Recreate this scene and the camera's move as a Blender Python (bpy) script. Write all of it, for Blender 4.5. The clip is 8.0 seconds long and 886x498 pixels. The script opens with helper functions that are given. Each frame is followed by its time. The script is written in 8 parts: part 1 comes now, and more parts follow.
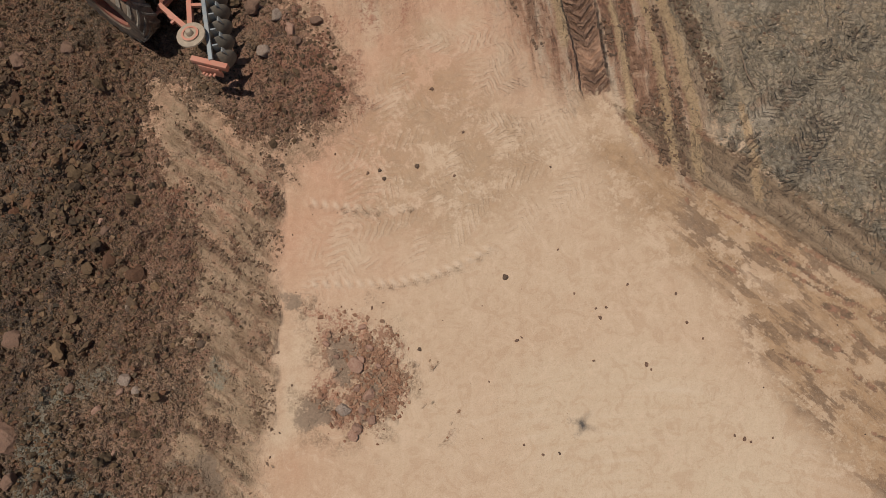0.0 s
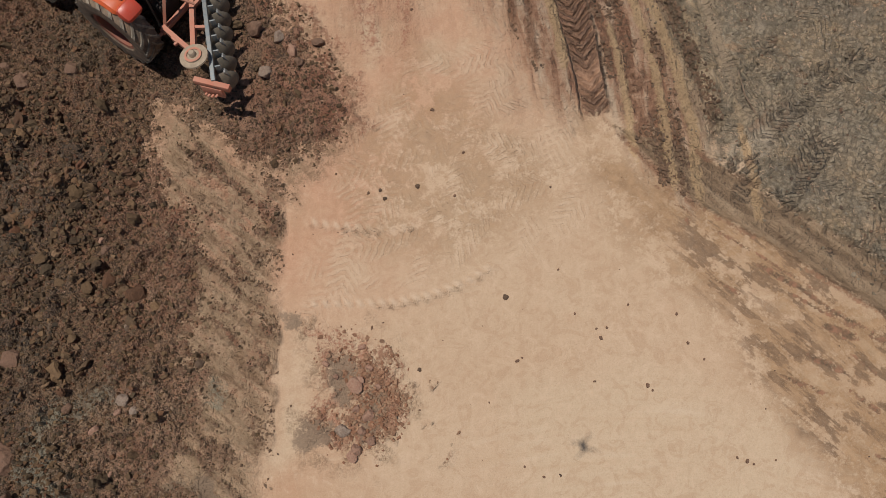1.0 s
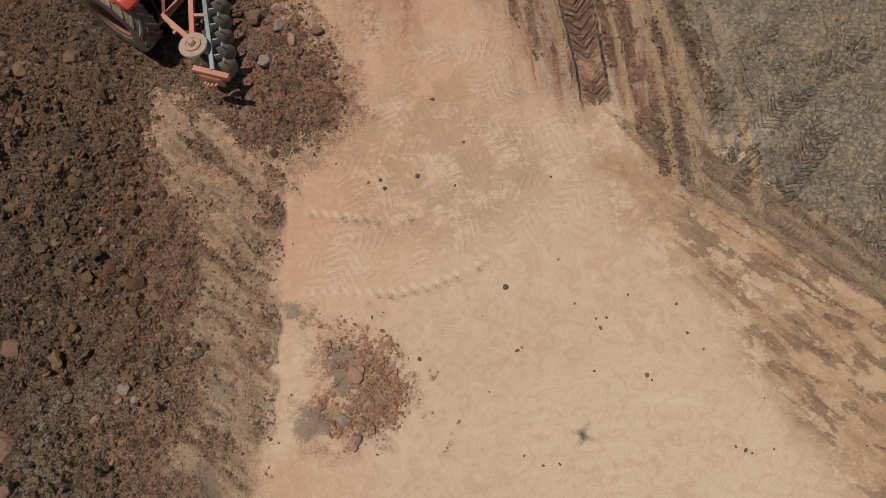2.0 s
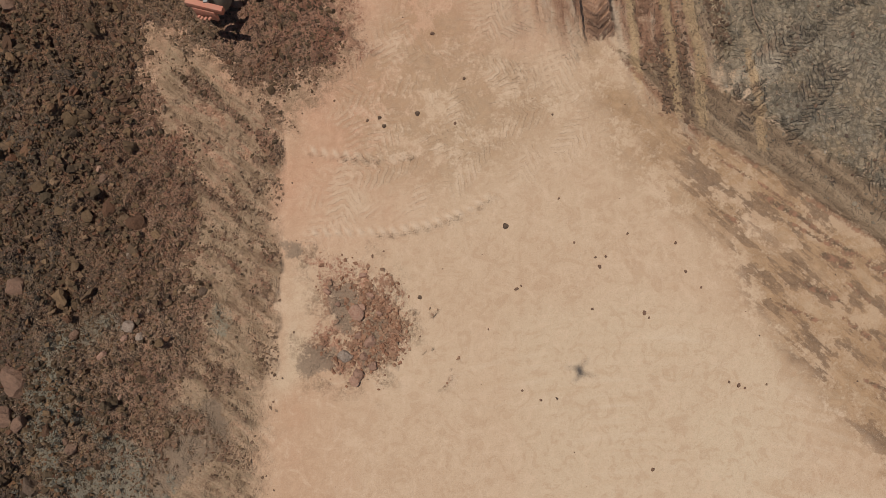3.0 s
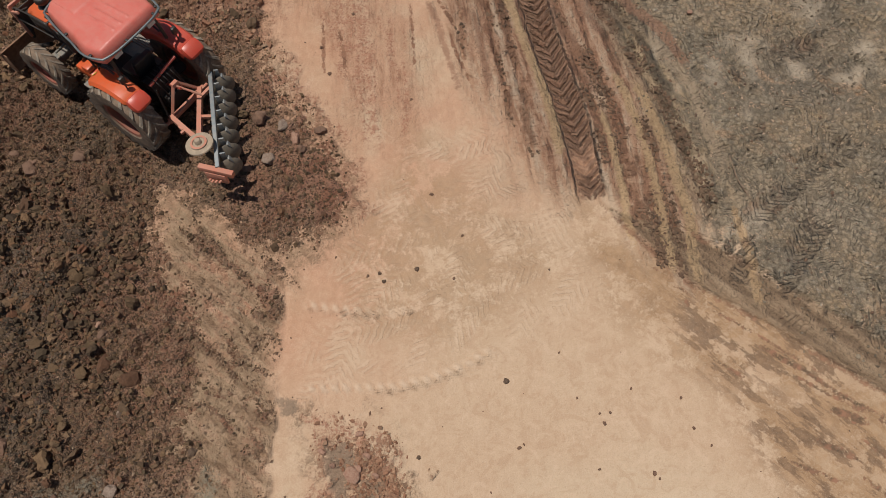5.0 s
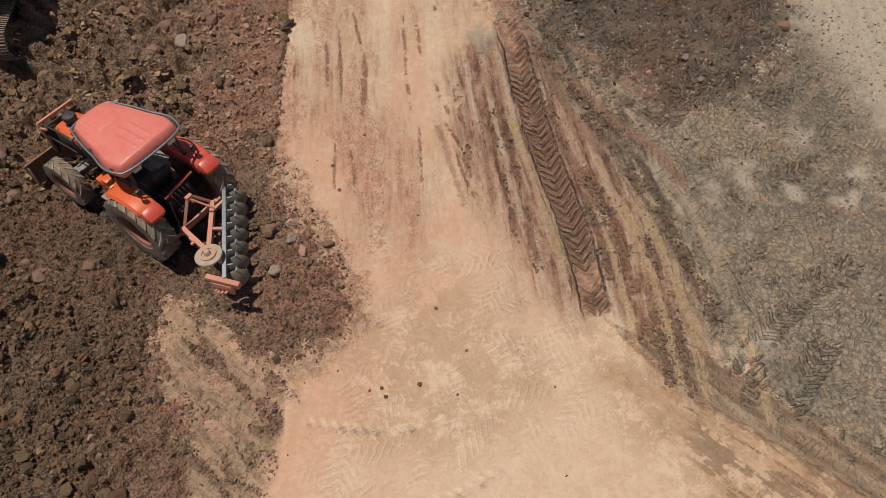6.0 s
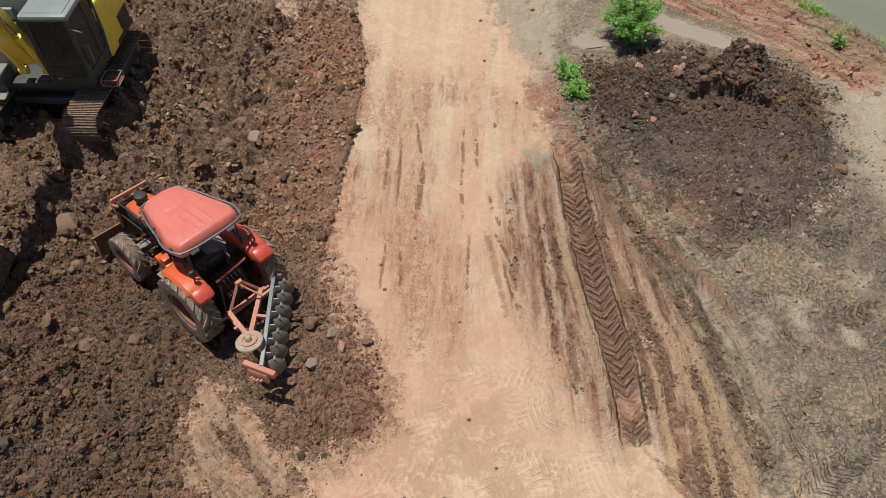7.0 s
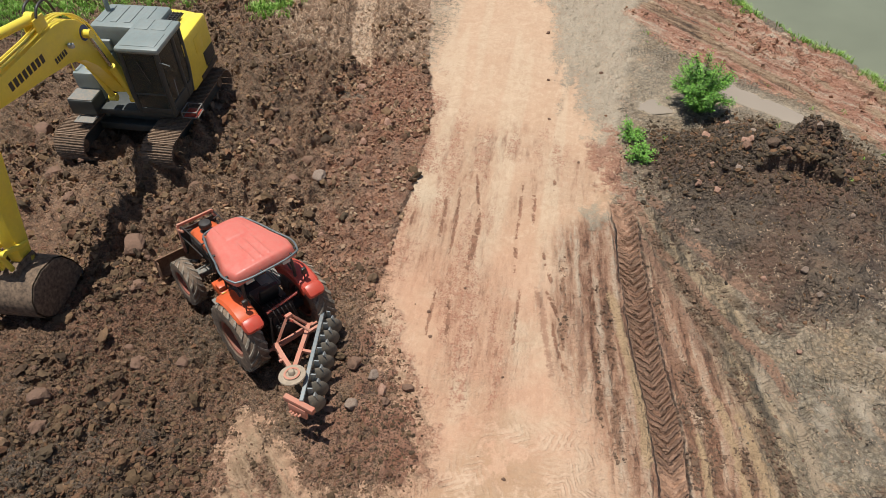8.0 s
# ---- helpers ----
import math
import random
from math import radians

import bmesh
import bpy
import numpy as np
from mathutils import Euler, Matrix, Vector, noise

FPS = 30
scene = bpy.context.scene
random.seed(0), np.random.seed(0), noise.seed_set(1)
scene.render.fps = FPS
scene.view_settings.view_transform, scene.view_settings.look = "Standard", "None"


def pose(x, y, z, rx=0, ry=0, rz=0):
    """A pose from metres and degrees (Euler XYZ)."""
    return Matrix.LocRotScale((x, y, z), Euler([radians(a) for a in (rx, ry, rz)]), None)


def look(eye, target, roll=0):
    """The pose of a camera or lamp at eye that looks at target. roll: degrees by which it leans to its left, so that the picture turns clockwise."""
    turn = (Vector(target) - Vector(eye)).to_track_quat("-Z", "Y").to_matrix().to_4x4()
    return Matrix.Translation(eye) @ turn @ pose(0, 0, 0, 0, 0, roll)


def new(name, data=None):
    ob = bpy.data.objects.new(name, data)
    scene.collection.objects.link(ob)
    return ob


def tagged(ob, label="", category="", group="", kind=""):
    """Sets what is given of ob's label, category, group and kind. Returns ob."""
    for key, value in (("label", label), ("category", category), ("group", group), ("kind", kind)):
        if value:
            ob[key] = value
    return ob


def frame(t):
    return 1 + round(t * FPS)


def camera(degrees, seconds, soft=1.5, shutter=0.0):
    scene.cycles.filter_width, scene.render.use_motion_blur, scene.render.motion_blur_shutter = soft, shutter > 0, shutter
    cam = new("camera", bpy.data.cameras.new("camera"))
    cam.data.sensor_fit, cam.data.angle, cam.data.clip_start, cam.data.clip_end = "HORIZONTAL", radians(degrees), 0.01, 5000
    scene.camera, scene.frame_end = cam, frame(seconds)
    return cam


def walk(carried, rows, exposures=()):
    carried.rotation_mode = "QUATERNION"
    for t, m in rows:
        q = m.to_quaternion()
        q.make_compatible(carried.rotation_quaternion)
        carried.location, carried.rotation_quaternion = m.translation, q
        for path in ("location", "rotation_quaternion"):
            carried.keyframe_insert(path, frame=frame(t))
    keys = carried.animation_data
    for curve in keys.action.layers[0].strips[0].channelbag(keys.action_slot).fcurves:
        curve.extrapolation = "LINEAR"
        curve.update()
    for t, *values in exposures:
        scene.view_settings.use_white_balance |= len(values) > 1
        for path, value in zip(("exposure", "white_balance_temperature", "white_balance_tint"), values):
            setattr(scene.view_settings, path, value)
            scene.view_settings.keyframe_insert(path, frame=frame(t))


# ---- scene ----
# ---------------------------------------------------------------- camera
EYE = (0.0, 0.0, 11.0)
cam = camera(67.75, 8.0, soft=0.8)
TURNS = [  # seconds, pitch, yaw
    (0.0, -79.15, 0.0), (0.5, -77.99, 0.05), (1.0, -77.43, 0.1), (2.3, -79.1, 0.15), (2.5, -79.93, 0.15),
    (3.0, -83.6, 0.15), (3.5, -84.43, 0.1), (4.0, -80.11, 0.02), (4.5, -75.24, -0.05), (5.0, -70.26, -0.12),
    (5.2, -68.22, -0.1), (6.3, -57.58, 2.04), (6.5, -55.74, 3.24), (7.0, -51.08, 7.53), (7.5, -47.46, 11.86), (8.0, -46.74, 14.3)]
walk(cam, [(t, pose(*EYE, 90 + p, 0, w)) for t, p, w in TURNS],
     exposures=[(0.0, -0.42, 6500, 10), (3.5, -0.44, 6500, 10), (4.5, -0.38, 6500, 10), (5.2, -0.28, 6500, 10), (6.5, -0.02, 6480, 10), (7.0, 0.08, 6230, 8), (8.0, 0.22, 6200, 7)])

# ---------------------------------------------------------------- light
SUN_FROM = Vector((-0.197, 0.068, 0.978)).normalized()
world = bpy.data.worlds.new("sky")
scene.world = world
world.use_nodes = True
wn = world.node_tree
sky = wn.nodes.new("ShaderNodeTexSky")
sky.sky_type = "NISHITA"
sky.sun_disc = False
sky.sun_elevation = math.asin(SUN_FROM.z)
sky.sun_rotation = math.atan2(SUN_FROM.x, SUN_FROM.y)
wn.nodes["Background"].inputs["Strength"].default_value = 0.055
wn.links.new(sky.outputs[0], wn.nodes["Background"].inputs["Color"])
sun_data = bpy.data.lights.new("sun", "SUN")
sun_data.energy, sun_data.angle, sun_data.color = 4.08, radians(0.55), (1.0, 0.955, 0.89)
sun = new("sun", sun_data)
sun.matrix_world = look(SUN_FROM * 60, (0, 0, 0))


# ---------------------------------------------------------------- materials
class Nodes:
    """Short hand for node materials."""

    def __init__(self, name):
        self.mat = bpy.data.materials.new(name)
        self.mat.use_nodes = True
        self.tree = self.mat.node_tree
        self.bsdf = self.tree.nodes["Principled BSDF"]
        self.where = None

    def add(self, kind, **inputs):
        node = self.tree.nodes.new("ShaderNode" + kind)
        for key, value in inputs.items():
            self.put(node.inputs[key.replace("_", " ")], value)
        return node

    def put(self, socket, value):
        if hasattr(value, "is_linked"):
            self.tree.links.new(value, socket)
        else:
            socket.default_value = value

    def place(self):
        if self.where is None:
            self.where = self.tree.nodes.new("ShaderNodeTexCoord").outputs["Object"]
        return self.where

    def noise(self, scale, detail=4.0, rough=0.55, stretch=None, twist=0.0):
        v = self.place()
        if stretch:
            m = self.add("Mapping")
            m.inputs["Scale"].default_value = stretch
            self.put(m.inputs["Vector"], v)
            v = m.outputs[0]
        return self.add("TexNoise", Vector=v, Scale=scale, Detail=detail, Roughness=rough, Distortion=twist).outputs["Fac"]

    def cells(self, scale, out="Distance", feature="F1"):
        n = self.add("TexVoronoi", Vector=self.place(), Scale=scale)
        n.feature = feature
        return n.outputs[out]

    def ramp(self, fac, a, b):
        n = self.add("MapRange", Value=fac)
        n.inputs["From Min"].default_value, n.inputs["From Max"].default_value = a, b
        return n.outputs["Result"]

    def math(self, op, a, b=0.0):
        n = self.tree.nodes.new("ShaderNodeMath")
        n.operation = op
        self.put(n.inputs[0], a)
        self.put(n.inputs[1], b)
        return n.outputs[0]

    def mix(self, fac, a, b, blend="MIX"):
        n = self.tree.nodes.new("ShaderNodeMix")
        n.data_type, n.blend_type = "RGBA", blend
        self.put(n.inputs[0], fac)
        self.put(n.inputs[6], a if hasattr(a, "is_linked") else (*a, 1))
        self.put(n.inputs[7], b if hasattr(b, "is_linked") else (*b, 1))
        return n.outputs[2]

    def attribute(self, name):
        n = self.tree.nodes.new("ShaderNodeAttribute")
        n.attribute_name = name
        return n

    def done(self, colour=None, rough=None, metal=None, bump=None, strength=0.3, distance=0.02):
        if colour is not None:
            self.put(self.bsdf.inputs["Base Color"], colour if hasattr(colour, "is_linked") else (*colour, 1))
        if rough is not None:
            self.put(self.bsdf.inputs["Roughness"], rough)
        if metal is not None:
            self.put(self.bsdf.inputs["Metallic"], metal)
        if bump is not None:
            n = self.add("Bump", Height=bump, Strength=strength, Distance=distance)
            self.put(self.bsdf.inputs["Normal"], n.outputs[0])
        return self.mat


def ground_material():
    n = Nodes("earth")
    a, b, c = n.attribute("cover_a"), n.attribute("cover_b"), n.attribute("cover_c")
    sa, sb, sc = (n.add("SeparateColor", Color=q.outputs["Color"]).outputs for q in (a, b, c))
    soil, clay, red, mound = sa[0], sa[1], sa[2], a.outputs["Alpha"]
    dark, pale, ochre, grey = sb[0], sb[1], sb[2], b.outputs["Alpha"]
    tan, lane, teal, silt = sc[0], sc[1], sc[2], c.outputs["Alpha"]
    d, e = n.attribute("cover_d"), n.attribute("cover_e")
    sd, se = (n.add("SeparateColor", Color=q.outputs["Color"]).outputs for q in (d, e))
    ochre_lane, ruddy_lane, pale_lane, clod_lane = sd[0], sd[1], sd[2], d.outputs["Alpha"]
    cut_band, scar, damp, mixed = se[0], se[1], se[2], e.outputs["Alpha"]
    big, mid, fine = n.noise(0.5, 2), n.noise(2.2, 3, 0.6), n.noise(6.5, 3, 0.62)
    grain, speck = n.noise(22, 2, 0.65), n.noise(52, 1, 0.6)
    scuff = n.noise(3.2, 3, 0.6, twist=1.6)
    strokes = n.noise(4.5, 2, 0.55, twist=2.2)
    scrape = n.noise(3.0, 4, 0.6, stretch=(6.0, 0.7, 1.0))
    wheel, turn = n.attribute("flow_a"), n.attribute("flow_b")
    lugs, tread = n.attribute("prints"), n.attribute("tread")

    def streaks(u, v, across, way, detail=4.0):
        """Noise drawn out along the wheels' way."""
        p = n.add("CombineXYZ", X=n.math("MULTIPLY", u, across), Y=n.math("MULTIPLY", v, way))
        return n.add("TexNoise", Vector=p.outputs[0], Scale=1.0, Detail=detail, Roughness=0.6).outputs["Fac"]

    def lines(u, v, ridges=0.105):
        swell = n.math("COSINE", n.math("MULTIPLY", n.math("ADD", u, n.math("MULTIPLY", n.noise(0.8, 2), 0.22)), 2 * math.pi / 0.37))
        both = n.math("ADD", n.math("MULTIPLY", streaks(u, v, 10.0, 1.7), 0.55), n.math("MULTIPLY", streaks(u, v, 3.4, 0.3, 2.0), 0.45))
        both = n.math("ADD", both, n.math("MULTIPLY", n.math("MULTIPLY", swell, n.ramp(n.noise(0.6, 2), 0.35, 0.6)), ridges))
        return n.math("ADD", both, n.math("ADD", n.math("MULTIPLY", n.math("SUBTRACT", fine, 0.5), 0.22), n.math("MULTIPLY", n.math("SUBTRACT", grain, 0.5), 0.12)))

    def chevrons(u, v, pitch):
        """Bars left by a tyre's lugs: 1 on the raised bars."""
        slant = n.math("ADD", v, n.math("ADD", n.math("MULTIPLY", n.math("ABSOLUTE", u), 0.9), n.math("MULTIPLY", n.math("SUBTRACT", fine, 0.5), 0.16)))
        saw = n.math("ABSOLUTE", n.math("SUBTRACT", n.math("FRACT", n.math("DIVIDE", slant, pitch)), 0.5))
        return n.ramp(n.math("ADD", saw, n.math("MULTIPLY", n.math("SUBTRACT", grain, 0.5), 0.25)), 0.17, 0.30)

    def tyre_cells(scale, pitch, shift):
        """Scraps of tyre prints, each turned its own way."""
        warp = n.add("TexNoise", Vector=n.place(), Scale=1.4, Detail=2.0).outputs["Color"]
        at = n.add("VectorMath")
        n.put(at.inputs[0], n.add("Mapping", Vector=n.place(), Location=(shift, 1.7 * shift, 0)).outputs[0])
        bend = n.tree.nodes.new("ShaderNodeVectorMath")
        bend.operation = "SCALE"
        n.put(bend.inputs[0], warp)
        n.put(bend.inputs["Scale"], 0.22)
        n.put(at.inputs[1], bend.outputs[0])
        cell = n.add("TexVoronoi", Vector=at.outputs[0], Scale=scale)
        cell.voronoi_dimensions = "2D"
        off = n.tree.nodes.new("ShaderNodeVectorMath")
        off.operation = "SUBTRACT"
        n.put(off.inputs[0], at.outputs[0])
        n.put(off.inputs[1], cell.outputs["Position"])
        o = n.add("SeparateXYZ", Vector=off.outputs[0]).outputs
        rnd = n.add("SeparateColor", Color=cell.outputs["Color"]).outputs
        turn_by = n.math("MULTIPLY", rnd[0], math.pi)
        ca, si = n.math("COSINE", turn_by), n.math("SINE", turn_by)
        u = n.math("ADD", n.math("MULTIPLY", o[0], ca), n.math("MULTIPLY", o[1], si))
        v = n.math("SUBTRACT", n.math("MULTIPLY", o[1], ca), n.math("MULTIPLY", o[0], si))
        shown = n.math("MULTIPLY", n.ramp(n.math("ABSOLUTE", v), 0.34, 0.26), n.ramp(rnd[1], 0.25, 0.4))
        worn_off = n.ramp(n.add("TexNoise", Vector=at.outputs[0], Scale=2.3, Detail=3.0).outputs["Fac"], 0.42, 0.56)
        return n.math("MULTIPLY", n.math("MULTIPLY", shown, worn_off), chevrons(v, u, pitch))

    def rut_tones(fac, tones):
        r = n.add("ValToRGB", Fac=fac)
        el = r.color_ramp.elements
        while len(el) < len(tones):
            el.new(0.5)
        for i, (at, tone) in enumerate(tones):
            el[i].position, el[i].color = at, (*tone, 1)
        return r.outputs[0]

    def edged(mask, wobble=0.6, low=0.42, high=0.58):
        """The mask with a grainy, irregular border."""
        jag = n.math("ADD", n.math("MULTIPLY", n.math("SUBTRACT", n.ramp(fine, 0.34, 0.66), 0.5), wobble * 0.75),
                     n.math("MULTIPLY", n.math("SUBTRACT", n.ramp(grain, 0.34, 0.66), 0.5), wobble * 0.6))
        return n.ramp(n.math("ADD", mask, n.math("MULTIPLY", jag, n.ramp(mask, 0.03, 0.4))), low, high)

    def part_of(fac, amount):
        return n.math("MULTIPLY", fac, amount)

    spot = n.add("SeparateXYZ", Vector=n.place()).outputs
    # compacted sand of the track
    sand = n.mix(n.ramp(fine, 0.3, 0.7), (0.52, 0.327, 0.203), (0.46, 0.277, 0.167))
    sand = n.mix(part_of(n.ramp(big, 0.4, 0.62), 0.5), sand, (0.55, 0.375, 0.245))
    sand = n.mix(part_of(n.ramp(mid, 0.5, 0.72), 0.45), sand, (0.47, 0.26, 0.155))
    sand = n.mix(part_of(pale, 0.85), sand, n.mix(fine, (0.605, 0.468, 0.318), (0.54, 0.405, 0.27)))
    sand = n.mix(part_of(n.ramp(scrape, 0.52, 0.72), 0.22), sand, (0.62, 0.45, 0.32))
    sand = n.mix(part_of(n.ramp(grain, 0.45, 0.75), 0.16), sand, (0.40, 0.235, 0.14))
    sand = n.mix(part_of(n.ramp(scuff, 0.47, 0.40), 0.35), sand, (0.43, 0.265, 0.16))
    sand = n.mix(part_of(n.ramp(scuff, 0.56, 0.66), 0.4), sand, (0.62, 0.44, 0.30))
    upper = n.math("MULTIPLY", n.math("MULTIPLY", n.ramp(spot[1], 3.8, 5.8), n.ramp(spot[0], 3.2, 1.2)), n.ramp(spot[1], 11.5, 9.0))
    upper = n.math("MAXIMUM", upper, n.math("MULTIPLY", n.math("MULTIPLY", n.ramp(spot[0], 0.2, -1.6), n.ramp(spot[1], 0.9, 2.2)), n.ramp(spot[1], 11.5, 9.0)))
    sand = n.mix(part_of(part_of(upper, n.ramp(n.noise(0.7, 4, 0.6), 0.33, 0.55)), 0.7), sand, n.mix(n.ramp(fine, 0.35, 0.65), (0.54, 0.30, 0.185), (0.47, 0.245, 0.145)))
    # sweeping arcs of turning wheels
    du, dv = n.math("SUBTRACT", spot[0], 3.4), n.math("ADD", spot[1], 11.0)
    radius = n.math("SQRT", n.math("ADD", n.math("MULTIPLY", du, du), n.math("MULTIPLY", dv, dv)))
    sweep = streaks(radius, n.math("ARCTAN2", dv, du), 7.0, 5.0, 3.0)
    near = part_of(n.ramp(n.noise(0.45, 3), 0.46, 0.62), n.math("MULTIPLY", n.ramp(spot[1], 1.6, -0.6), n.ramp(spot[0], -0.5, 1.5)))
    sand = n.mix(part_of(part_of(n.ramp(sweep, 0.53, 0.72), 0.5), near), sand, (0.62, 0.475, 0.34))
    sand = n.mix(part_of(part_of(n.ramp(sweep, 0.47, 0.30), 0.4), near), sand, (0.45, 0.285, 0.165))
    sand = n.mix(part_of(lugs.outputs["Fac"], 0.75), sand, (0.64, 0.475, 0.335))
    trod = n.math("MULTIPLY", n.attribute("trodden").outputs["Fac"], 1.0)
    stamps = None
    for k, (angle, off) in enumerate(((0.35, 0.3), (1.25, 0.9), (-0.25, 0.1), (0.95, 0.5))):
        ca, si = math.cos(angle), math.sin(angle)
        u = n.math("ADD", n.math("MULTIPLY", spot[0], ca), n.math("MULTIPLY", spot[1], si))
        v = n.math("SUBTRACT", n.math("MULTIPLY", spot[1], ca), n.math("MULTIPLY", spot[0], si))
        v = n.math("ADD", n.math("ADD", v, off), n.math("MULTIPLY", n.noise(0.5, 1), 0.5))
        off_line = n.math("SUBTRACT", n.math("MULTIPLY", n.math("FRACT", n.math("DIVIDE", v, 1.35)), 1.35), 0.675)
        band = n.ramp(n.math("ABSOLUTE", off_line), 0.30, 0.24)
        gate_k = n.ramp(n.add("TexNoise", Vector=n.add("Mapping", Vector=n.place(), Location=(7.3 * k, 3.1 * k, 0)).outputs[0], Scale=1.0, Detail=3.0).outputs["Fac"], 0.42, 0.56)
        bar = n.math("MULTIPLY", n.math("MULTIPLY", band, gate_k), chevrons(off_line, u, 0.15))
        stamps = bar if stamps is None else n.math("MAXIMUM", stamps, bar)
    marks = stamps
    stamps = n.math("MULTIPLY", stamps, trod)
    sand = n.mix(part_of(stamps, 0.4), sand, (0.62, 0.45, 0.31))
    blotch = n.math("ADD", n.noise(1.5, 4, 0.65), n.math("ADD", part_of(n.math("SUBTRACT", fine, 0.5), 0.5), part_of(n.math("SUBTRACT", grain, 0.5), 0.3)))
    sand = n.mix(part_of(ochre, n.ramp(blotch, 0.40, 0.53)), sand, n.mix(n.ramp(fine, 0.35, 0.65), (0.25, 0.145, 0.074), (0.39, 0.235, 0.125)))
    sand = n.mix(part_of(n.ramp(ochre, 0.6, 1.0), 0.5), sand, n.mix(n.ramp(fine, 0.35, 0.65), (0.33, 0.20, 0.105), (0.45, 0.285, 0.16)))
    # smears of damp earth dragged slantwise over the stained sand
    slant_v = n.math("ADD", n.math("MULTIPLY", spot[0], 0.67), n.math("MULTIPLY", spot[1], 0.74))
    slant_u = n.math("SUBTRACT", n.math("MULTIPLY", spot[0], 0.74), n.math("MULTIPLY", spot[1], 0.67))
    smear = n.math("ADD", n.math("MULTIPLY", streaks(slant_v, slant_u, 5.0, 1.0, 5.0), 0.6), n.math("MULTIPLY", n.noise(1.1, 4, 0.65), 0.4))
    soaked = n.math("MULTIPLY", n.ramp(ochre, 0.35, 0.8), n.ramp(spot[0], 3.2, 4.4))
    sand = n.mix(part_of(part_of(soaked, n.ramp(n.math("ADD", smear, part_of(n.math("SUBTRACT", fine, 0.5), 0.25)), 0.505, 0.545)), 0.85), sand, n.mix(n.ramp(fine, 0.35, 0.65), (0.12, 0.07, 0.04), (0.24, 0.145, 0.082)))
    sand = n.mix(part_of(part_of(soaked, n.ramp(smear, 0.45, 0.40)), 0.3), sand, (0.52, 0.37, 0.235))
    sand = n.mix(part_of(n.ramp(speck, 0.54, 0.72), 0.22), sand, (0.36, 0.22, 0.135))
    sand = n.mix(part_of(n.ramp(speck, 0.46, 0.30), 0.2), sand, (0.64, 0.49, 0.355))
    # trampled mixture of sand and soil
    blend = n.mix(n.ramp(fine, 0.35, 0.65), (0.36, 0.25, 0.148), (0.22, 0.145, 0.083))
    blend = n.mix(part_of(n.ramp(mid, 0.5, 0.65), 0.55), blend, (0.33, 0.175, 0.105))
    blend = n.mix(part_of(n.ramp(grain, 0.52, 0.68), 0.5), blend, (0.14, 0.09, 0.055))
    # loose brown soil
    earth = n.mix(n.ramp(mid, 0.35, 0.65), (0.152, 0.087, 0.049), (0.25, 0.143, 0.081))
    earth = n.mix(part_of(n.ramp(big, 0.48, 0.6), 0.6), earth, n.mix(fine, (0.15, 0.06, 0.034), (0.27, 0.12, 0.068)))
    earth = n.mix(part_of(grey, 0.75), earth, n.mix(fine, (0.08, 0.062, 0.039), (0.165, 0.128, 0.08)))
    earth = n.mix(part_of(silt, 0.8), earth, n.mix(n.ramp(mid, 0.35, 0.65), (0.24, 0.148, 0.086), (0.39, 0.258, 0.162)))
    earth = n.mix(part_of(n.ramp(fine, 0.52, 0.68), 0.6), earth, (0.30, 0.165, 0.095))
    # low fine and grain noise painted near black to stand in for crevice shade
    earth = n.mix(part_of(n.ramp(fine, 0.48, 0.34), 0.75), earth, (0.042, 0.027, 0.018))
    earth = n.mix(part_of(n.ramp(strokes, 0.55, 0.66), 0.5), earth, (0.26, 0.105, 0.06))
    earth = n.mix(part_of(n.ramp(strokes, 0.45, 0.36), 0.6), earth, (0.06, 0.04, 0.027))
    earth = n.mix(part_of(n.ramp(grain, 0.55, 0.68), 0.65), earth, (0.33, 0.195, 0.115))
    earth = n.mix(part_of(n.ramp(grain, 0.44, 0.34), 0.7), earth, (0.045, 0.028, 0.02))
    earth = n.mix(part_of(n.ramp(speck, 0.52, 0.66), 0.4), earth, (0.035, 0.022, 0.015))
    earth = n.mix(part_of(n.ramp(speck, 0.46, 0.32), 0.35), earth, (0.33, 0.205, 0.125))
    # rutted grey clay
    mud = n.mix(n.ramp(mid, 0.36, 0.62), (0.221, 0.168, 0.107), (0.371, 0.291, 0.193))
    mud = n.mix(part_of(n.ramp(big, 0.45, 0.62), 0.7), mud, n.mix(fine, (0.320, 0.212, 0.116), (0.495, 0.349, 0.212)))
    mud = n.mix(part_of(n.ramp(fine, 0.54, 0.70), 0.6), mud, (0.38, 0.315, 0.23))
    # pits in the clay's bump darkened here to paint their shade
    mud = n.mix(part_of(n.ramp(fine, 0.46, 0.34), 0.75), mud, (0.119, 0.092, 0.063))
    mud = n.mix(part_of(n.ramp(grain, 0.54, 0.70), 0.45), mud, (0.42, 0.35, 0.255))
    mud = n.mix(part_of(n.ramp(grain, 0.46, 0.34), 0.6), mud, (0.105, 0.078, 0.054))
    mud = n.mix(part_of(n.ramp(n.noise(9, 2, 0.5, twist=0.6), 0.63, 0.72), 0.6), mud, (0.50, 0.45, 0.37))
    mud = n.mix(part_of(n.ramp(n.noise(1.3, 4, 0.7), 0.49, 0.62), 0.7), mud, n.mix(fine, (0.287, 0.190, 0.098), (0.460, 0.322, 0.190)))
    mud = n.mix(part_of(n.ramp(n.noise(0.75, 3, 0.65), 0.55, 0.66), 0.55), mud, n.mix(fine, (0.15, 0.122, 0.092), (0.27, 0.225, 0.17)))
    broad = n.noise(0.32, 4, 0.6)
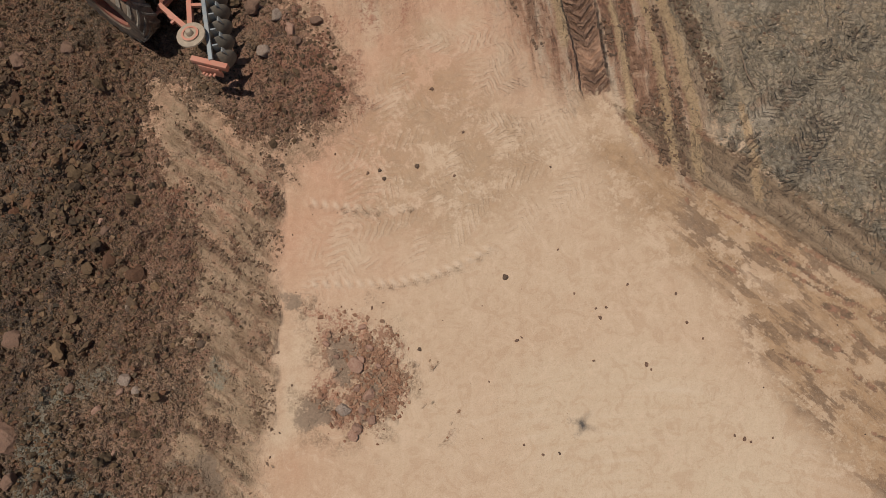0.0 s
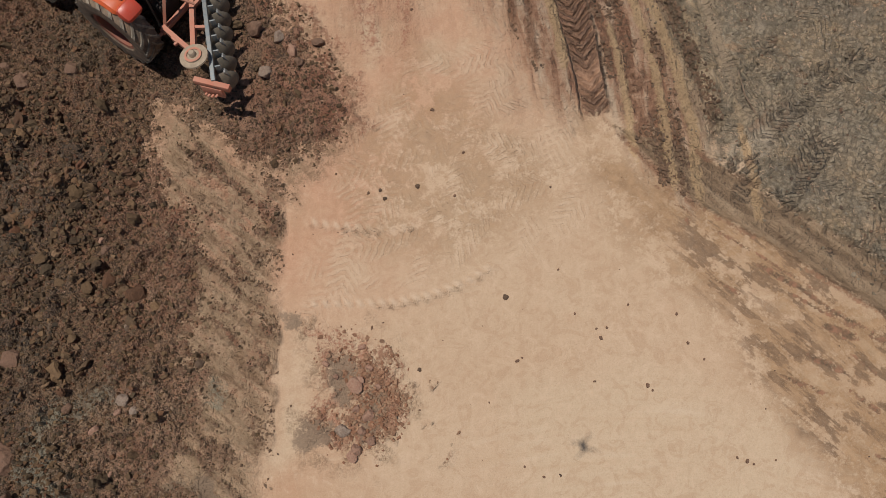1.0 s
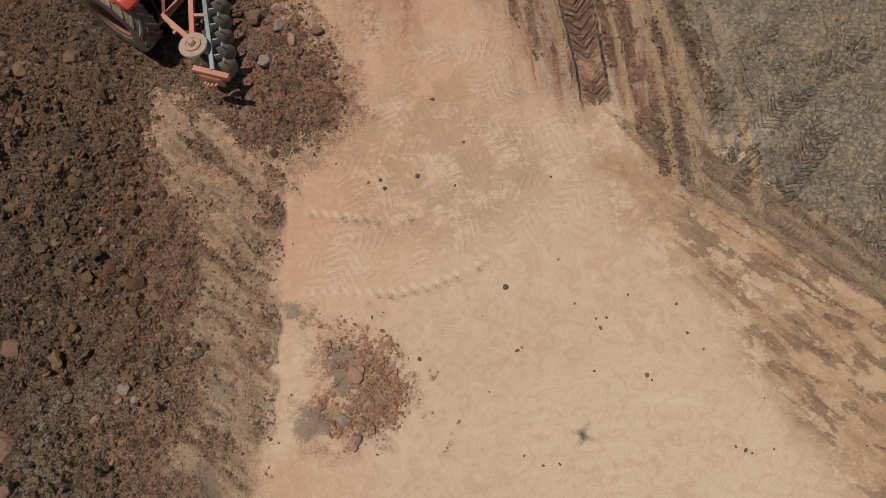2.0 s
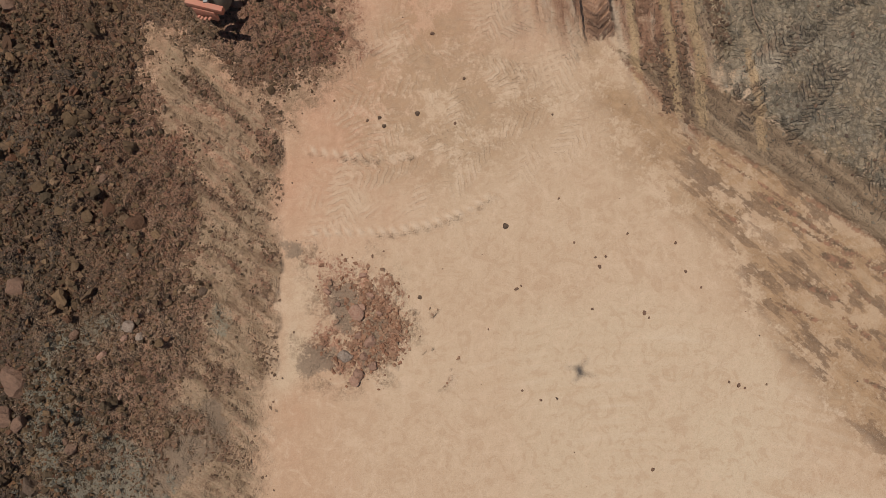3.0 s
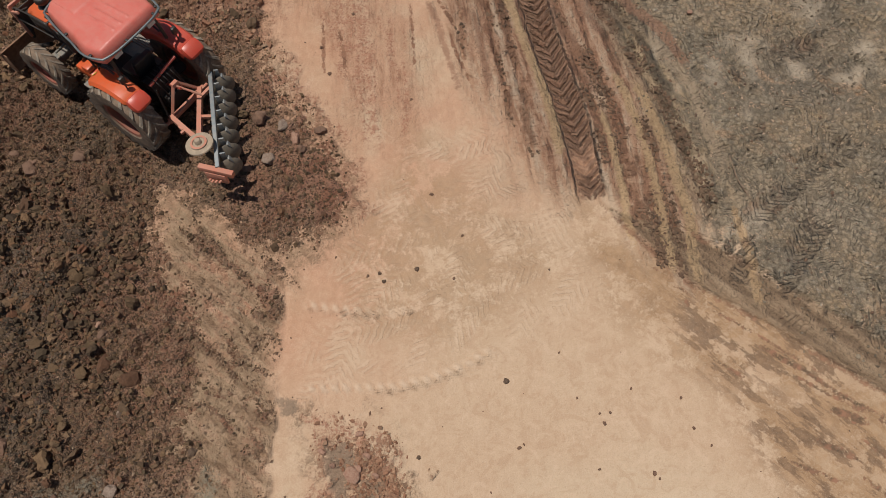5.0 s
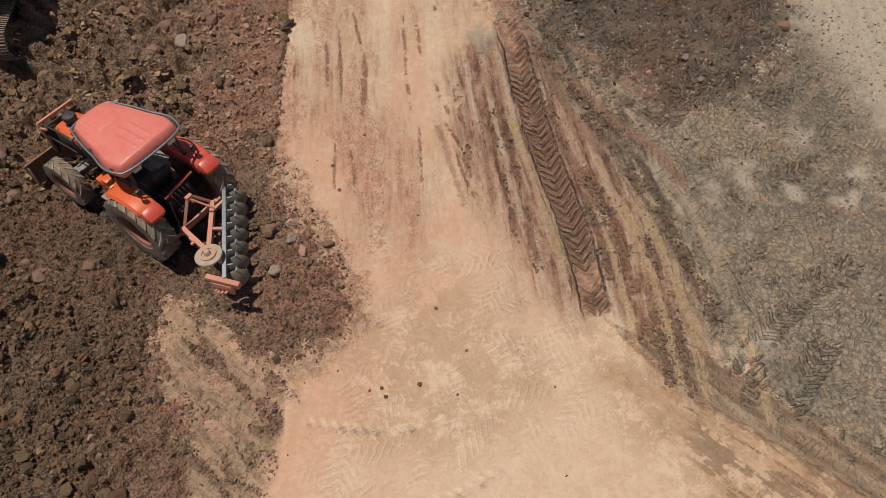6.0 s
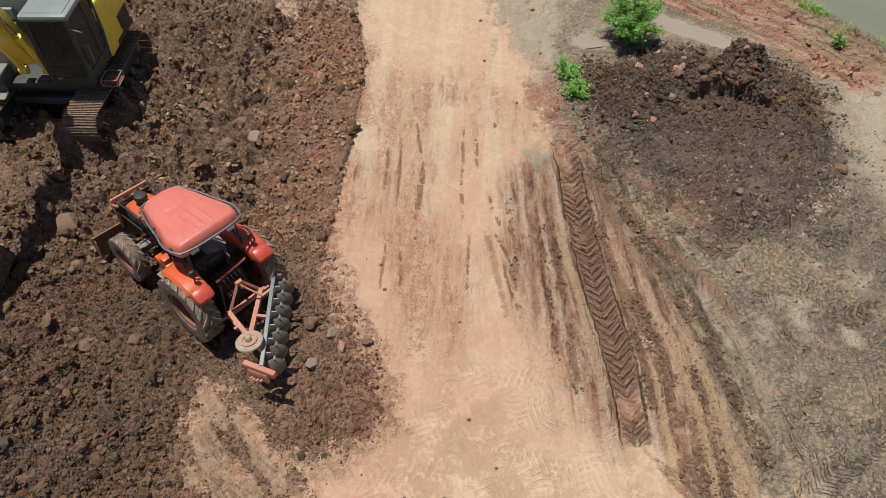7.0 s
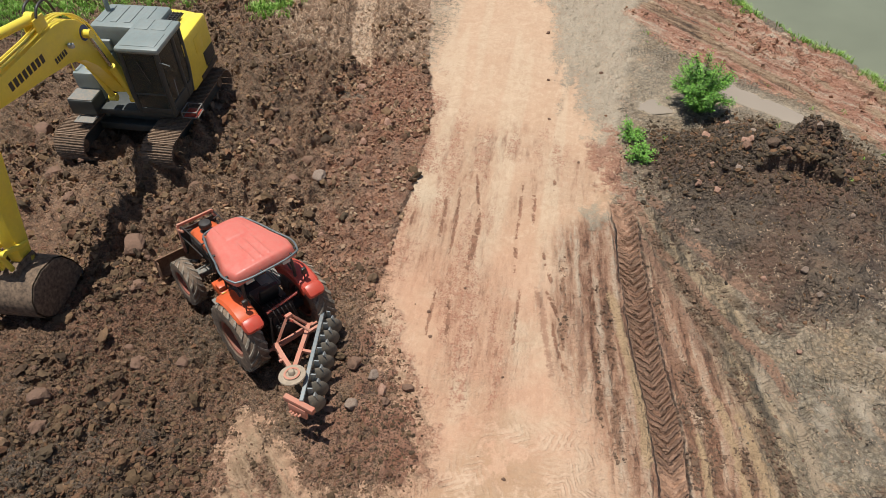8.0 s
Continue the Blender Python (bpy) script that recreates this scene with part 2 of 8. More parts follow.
    mud = n.mix(part_of(n.ramp(broad, 0.50, 0.40), 0.55), mud, n.mix(fine, (0.115, 0.092, 0.068), (0.21, 0.168, 0.122)))
    mud = n.mix(part_of(n.ramp(broad, 0.54, 0.66), 0.5), mud, n.mix(fine, (0.36, 0.285, 0.195), (0.47, 0.385, 0.28)))
    mud = n.mix(part_of(n.ramp(n.noise(0.9, 4, 0.7, twist=0.8), 0.60, 0.68), 0.6), mud, (0.47, 0.27, 0.145))
    prints = n.math("MAXIMUM", tyre_cells(0.85, 0.16, 0.0), tyre_cells(1.15, 0.13, 4.4))
    mud = n.mix(part_of(prints, 0.45), mud, n.mix(n.ramp(mid, 0.4, 0.6), (0.42, 0.335, 0.225), (0.33, 0.25, 0.165)))
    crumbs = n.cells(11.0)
    # gaps between crumbs, low in the bump, painted dark as shade
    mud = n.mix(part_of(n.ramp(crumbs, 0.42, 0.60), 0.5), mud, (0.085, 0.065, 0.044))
    mud = n.mix(part_of(silt, 0.85), mud, n.mix(part_of(n.ramp(grain, 0.4, 0.7), 0.4), n.mix(n.ramp(n.noise(2.4, 3, 0.6, stretch=(2.2, 0.5, 1.0)), 0.35, 0.65), (0.59, 0.475, 0.345), (0.50, 0.395, 0.28)), (0.40, 0.31, 0.215)))
    mud = n.mix(part_of(n.ramp(speck, 0.53, 0.68), 0.3), mud, (0.085, 0.064, 0.043))
    mud = n.mix(part_of(n.ramp(speck, 0.46, 0.32), 0.25), mud, (0.46, 0.385, 0.285))
    brick = n.mix(n.ramp(fine, 0.35, 0.7), (0.29, 0.112, 0.062), (0.45, 0.225, 0.14))
    brick = n.mix(part_of(n.ramp(grain, 0.5, 0.66), 0.5), brick, (0.20, 0.085, 0.05))
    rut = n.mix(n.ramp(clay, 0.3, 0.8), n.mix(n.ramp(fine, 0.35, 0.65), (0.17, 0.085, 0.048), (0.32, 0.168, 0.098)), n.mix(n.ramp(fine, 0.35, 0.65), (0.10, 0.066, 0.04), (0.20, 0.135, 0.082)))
    heap = n.mix(n.ramp(mid, 0.36, 0.64), (0.075, 0.054, 0.040), (0.167, 0.119, 0.079))
    heap = n.mix(part_of(n.ramp(fine, 0.55, 0.68), 0.6), heap, (0.228, 0.153, 0.102))
    heap = n.mix(part_of(part_of(marks, n.ramp(spot[1], 13.6, 12.4)), 0.35), heap, (0.24, 0.175, 0.118))
    heap = n.mix(part_of(n.ramp(big, 0.46, 0.6), 0.6), heap, (0.19, 0.098, 0.058))
    # hollows of the heap's bump painted almost black for shade
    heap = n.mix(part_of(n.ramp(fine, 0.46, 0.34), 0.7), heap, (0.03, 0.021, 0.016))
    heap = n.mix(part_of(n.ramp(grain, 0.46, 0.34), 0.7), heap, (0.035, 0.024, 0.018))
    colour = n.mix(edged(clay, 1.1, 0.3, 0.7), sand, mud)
    colour = n.mix(part_of(edged(lane, 0.8, 0.25, 0.8), 0.8), colour, n.mix(n.ramp(fine, 0.35, 0.65), (0.31, 0.20, 0.115), (0.44, 0.295, 0.175)))
    colour = n.mix(part_of(edged(red, 1.2, 0.3, 0.85), 0.8), colour, brick)
    # wheel ruts: fine lines of sand, red earth and clay, darker in the troughs
    uv = n.add("SeparateXYZ", Vector=wheel.outputs["Vector"]).outputs
    rows_a = lines(uv[0], uv[1])
    bright = n.math("ADD", rows_a, n.math("MULTIPLY", n.math("SUBTRACT", 1.0, uv[2]), 0.12))
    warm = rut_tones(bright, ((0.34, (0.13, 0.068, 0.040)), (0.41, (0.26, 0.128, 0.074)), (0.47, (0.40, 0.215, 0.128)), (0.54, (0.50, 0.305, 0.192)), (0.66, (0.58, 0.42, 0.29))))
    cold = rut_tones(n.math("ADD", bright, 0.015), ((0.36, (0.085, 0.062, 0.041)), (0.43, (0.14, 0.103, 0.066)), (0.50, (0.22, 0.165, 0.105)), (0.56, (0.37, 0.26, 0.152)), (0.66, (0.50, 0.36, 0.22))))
    tone = n.mix(n.ramp(clay, 0.15, 0.8), warm, cold)
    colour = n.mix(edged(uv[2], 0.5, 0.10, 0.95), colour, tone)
    uv_b = n.add("SeparateXYZ", Vector=turn.outputs["Vector"]).outputs
    rows_b = lines(uv_b[0], uv_b[1], 0.06)
    muddy = rut_tones(n.math("ADD", rows_b, 0.035), ((0.38, (0.095, 0.06, 0.037)), (0.45, (0.21, 0.128, 0.073)), (0.52, (0.31, 0.20, 0.115)), (0.58, (0.40, 0.27, 0.16)), (0.68, (0.50, 0.36, 0.225))))
    ruddy = rut_tones(rows_b, ((0.34, (0.17, 0.095, 0.06)), (0.41, (0.36, 0.165, 0.098)), (0.49, (0.46, 0.232, 0.147)), (0.56, (0.51, 0.31, 0.205)), (0.66, (0.56, 0.42, 0.30))))
    colour = n.mix(edged(uv_b[2], 0.9, 0.2, 0.6), colour, n.mix(n.ramp(red, 0.05, 0.5), muddy, ruddy))
    colour = n.mix(part_of(edged(cut_band, 0.5, 0.3, 0.7), 0.8), colour, n.mix(n.ramp(rows_b, 0.40, 0.62), (0.23, 0.148, 0.087), (0.40, 0.272, 0.167)))
    colour = n.mix(part_of(edged(ruddy_lane, 0.8, 0.25, 0.75), 0.8), colour, n.mix(n.ramp(fine, 0.35, 0.65), (0.36, 0.195, 0.12), (0.27, 0.145, 0.088)))
    colour = n.mix(part_of(edged(pale_lane, 1.0, 0.2, 0.8), 0.65), colour, n.mix(n.ramp(fine, 0.35, 0.65), (0.46, 0.34, 0.225), (0.35, 0.25, 0.16)))
    colour = n.mix(part_of(edged(ochre_lane, 0.8, 0.25, 0.75), 0.9), colour, n.mix(n.ramp(fine, 0.33, 0.67), (0.58, 0.39, 0.215), (0.46, 0.295, 0.157)))
    colour = n.mix(part_of(n.math("MULTIPLY", ochre_lane, n.ramp(grain, 0.55, 0.7)), 0.5), colour, (0.24, 0.15, 0.085))
    # worn lines along the road
    rows_r = lines(n.math("ADD", spot[0], n.math("ADD", n.math("MULTIPLY", spot[1], 0.075), n.math("MULTIPLY", n.noise(0.5, 1), 0.25))), spot[1], 0.02)
    worn = wheel.outputs["Alpha"]
    colour = n.mix(part_of(part_of(worn, n.ramp(rows_r, 0.50, 0.39)), n.ramp(n.noise(0.7, 3), 0.34, 0.52)), colour, n.mix(n.ramp(mid, 0.42, 0.58), (0.25, 0.11, 0.06), (0.37, 0.19, 0.112)))
    colour = n.mix(part_of(part_of(worn, n.ramp(rows_r, 0.41, 0.34)), 0.55), colour, (0.13, 0.07, 0.042))
    colour = n.mix(part_of(part_of(worn, n.ramp(rows_r, 0.55, 0.66)), 0.5), colour, (0.60, 0.42, 0.28))
    drag_u, drag_v = (n.math("ADD", n.math("MULTIPLY", spot[0], p), n.math("MULTIPLY", spot[1], q)) for p, q in ((0.6, 0.8), (0.8, -0.6)))
    drag = n.math("ADD", streaks(drag_u, drag_v, 6.5, 1.2), n.math("MULTIPLY", n.math("SUBTRACT", fine, 0.5), 0.3))
    colour = n.mix(part_of(n.ramp(mixed, 0.25, 0.75), n.ramp(drag, 0.62, 0.50)), colour, n.mix(n.ramp(drag, 0.38, 0.48), n.mix(n.ramp(grain, 0.4, 0.6), (0.20, 0.118, 0.068), (0.30, 0.185, 0.108)), n.mix(n.ramp(grain, 0.4, 0.6), (0.37, 0.24, 0.145), (0.47, 0.325, 0.205))))
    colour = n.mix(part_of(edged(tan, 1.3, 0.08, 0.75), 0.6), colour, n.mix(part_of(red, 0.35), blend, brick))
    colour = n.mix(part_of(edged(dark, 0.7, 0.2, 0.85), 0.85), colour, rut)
    colour = n.mix(part_of(edged(scar, 0.9, 0.2, 0.65), 0.92), colour, n.mix(n.ramp(fine, 0.4, 0.62), n.mix(n.ramp(spot[0], 3.0, 4.0), (0.16, 0.072, 0.04), (0.12, 0.078, 0.046)), (0.30, 0.15, 0.088)))
    colour = n.mix(part_of(edged(damp, 0.8, 0.25, 0.75), 0.85), colour, n.mix(n.ramp(fine, 0.35, 0.65), (0.20, 0.138, 0.092), (0.29, 0.20, 0.132)))
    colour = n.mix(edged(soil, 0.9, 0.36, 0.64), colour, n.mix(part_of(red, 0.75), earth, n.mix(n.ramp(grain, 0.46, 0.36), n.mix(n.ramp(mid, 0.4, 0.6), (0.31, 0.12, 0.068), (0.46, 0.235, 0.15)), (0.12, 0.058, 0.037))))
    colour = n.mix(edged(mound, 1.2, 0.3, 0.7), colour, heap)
    # tyre treads in damp earth: lug-gap shade painted dark, raised bars painted lighter
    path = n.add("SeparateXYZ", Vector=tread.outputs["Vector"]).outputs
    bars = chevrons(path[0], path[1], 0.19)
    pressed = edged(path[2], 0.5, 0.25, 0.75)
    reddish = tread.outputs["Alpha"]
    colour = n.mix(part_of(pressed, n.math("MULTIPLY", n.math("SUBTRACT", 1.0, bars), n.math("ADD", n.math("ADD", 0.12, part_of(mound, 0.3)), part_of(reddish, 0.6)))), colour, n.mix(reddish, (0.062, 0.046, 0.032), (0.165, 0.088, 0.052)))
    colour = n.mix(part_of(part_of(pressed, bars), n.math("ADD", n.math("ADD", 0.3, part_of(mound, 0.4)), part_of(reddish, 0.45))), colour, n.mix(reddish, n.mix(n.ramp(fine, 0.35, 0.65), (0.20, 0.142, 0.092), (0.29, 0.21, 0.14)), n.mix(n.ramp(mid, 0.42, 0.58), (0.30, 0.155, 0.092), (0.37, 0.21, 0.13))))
    colour = n.mix(part_of(part_of(pressed, n.ramp(n.noise(2.6, 4, 0.65), 0.50, 0.62)), 0.65), colour, n.mix(n.ramp(fine, 0.4, 0.6), (0.17, 0.092, 0.055), (0.33, 0.20, 0.125)))
    colour = n.mix(part_of(edged(teal, 0.9, 0.25, 0.8), 0.6), colour, n.mix(fine, (0.17, 0.168, 0.122), (0.30, 0.28, 0.205)))
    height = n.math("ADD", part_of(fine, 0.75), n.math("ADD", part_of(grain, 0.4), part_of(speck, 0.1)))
    height = n.math("ADD", height, n.math("ADD", part_of(uv[2], rows_a), n.math("ADD", part_of(uv_b[2], rows_b), part_of(worn, rows_r))))
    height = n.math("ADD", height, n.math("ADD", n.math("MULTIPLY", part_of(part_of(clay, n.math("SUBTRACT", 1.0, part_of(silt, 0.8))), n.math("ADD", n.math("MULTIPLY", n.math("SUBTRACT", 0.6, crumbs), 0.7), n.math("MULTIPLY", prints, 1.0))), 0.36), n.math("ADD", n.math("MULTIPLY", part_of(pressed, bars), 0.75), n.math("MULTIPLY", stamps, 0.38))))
    loose = n.math("ADD", 0.12, n.math("MAXIMUM", n.math("MAXIMUM", soil, mound), n.math("MAXIMUM", part_of(clay, 0.75), n.math("MAXIMUM", part_of(n.math("MAXIMUM", n.math("MAXIMUM", tan, mixed), red), 0.75), n.math("MAXIMUM", path[2], n.math("MAXIMUM", uv[2], n.math("MAXIMUM", uv_b[2], part_of(worn, 0.7))))))))
    return n.done(colour, 0.95, bump=n.math("MULTIPLY", height, loose), strength=1.0, distance=0.18)


def clod_material(name, tones):
    n = Nodes(name)
    rnd = n.tree.nodes.new("ShaderNodeNewGeometry").outputs["Random Per Island"]
    ramp = n.add("ValToRGB", Fac=rnd)
    el = ramp.color_ramp.elements
    while len(el) < len(tones):
        el.new(0.5)
    for i, c in enumerate(tones):
        el[i].position, el[i].color = i / (len(tones) - 1), (*c, 1)
    fine = n.noise(30, 4, 0.7)
    colour = n.mix(n.ramp(fine, 0.3, 0.75), ramp.outputs[0], n.mix(0.5, ramp.outputs[0], (0.05, 0.03, 0.02)))
    return n.done(colour, 0.95, bump=fine, strength=0.7, distance=0.02)


def rock_material(name, tone, dust):
    n = Nodes(name)
    rnd = n.tree.nodes.new("ShaderNodeObjectInfo").outputs["Random"]
    mid, fine = n.noise(6, 5, 0.65), n.noise(40, 4, 0.7)
    colour = n.mix(n.ramp(mid, 0.35, 0.65), tone, dust)
    colour = n.mix(n.math("MULTIPLY", rnd, 0.4), colour, (0.16, 0.10, 0.065))
    return n.done(colour, 0.9, bump=n.math("ADD", mid, n.math("MULTIPLY", fine, 0.5)), strength=0.7, distance=0.03)


EARTH = ground_material()
CLODS = clod_material("clods", [(0.0554, 0.0345, 0.0177), (0.111, 0.0653, 0.0321), (0.167, 0.0998, 0.0488), (0.0862, 0.0579, 0.0299), (0.234, 0.139, 0.0688), (0.172, 0.0739, 0.0366), (0.0739, 0.0456, 0.0233), (0.308, 0.185, 0.101)])
MID_CLODS = clod_material("mid_clods", [(0.119, 0.0718, 0.0363), (0.198, 0.118, 0.059), (0.29, 0.173, 0.0864), (0.158, 0.105, 0.0546), (0.396, 0.242, 0.122), (0.264, 0.124, 0.0613)])
DRY_CLODS = clod_material("dry_clods", [(0.158, 0.0934, 0.049), (0.266, 0.158, 0.082), (0.411, 0.257, 0.14), (0.339, 0.167, 0.0883), (0.544, 0.377, 0.224), (0.205, 0.125, 0.0681)])
DARK_CLODS = clod_material("dark_clods", [(0.03, 0.022, 0.0131), (0.065, 0.045, 0.0246), (0.11, 0.073, 0.0377), (0.05, 0.037, 0.0213), (0.16, 0.102, 0.0517), (0.24, 0.12, 0.0558), (0.085, 0.058, 0.032)])
RED_CLODS = clod_material("red_clods", [(0.26, 0.118, 0.063), (0.38, 0.185, 0.104), (0.48, 0.28, 0.167), (0.3, 0.15, 0.0864), (0.45, 0.31, 0.194)])
PEBBLES = clod_material("pebbles", [(0.16, 0.095, 0.06), (0.26, 0.15, 0.09), (0.11, 0.07, 0.05)])
ROCK = rock_material("rock", (0.27, 0.15, 0.095), (0.20, 0.115, 0.075))
PALE_ROCK = rock_material("pale_rock", (0.42, 0.33, 0.26), (0.30, 0.20, 0.14))
DARK_ROCK = rock_material("dark_rock", (0.10, 0.066, 0.044), (0.18, 0.112, 0.07))
RED_ROCK = rock_material("red_rock", (0.40, 0.20, 0.13), (0.50, 0.31, 0.215))


# ---------------------------------------------------------------- ground
def lattice(ix, iy, seed):
    h = (ix * 374761393 + iy * 668265263 + seed * 974634777) & 0x7FFFFFFF
    h = ((h ^ (h >> 13)) * 1274126177) & 0x7FFFFFFF
    return ((h ^ (h >> 16)) & 0xFFFF) / 65535.0


def value_noise(x, y, size, seed):
    u, v = x / size, y / size
    iu, iv = np.floor(u).astype(np.int64), np.floor(v).astype(np.int64)
    fu, fv = u - iu, v - iv
    fu, fv = fu * fu * (3 - 2 * fu), fv * fv * (3 - 2 * fv)
    a = lattice(iu, iv, seed) * (1 - fu) + lattice(iu + 1, iv, seed) * fu
    b = lattice(iu, iv + 1, seed) * (1 - fu) + lattice(iu + 1, iv + 1, seed) * fu
    return a * (1 - fv) + b * fv


def fbm(x, y, size, octaves=4, seed=1, gain=0.5):
    """Layered noise, about -0.5 to 0.5."""
    total, amp, norm = 0.0, 1.0, 0.0
    for k in range(octaves):
        c, s = math.cos(0.7 * k), math.sin(0.7 * k)
        total = total + amp * value_noise(x * c - y * s + 31.7 * k, x * s + y * c + 17.3 * k, size / 2.03 ** k, seed + 7 * k)
        norm += amp
        amp *= gain
    return total / norm - 0.5


def step(v, a, b):
    t = np.clip((v - a) / (b - a), 0, 1)
    return t * t * (3 - 2 * t)


def outline(x, y, poly):
    """Signed distance to a closed polygon, negative within."""
    best = np.full(x.shape, 1e9)
    inside = np.zeros(x.shape, bool)
    for (ax, ay), (bx, by) in zip(poly, poly[1:] + poly[:1]):
        ex, ey = bx - ax, by - ay
        t = np.clip(((x - ax) * ex + (y - ay) * ey) / (ex * ex + ey * ey), 0, 1)
        best = np.minimum(best, (x - ax - t * ex) ** 2 + (y - ay - t * ey) ** 2)
        if ay != by:
            inside ^= ((ay > y) != (by > y)) & (x < ex * (y - ay) / (by - ay) + ax)
    return np.where(inside, -1, 1) * np.sqrt(best)


def along(x, y, line):
    """Nearest signed side offset from a line of points, and the way along it."""
    best, side, way, run = np.full(x.shape, 1e9), np.zeros(x.shape), np.zeros(x.shape), 0.0
    for i, ((ax, ay), (bx, by)) in enumerate(zip(line, line[1:])):
        ex, ey = bx - ax, by - ay
        size = math.hypot(ex, ey)
        t = ((x - ax) * ex + (y - ay) * ey) / size ** 2
        t = np.clip(t, 0, 1)
        d = np.hypot(x - ax - t * ex, y - ay - t * ey)
        near = d < best
        best = np.where(near, d, best)
        side = np.where(near, d * np.sign((y - ay) * ex - (x - ax) * ey), side)
        way = np.where(near, run + t * size, way)
        run += size
    return side, way, run


SOIL = [(-6.0, 22), (-4.9, 17.5), (-4.16, 15.1), (-3.9, 12.6), (-3.75, 10.5), (-3.65, 8.6), (-3.3, 7.43), (-2.53, 6.52), (-2.0, 5.68), (-1.87, 4.77),
        (-2.3, 4.05), (-2.8, 3.85), (-3.6, 4.14), (-4.25, 4.62), (-4.7, 5.2), (-5.0, 5.0), (-5.1, 4.2), (-5.05, 3.6), (-4.3, 2.7), (-4.15, 1.7),
        (-4.15, 1.0), (-3.9, 0.3), (-4.0, -0.5), (-4.5, -1.3), (-4.9, -2.4), (-5.2, -3.2), (-5.6, -9), (-60, -9), (-60, 22)]
MIXED = [(-4.9, 5.0), (-3.8, 4.05), (-2.98, 3.5), (-2.66, 2.9), (-2.82, 2.0), (-2.72, 1.0), (-2.8, 0.1), (-2.8, -0.8), (-3.0, -2.2), (-3.2, -9), (-5, -9), (-5, 3)]
RED_PATCH = [(-2.35, 1.15), (-1.38, 1.15), (-0.8, 0.55), (-0.65, -0.35), (-1.04, -1.0), (-1.9, -1.0), (-2.3, -0.4), (-2.0, 0.4)]
CLAY = [(1.0, 14.6), (1.1, 12.6), (2.2, 10.6), (3.2, 9.4), (3.95, 6.7), (4.6, 4.6), (5.8, 2.9), (7.6, 1.5), (30, -12), (60, -12), (60, 12), (9, 17.6), (3, 17.8)]
RUTS = [(0.5, 13.2), (-0.2, 11.2), (0.0, 9.2), (0.7, 7.0), (1.5, 5.4), (2.3, 4.9), (2.97, 4.75), (3.6, 4.0), (4.29, 3.4), (4.8, 3.2), (4.9, 4.2), (4.85, 5.6), (4.6, 6.9), (4.0, 9.2), (2.8, 11.6), (1.7, 13.6)]
MOUND = [(1.4, 14.6), (1.9, 15.9), (3.6, 16.8), (5.6, 16.9), (7.2, 16.6), (8.1, 15.2), (8.3, 13.0), (7.9, 11.2), (6.6, 10.0), (4.8, 9.5), (3.4, 10.6), (2.2, 12.2)]
POND = [(4.3, 26.5), (5.5, 24.1), (6.8, 22.6), (8.1, 21.7), (9.1, 20.3), (11.5, 17.5), (16, 13.5), (60, 3), (90, 60), (20, 90), (2, 60), (2.6, 36)]
RED_BANK = [(0.9, 22.3), (1.7, 24.2), (3.6, 24.3), (5.4, 22.4), (7.4, 20.9), (8.8, 19.0), (10.5, 16.5), (9.0, 15.4), (6.9, 17.3), (5.8, 18.4), (4.1, 19.0), (2.1, 20.8)]
ROAD_RED = [(-3.6, 8.5), (-3.6, 12), (-4.1, 15.5), (-4.6, 17.0), (-6.6, 16.4), (-6.4, 15.0), (-5.2, 13.2), (-4.7, 11.6), (-4.2, 10)]
ROAD = [(-3.7, 8.6), (-3.9, 12.6), (-4.2, 15.1), (-5.6, 21), (-9, 34), (-3, 34), (0.6, 23), (0.95, 17), (0.45, 15), (0.45, 13), (0.9, 9), (2, 6), (0, 5.2), (-2.2, 6.2)]
FLOW_END = [(3.0, 3.9), (3.6, 1.6)]
TREAD_RUT = [(1.3, 12.6), (1.5, 11.6), (1.68, 10.4), (1.95, 8.9), (2.2, 7.8), (2.45, 6.85), (2.61, 6.0), (2.70, 5.2), (2.76, 4.7)]
DIAGONAL = [(2.9, 4.95), (4.1, 3.55), (5.3, 2.5), (7.3, 0.95), (14, -4.5)]
# levelled, half-dry soil along the edge of the track
SHOULDER = [(-2.0, 5.6), (-3.3, 7.4), (-3.65, 8.6), (-3.8, 12), (-4.2, 15.2), (-5.0, 17.5), (-7.0, 17.2), (-6.6, 14.0), (-6.1, 11.5), (-5.6, 9.4), (-5.2, 8.2), (-4.6, 6.2), (-3.8, 4.6)]
TRAIL_A = [(-2.45, 2.95), (-1.8, 2.86), (-1.0, 2.8), (-0.3, 2.9)]
TRAIL_B = [(-2.4, 1.5), (-1.5, 1.52), (-0.8, 1.54), (-0.2, 1.68), (0.4, 1.9), (1.0, 2.3)]
CLAY_TRACKS = [[(1.54, 12.96), (2.71, 11.79), (3.7, 10.71), (4.68, 10.17)], [(8.1, 13.33), (6.35, 11.73), (5.43, 10.56), (4.53, 9.16)], [(7.45, 13.44), (6.11, 12.38), (5.22, 11.41)],
               [(8.24, 10.72), (6.48, 9.82), (5.33, 8.99)], [(9.01, 6.54), (6.96, 5.69), (6.16, 5.04), (5.46, 4.35), (4.96, 3.52)], [(6.3, 7.45), (5.72, 6.19), (5.43, 5.15), (5.26, 4.06), (5.29, 3.04)],
               [(7.88, 5.28), (6.85, 4.57), (6.05, 3.58), (5.65, 3.0)], [(8.3, 8.6), (6.6, 8.0), (5.3, 7.2), (4.6, 6.4)], [(8.4, 3.9), (7.2, 3.1), (6.4, 2.3)], [(-4.2, 7.4), (-3.3, 6.5), (-2.5, 5.5)]]
CRAWLER = [(-8.6, 23), (-7.6, 19), (-6.8, 16.6)]
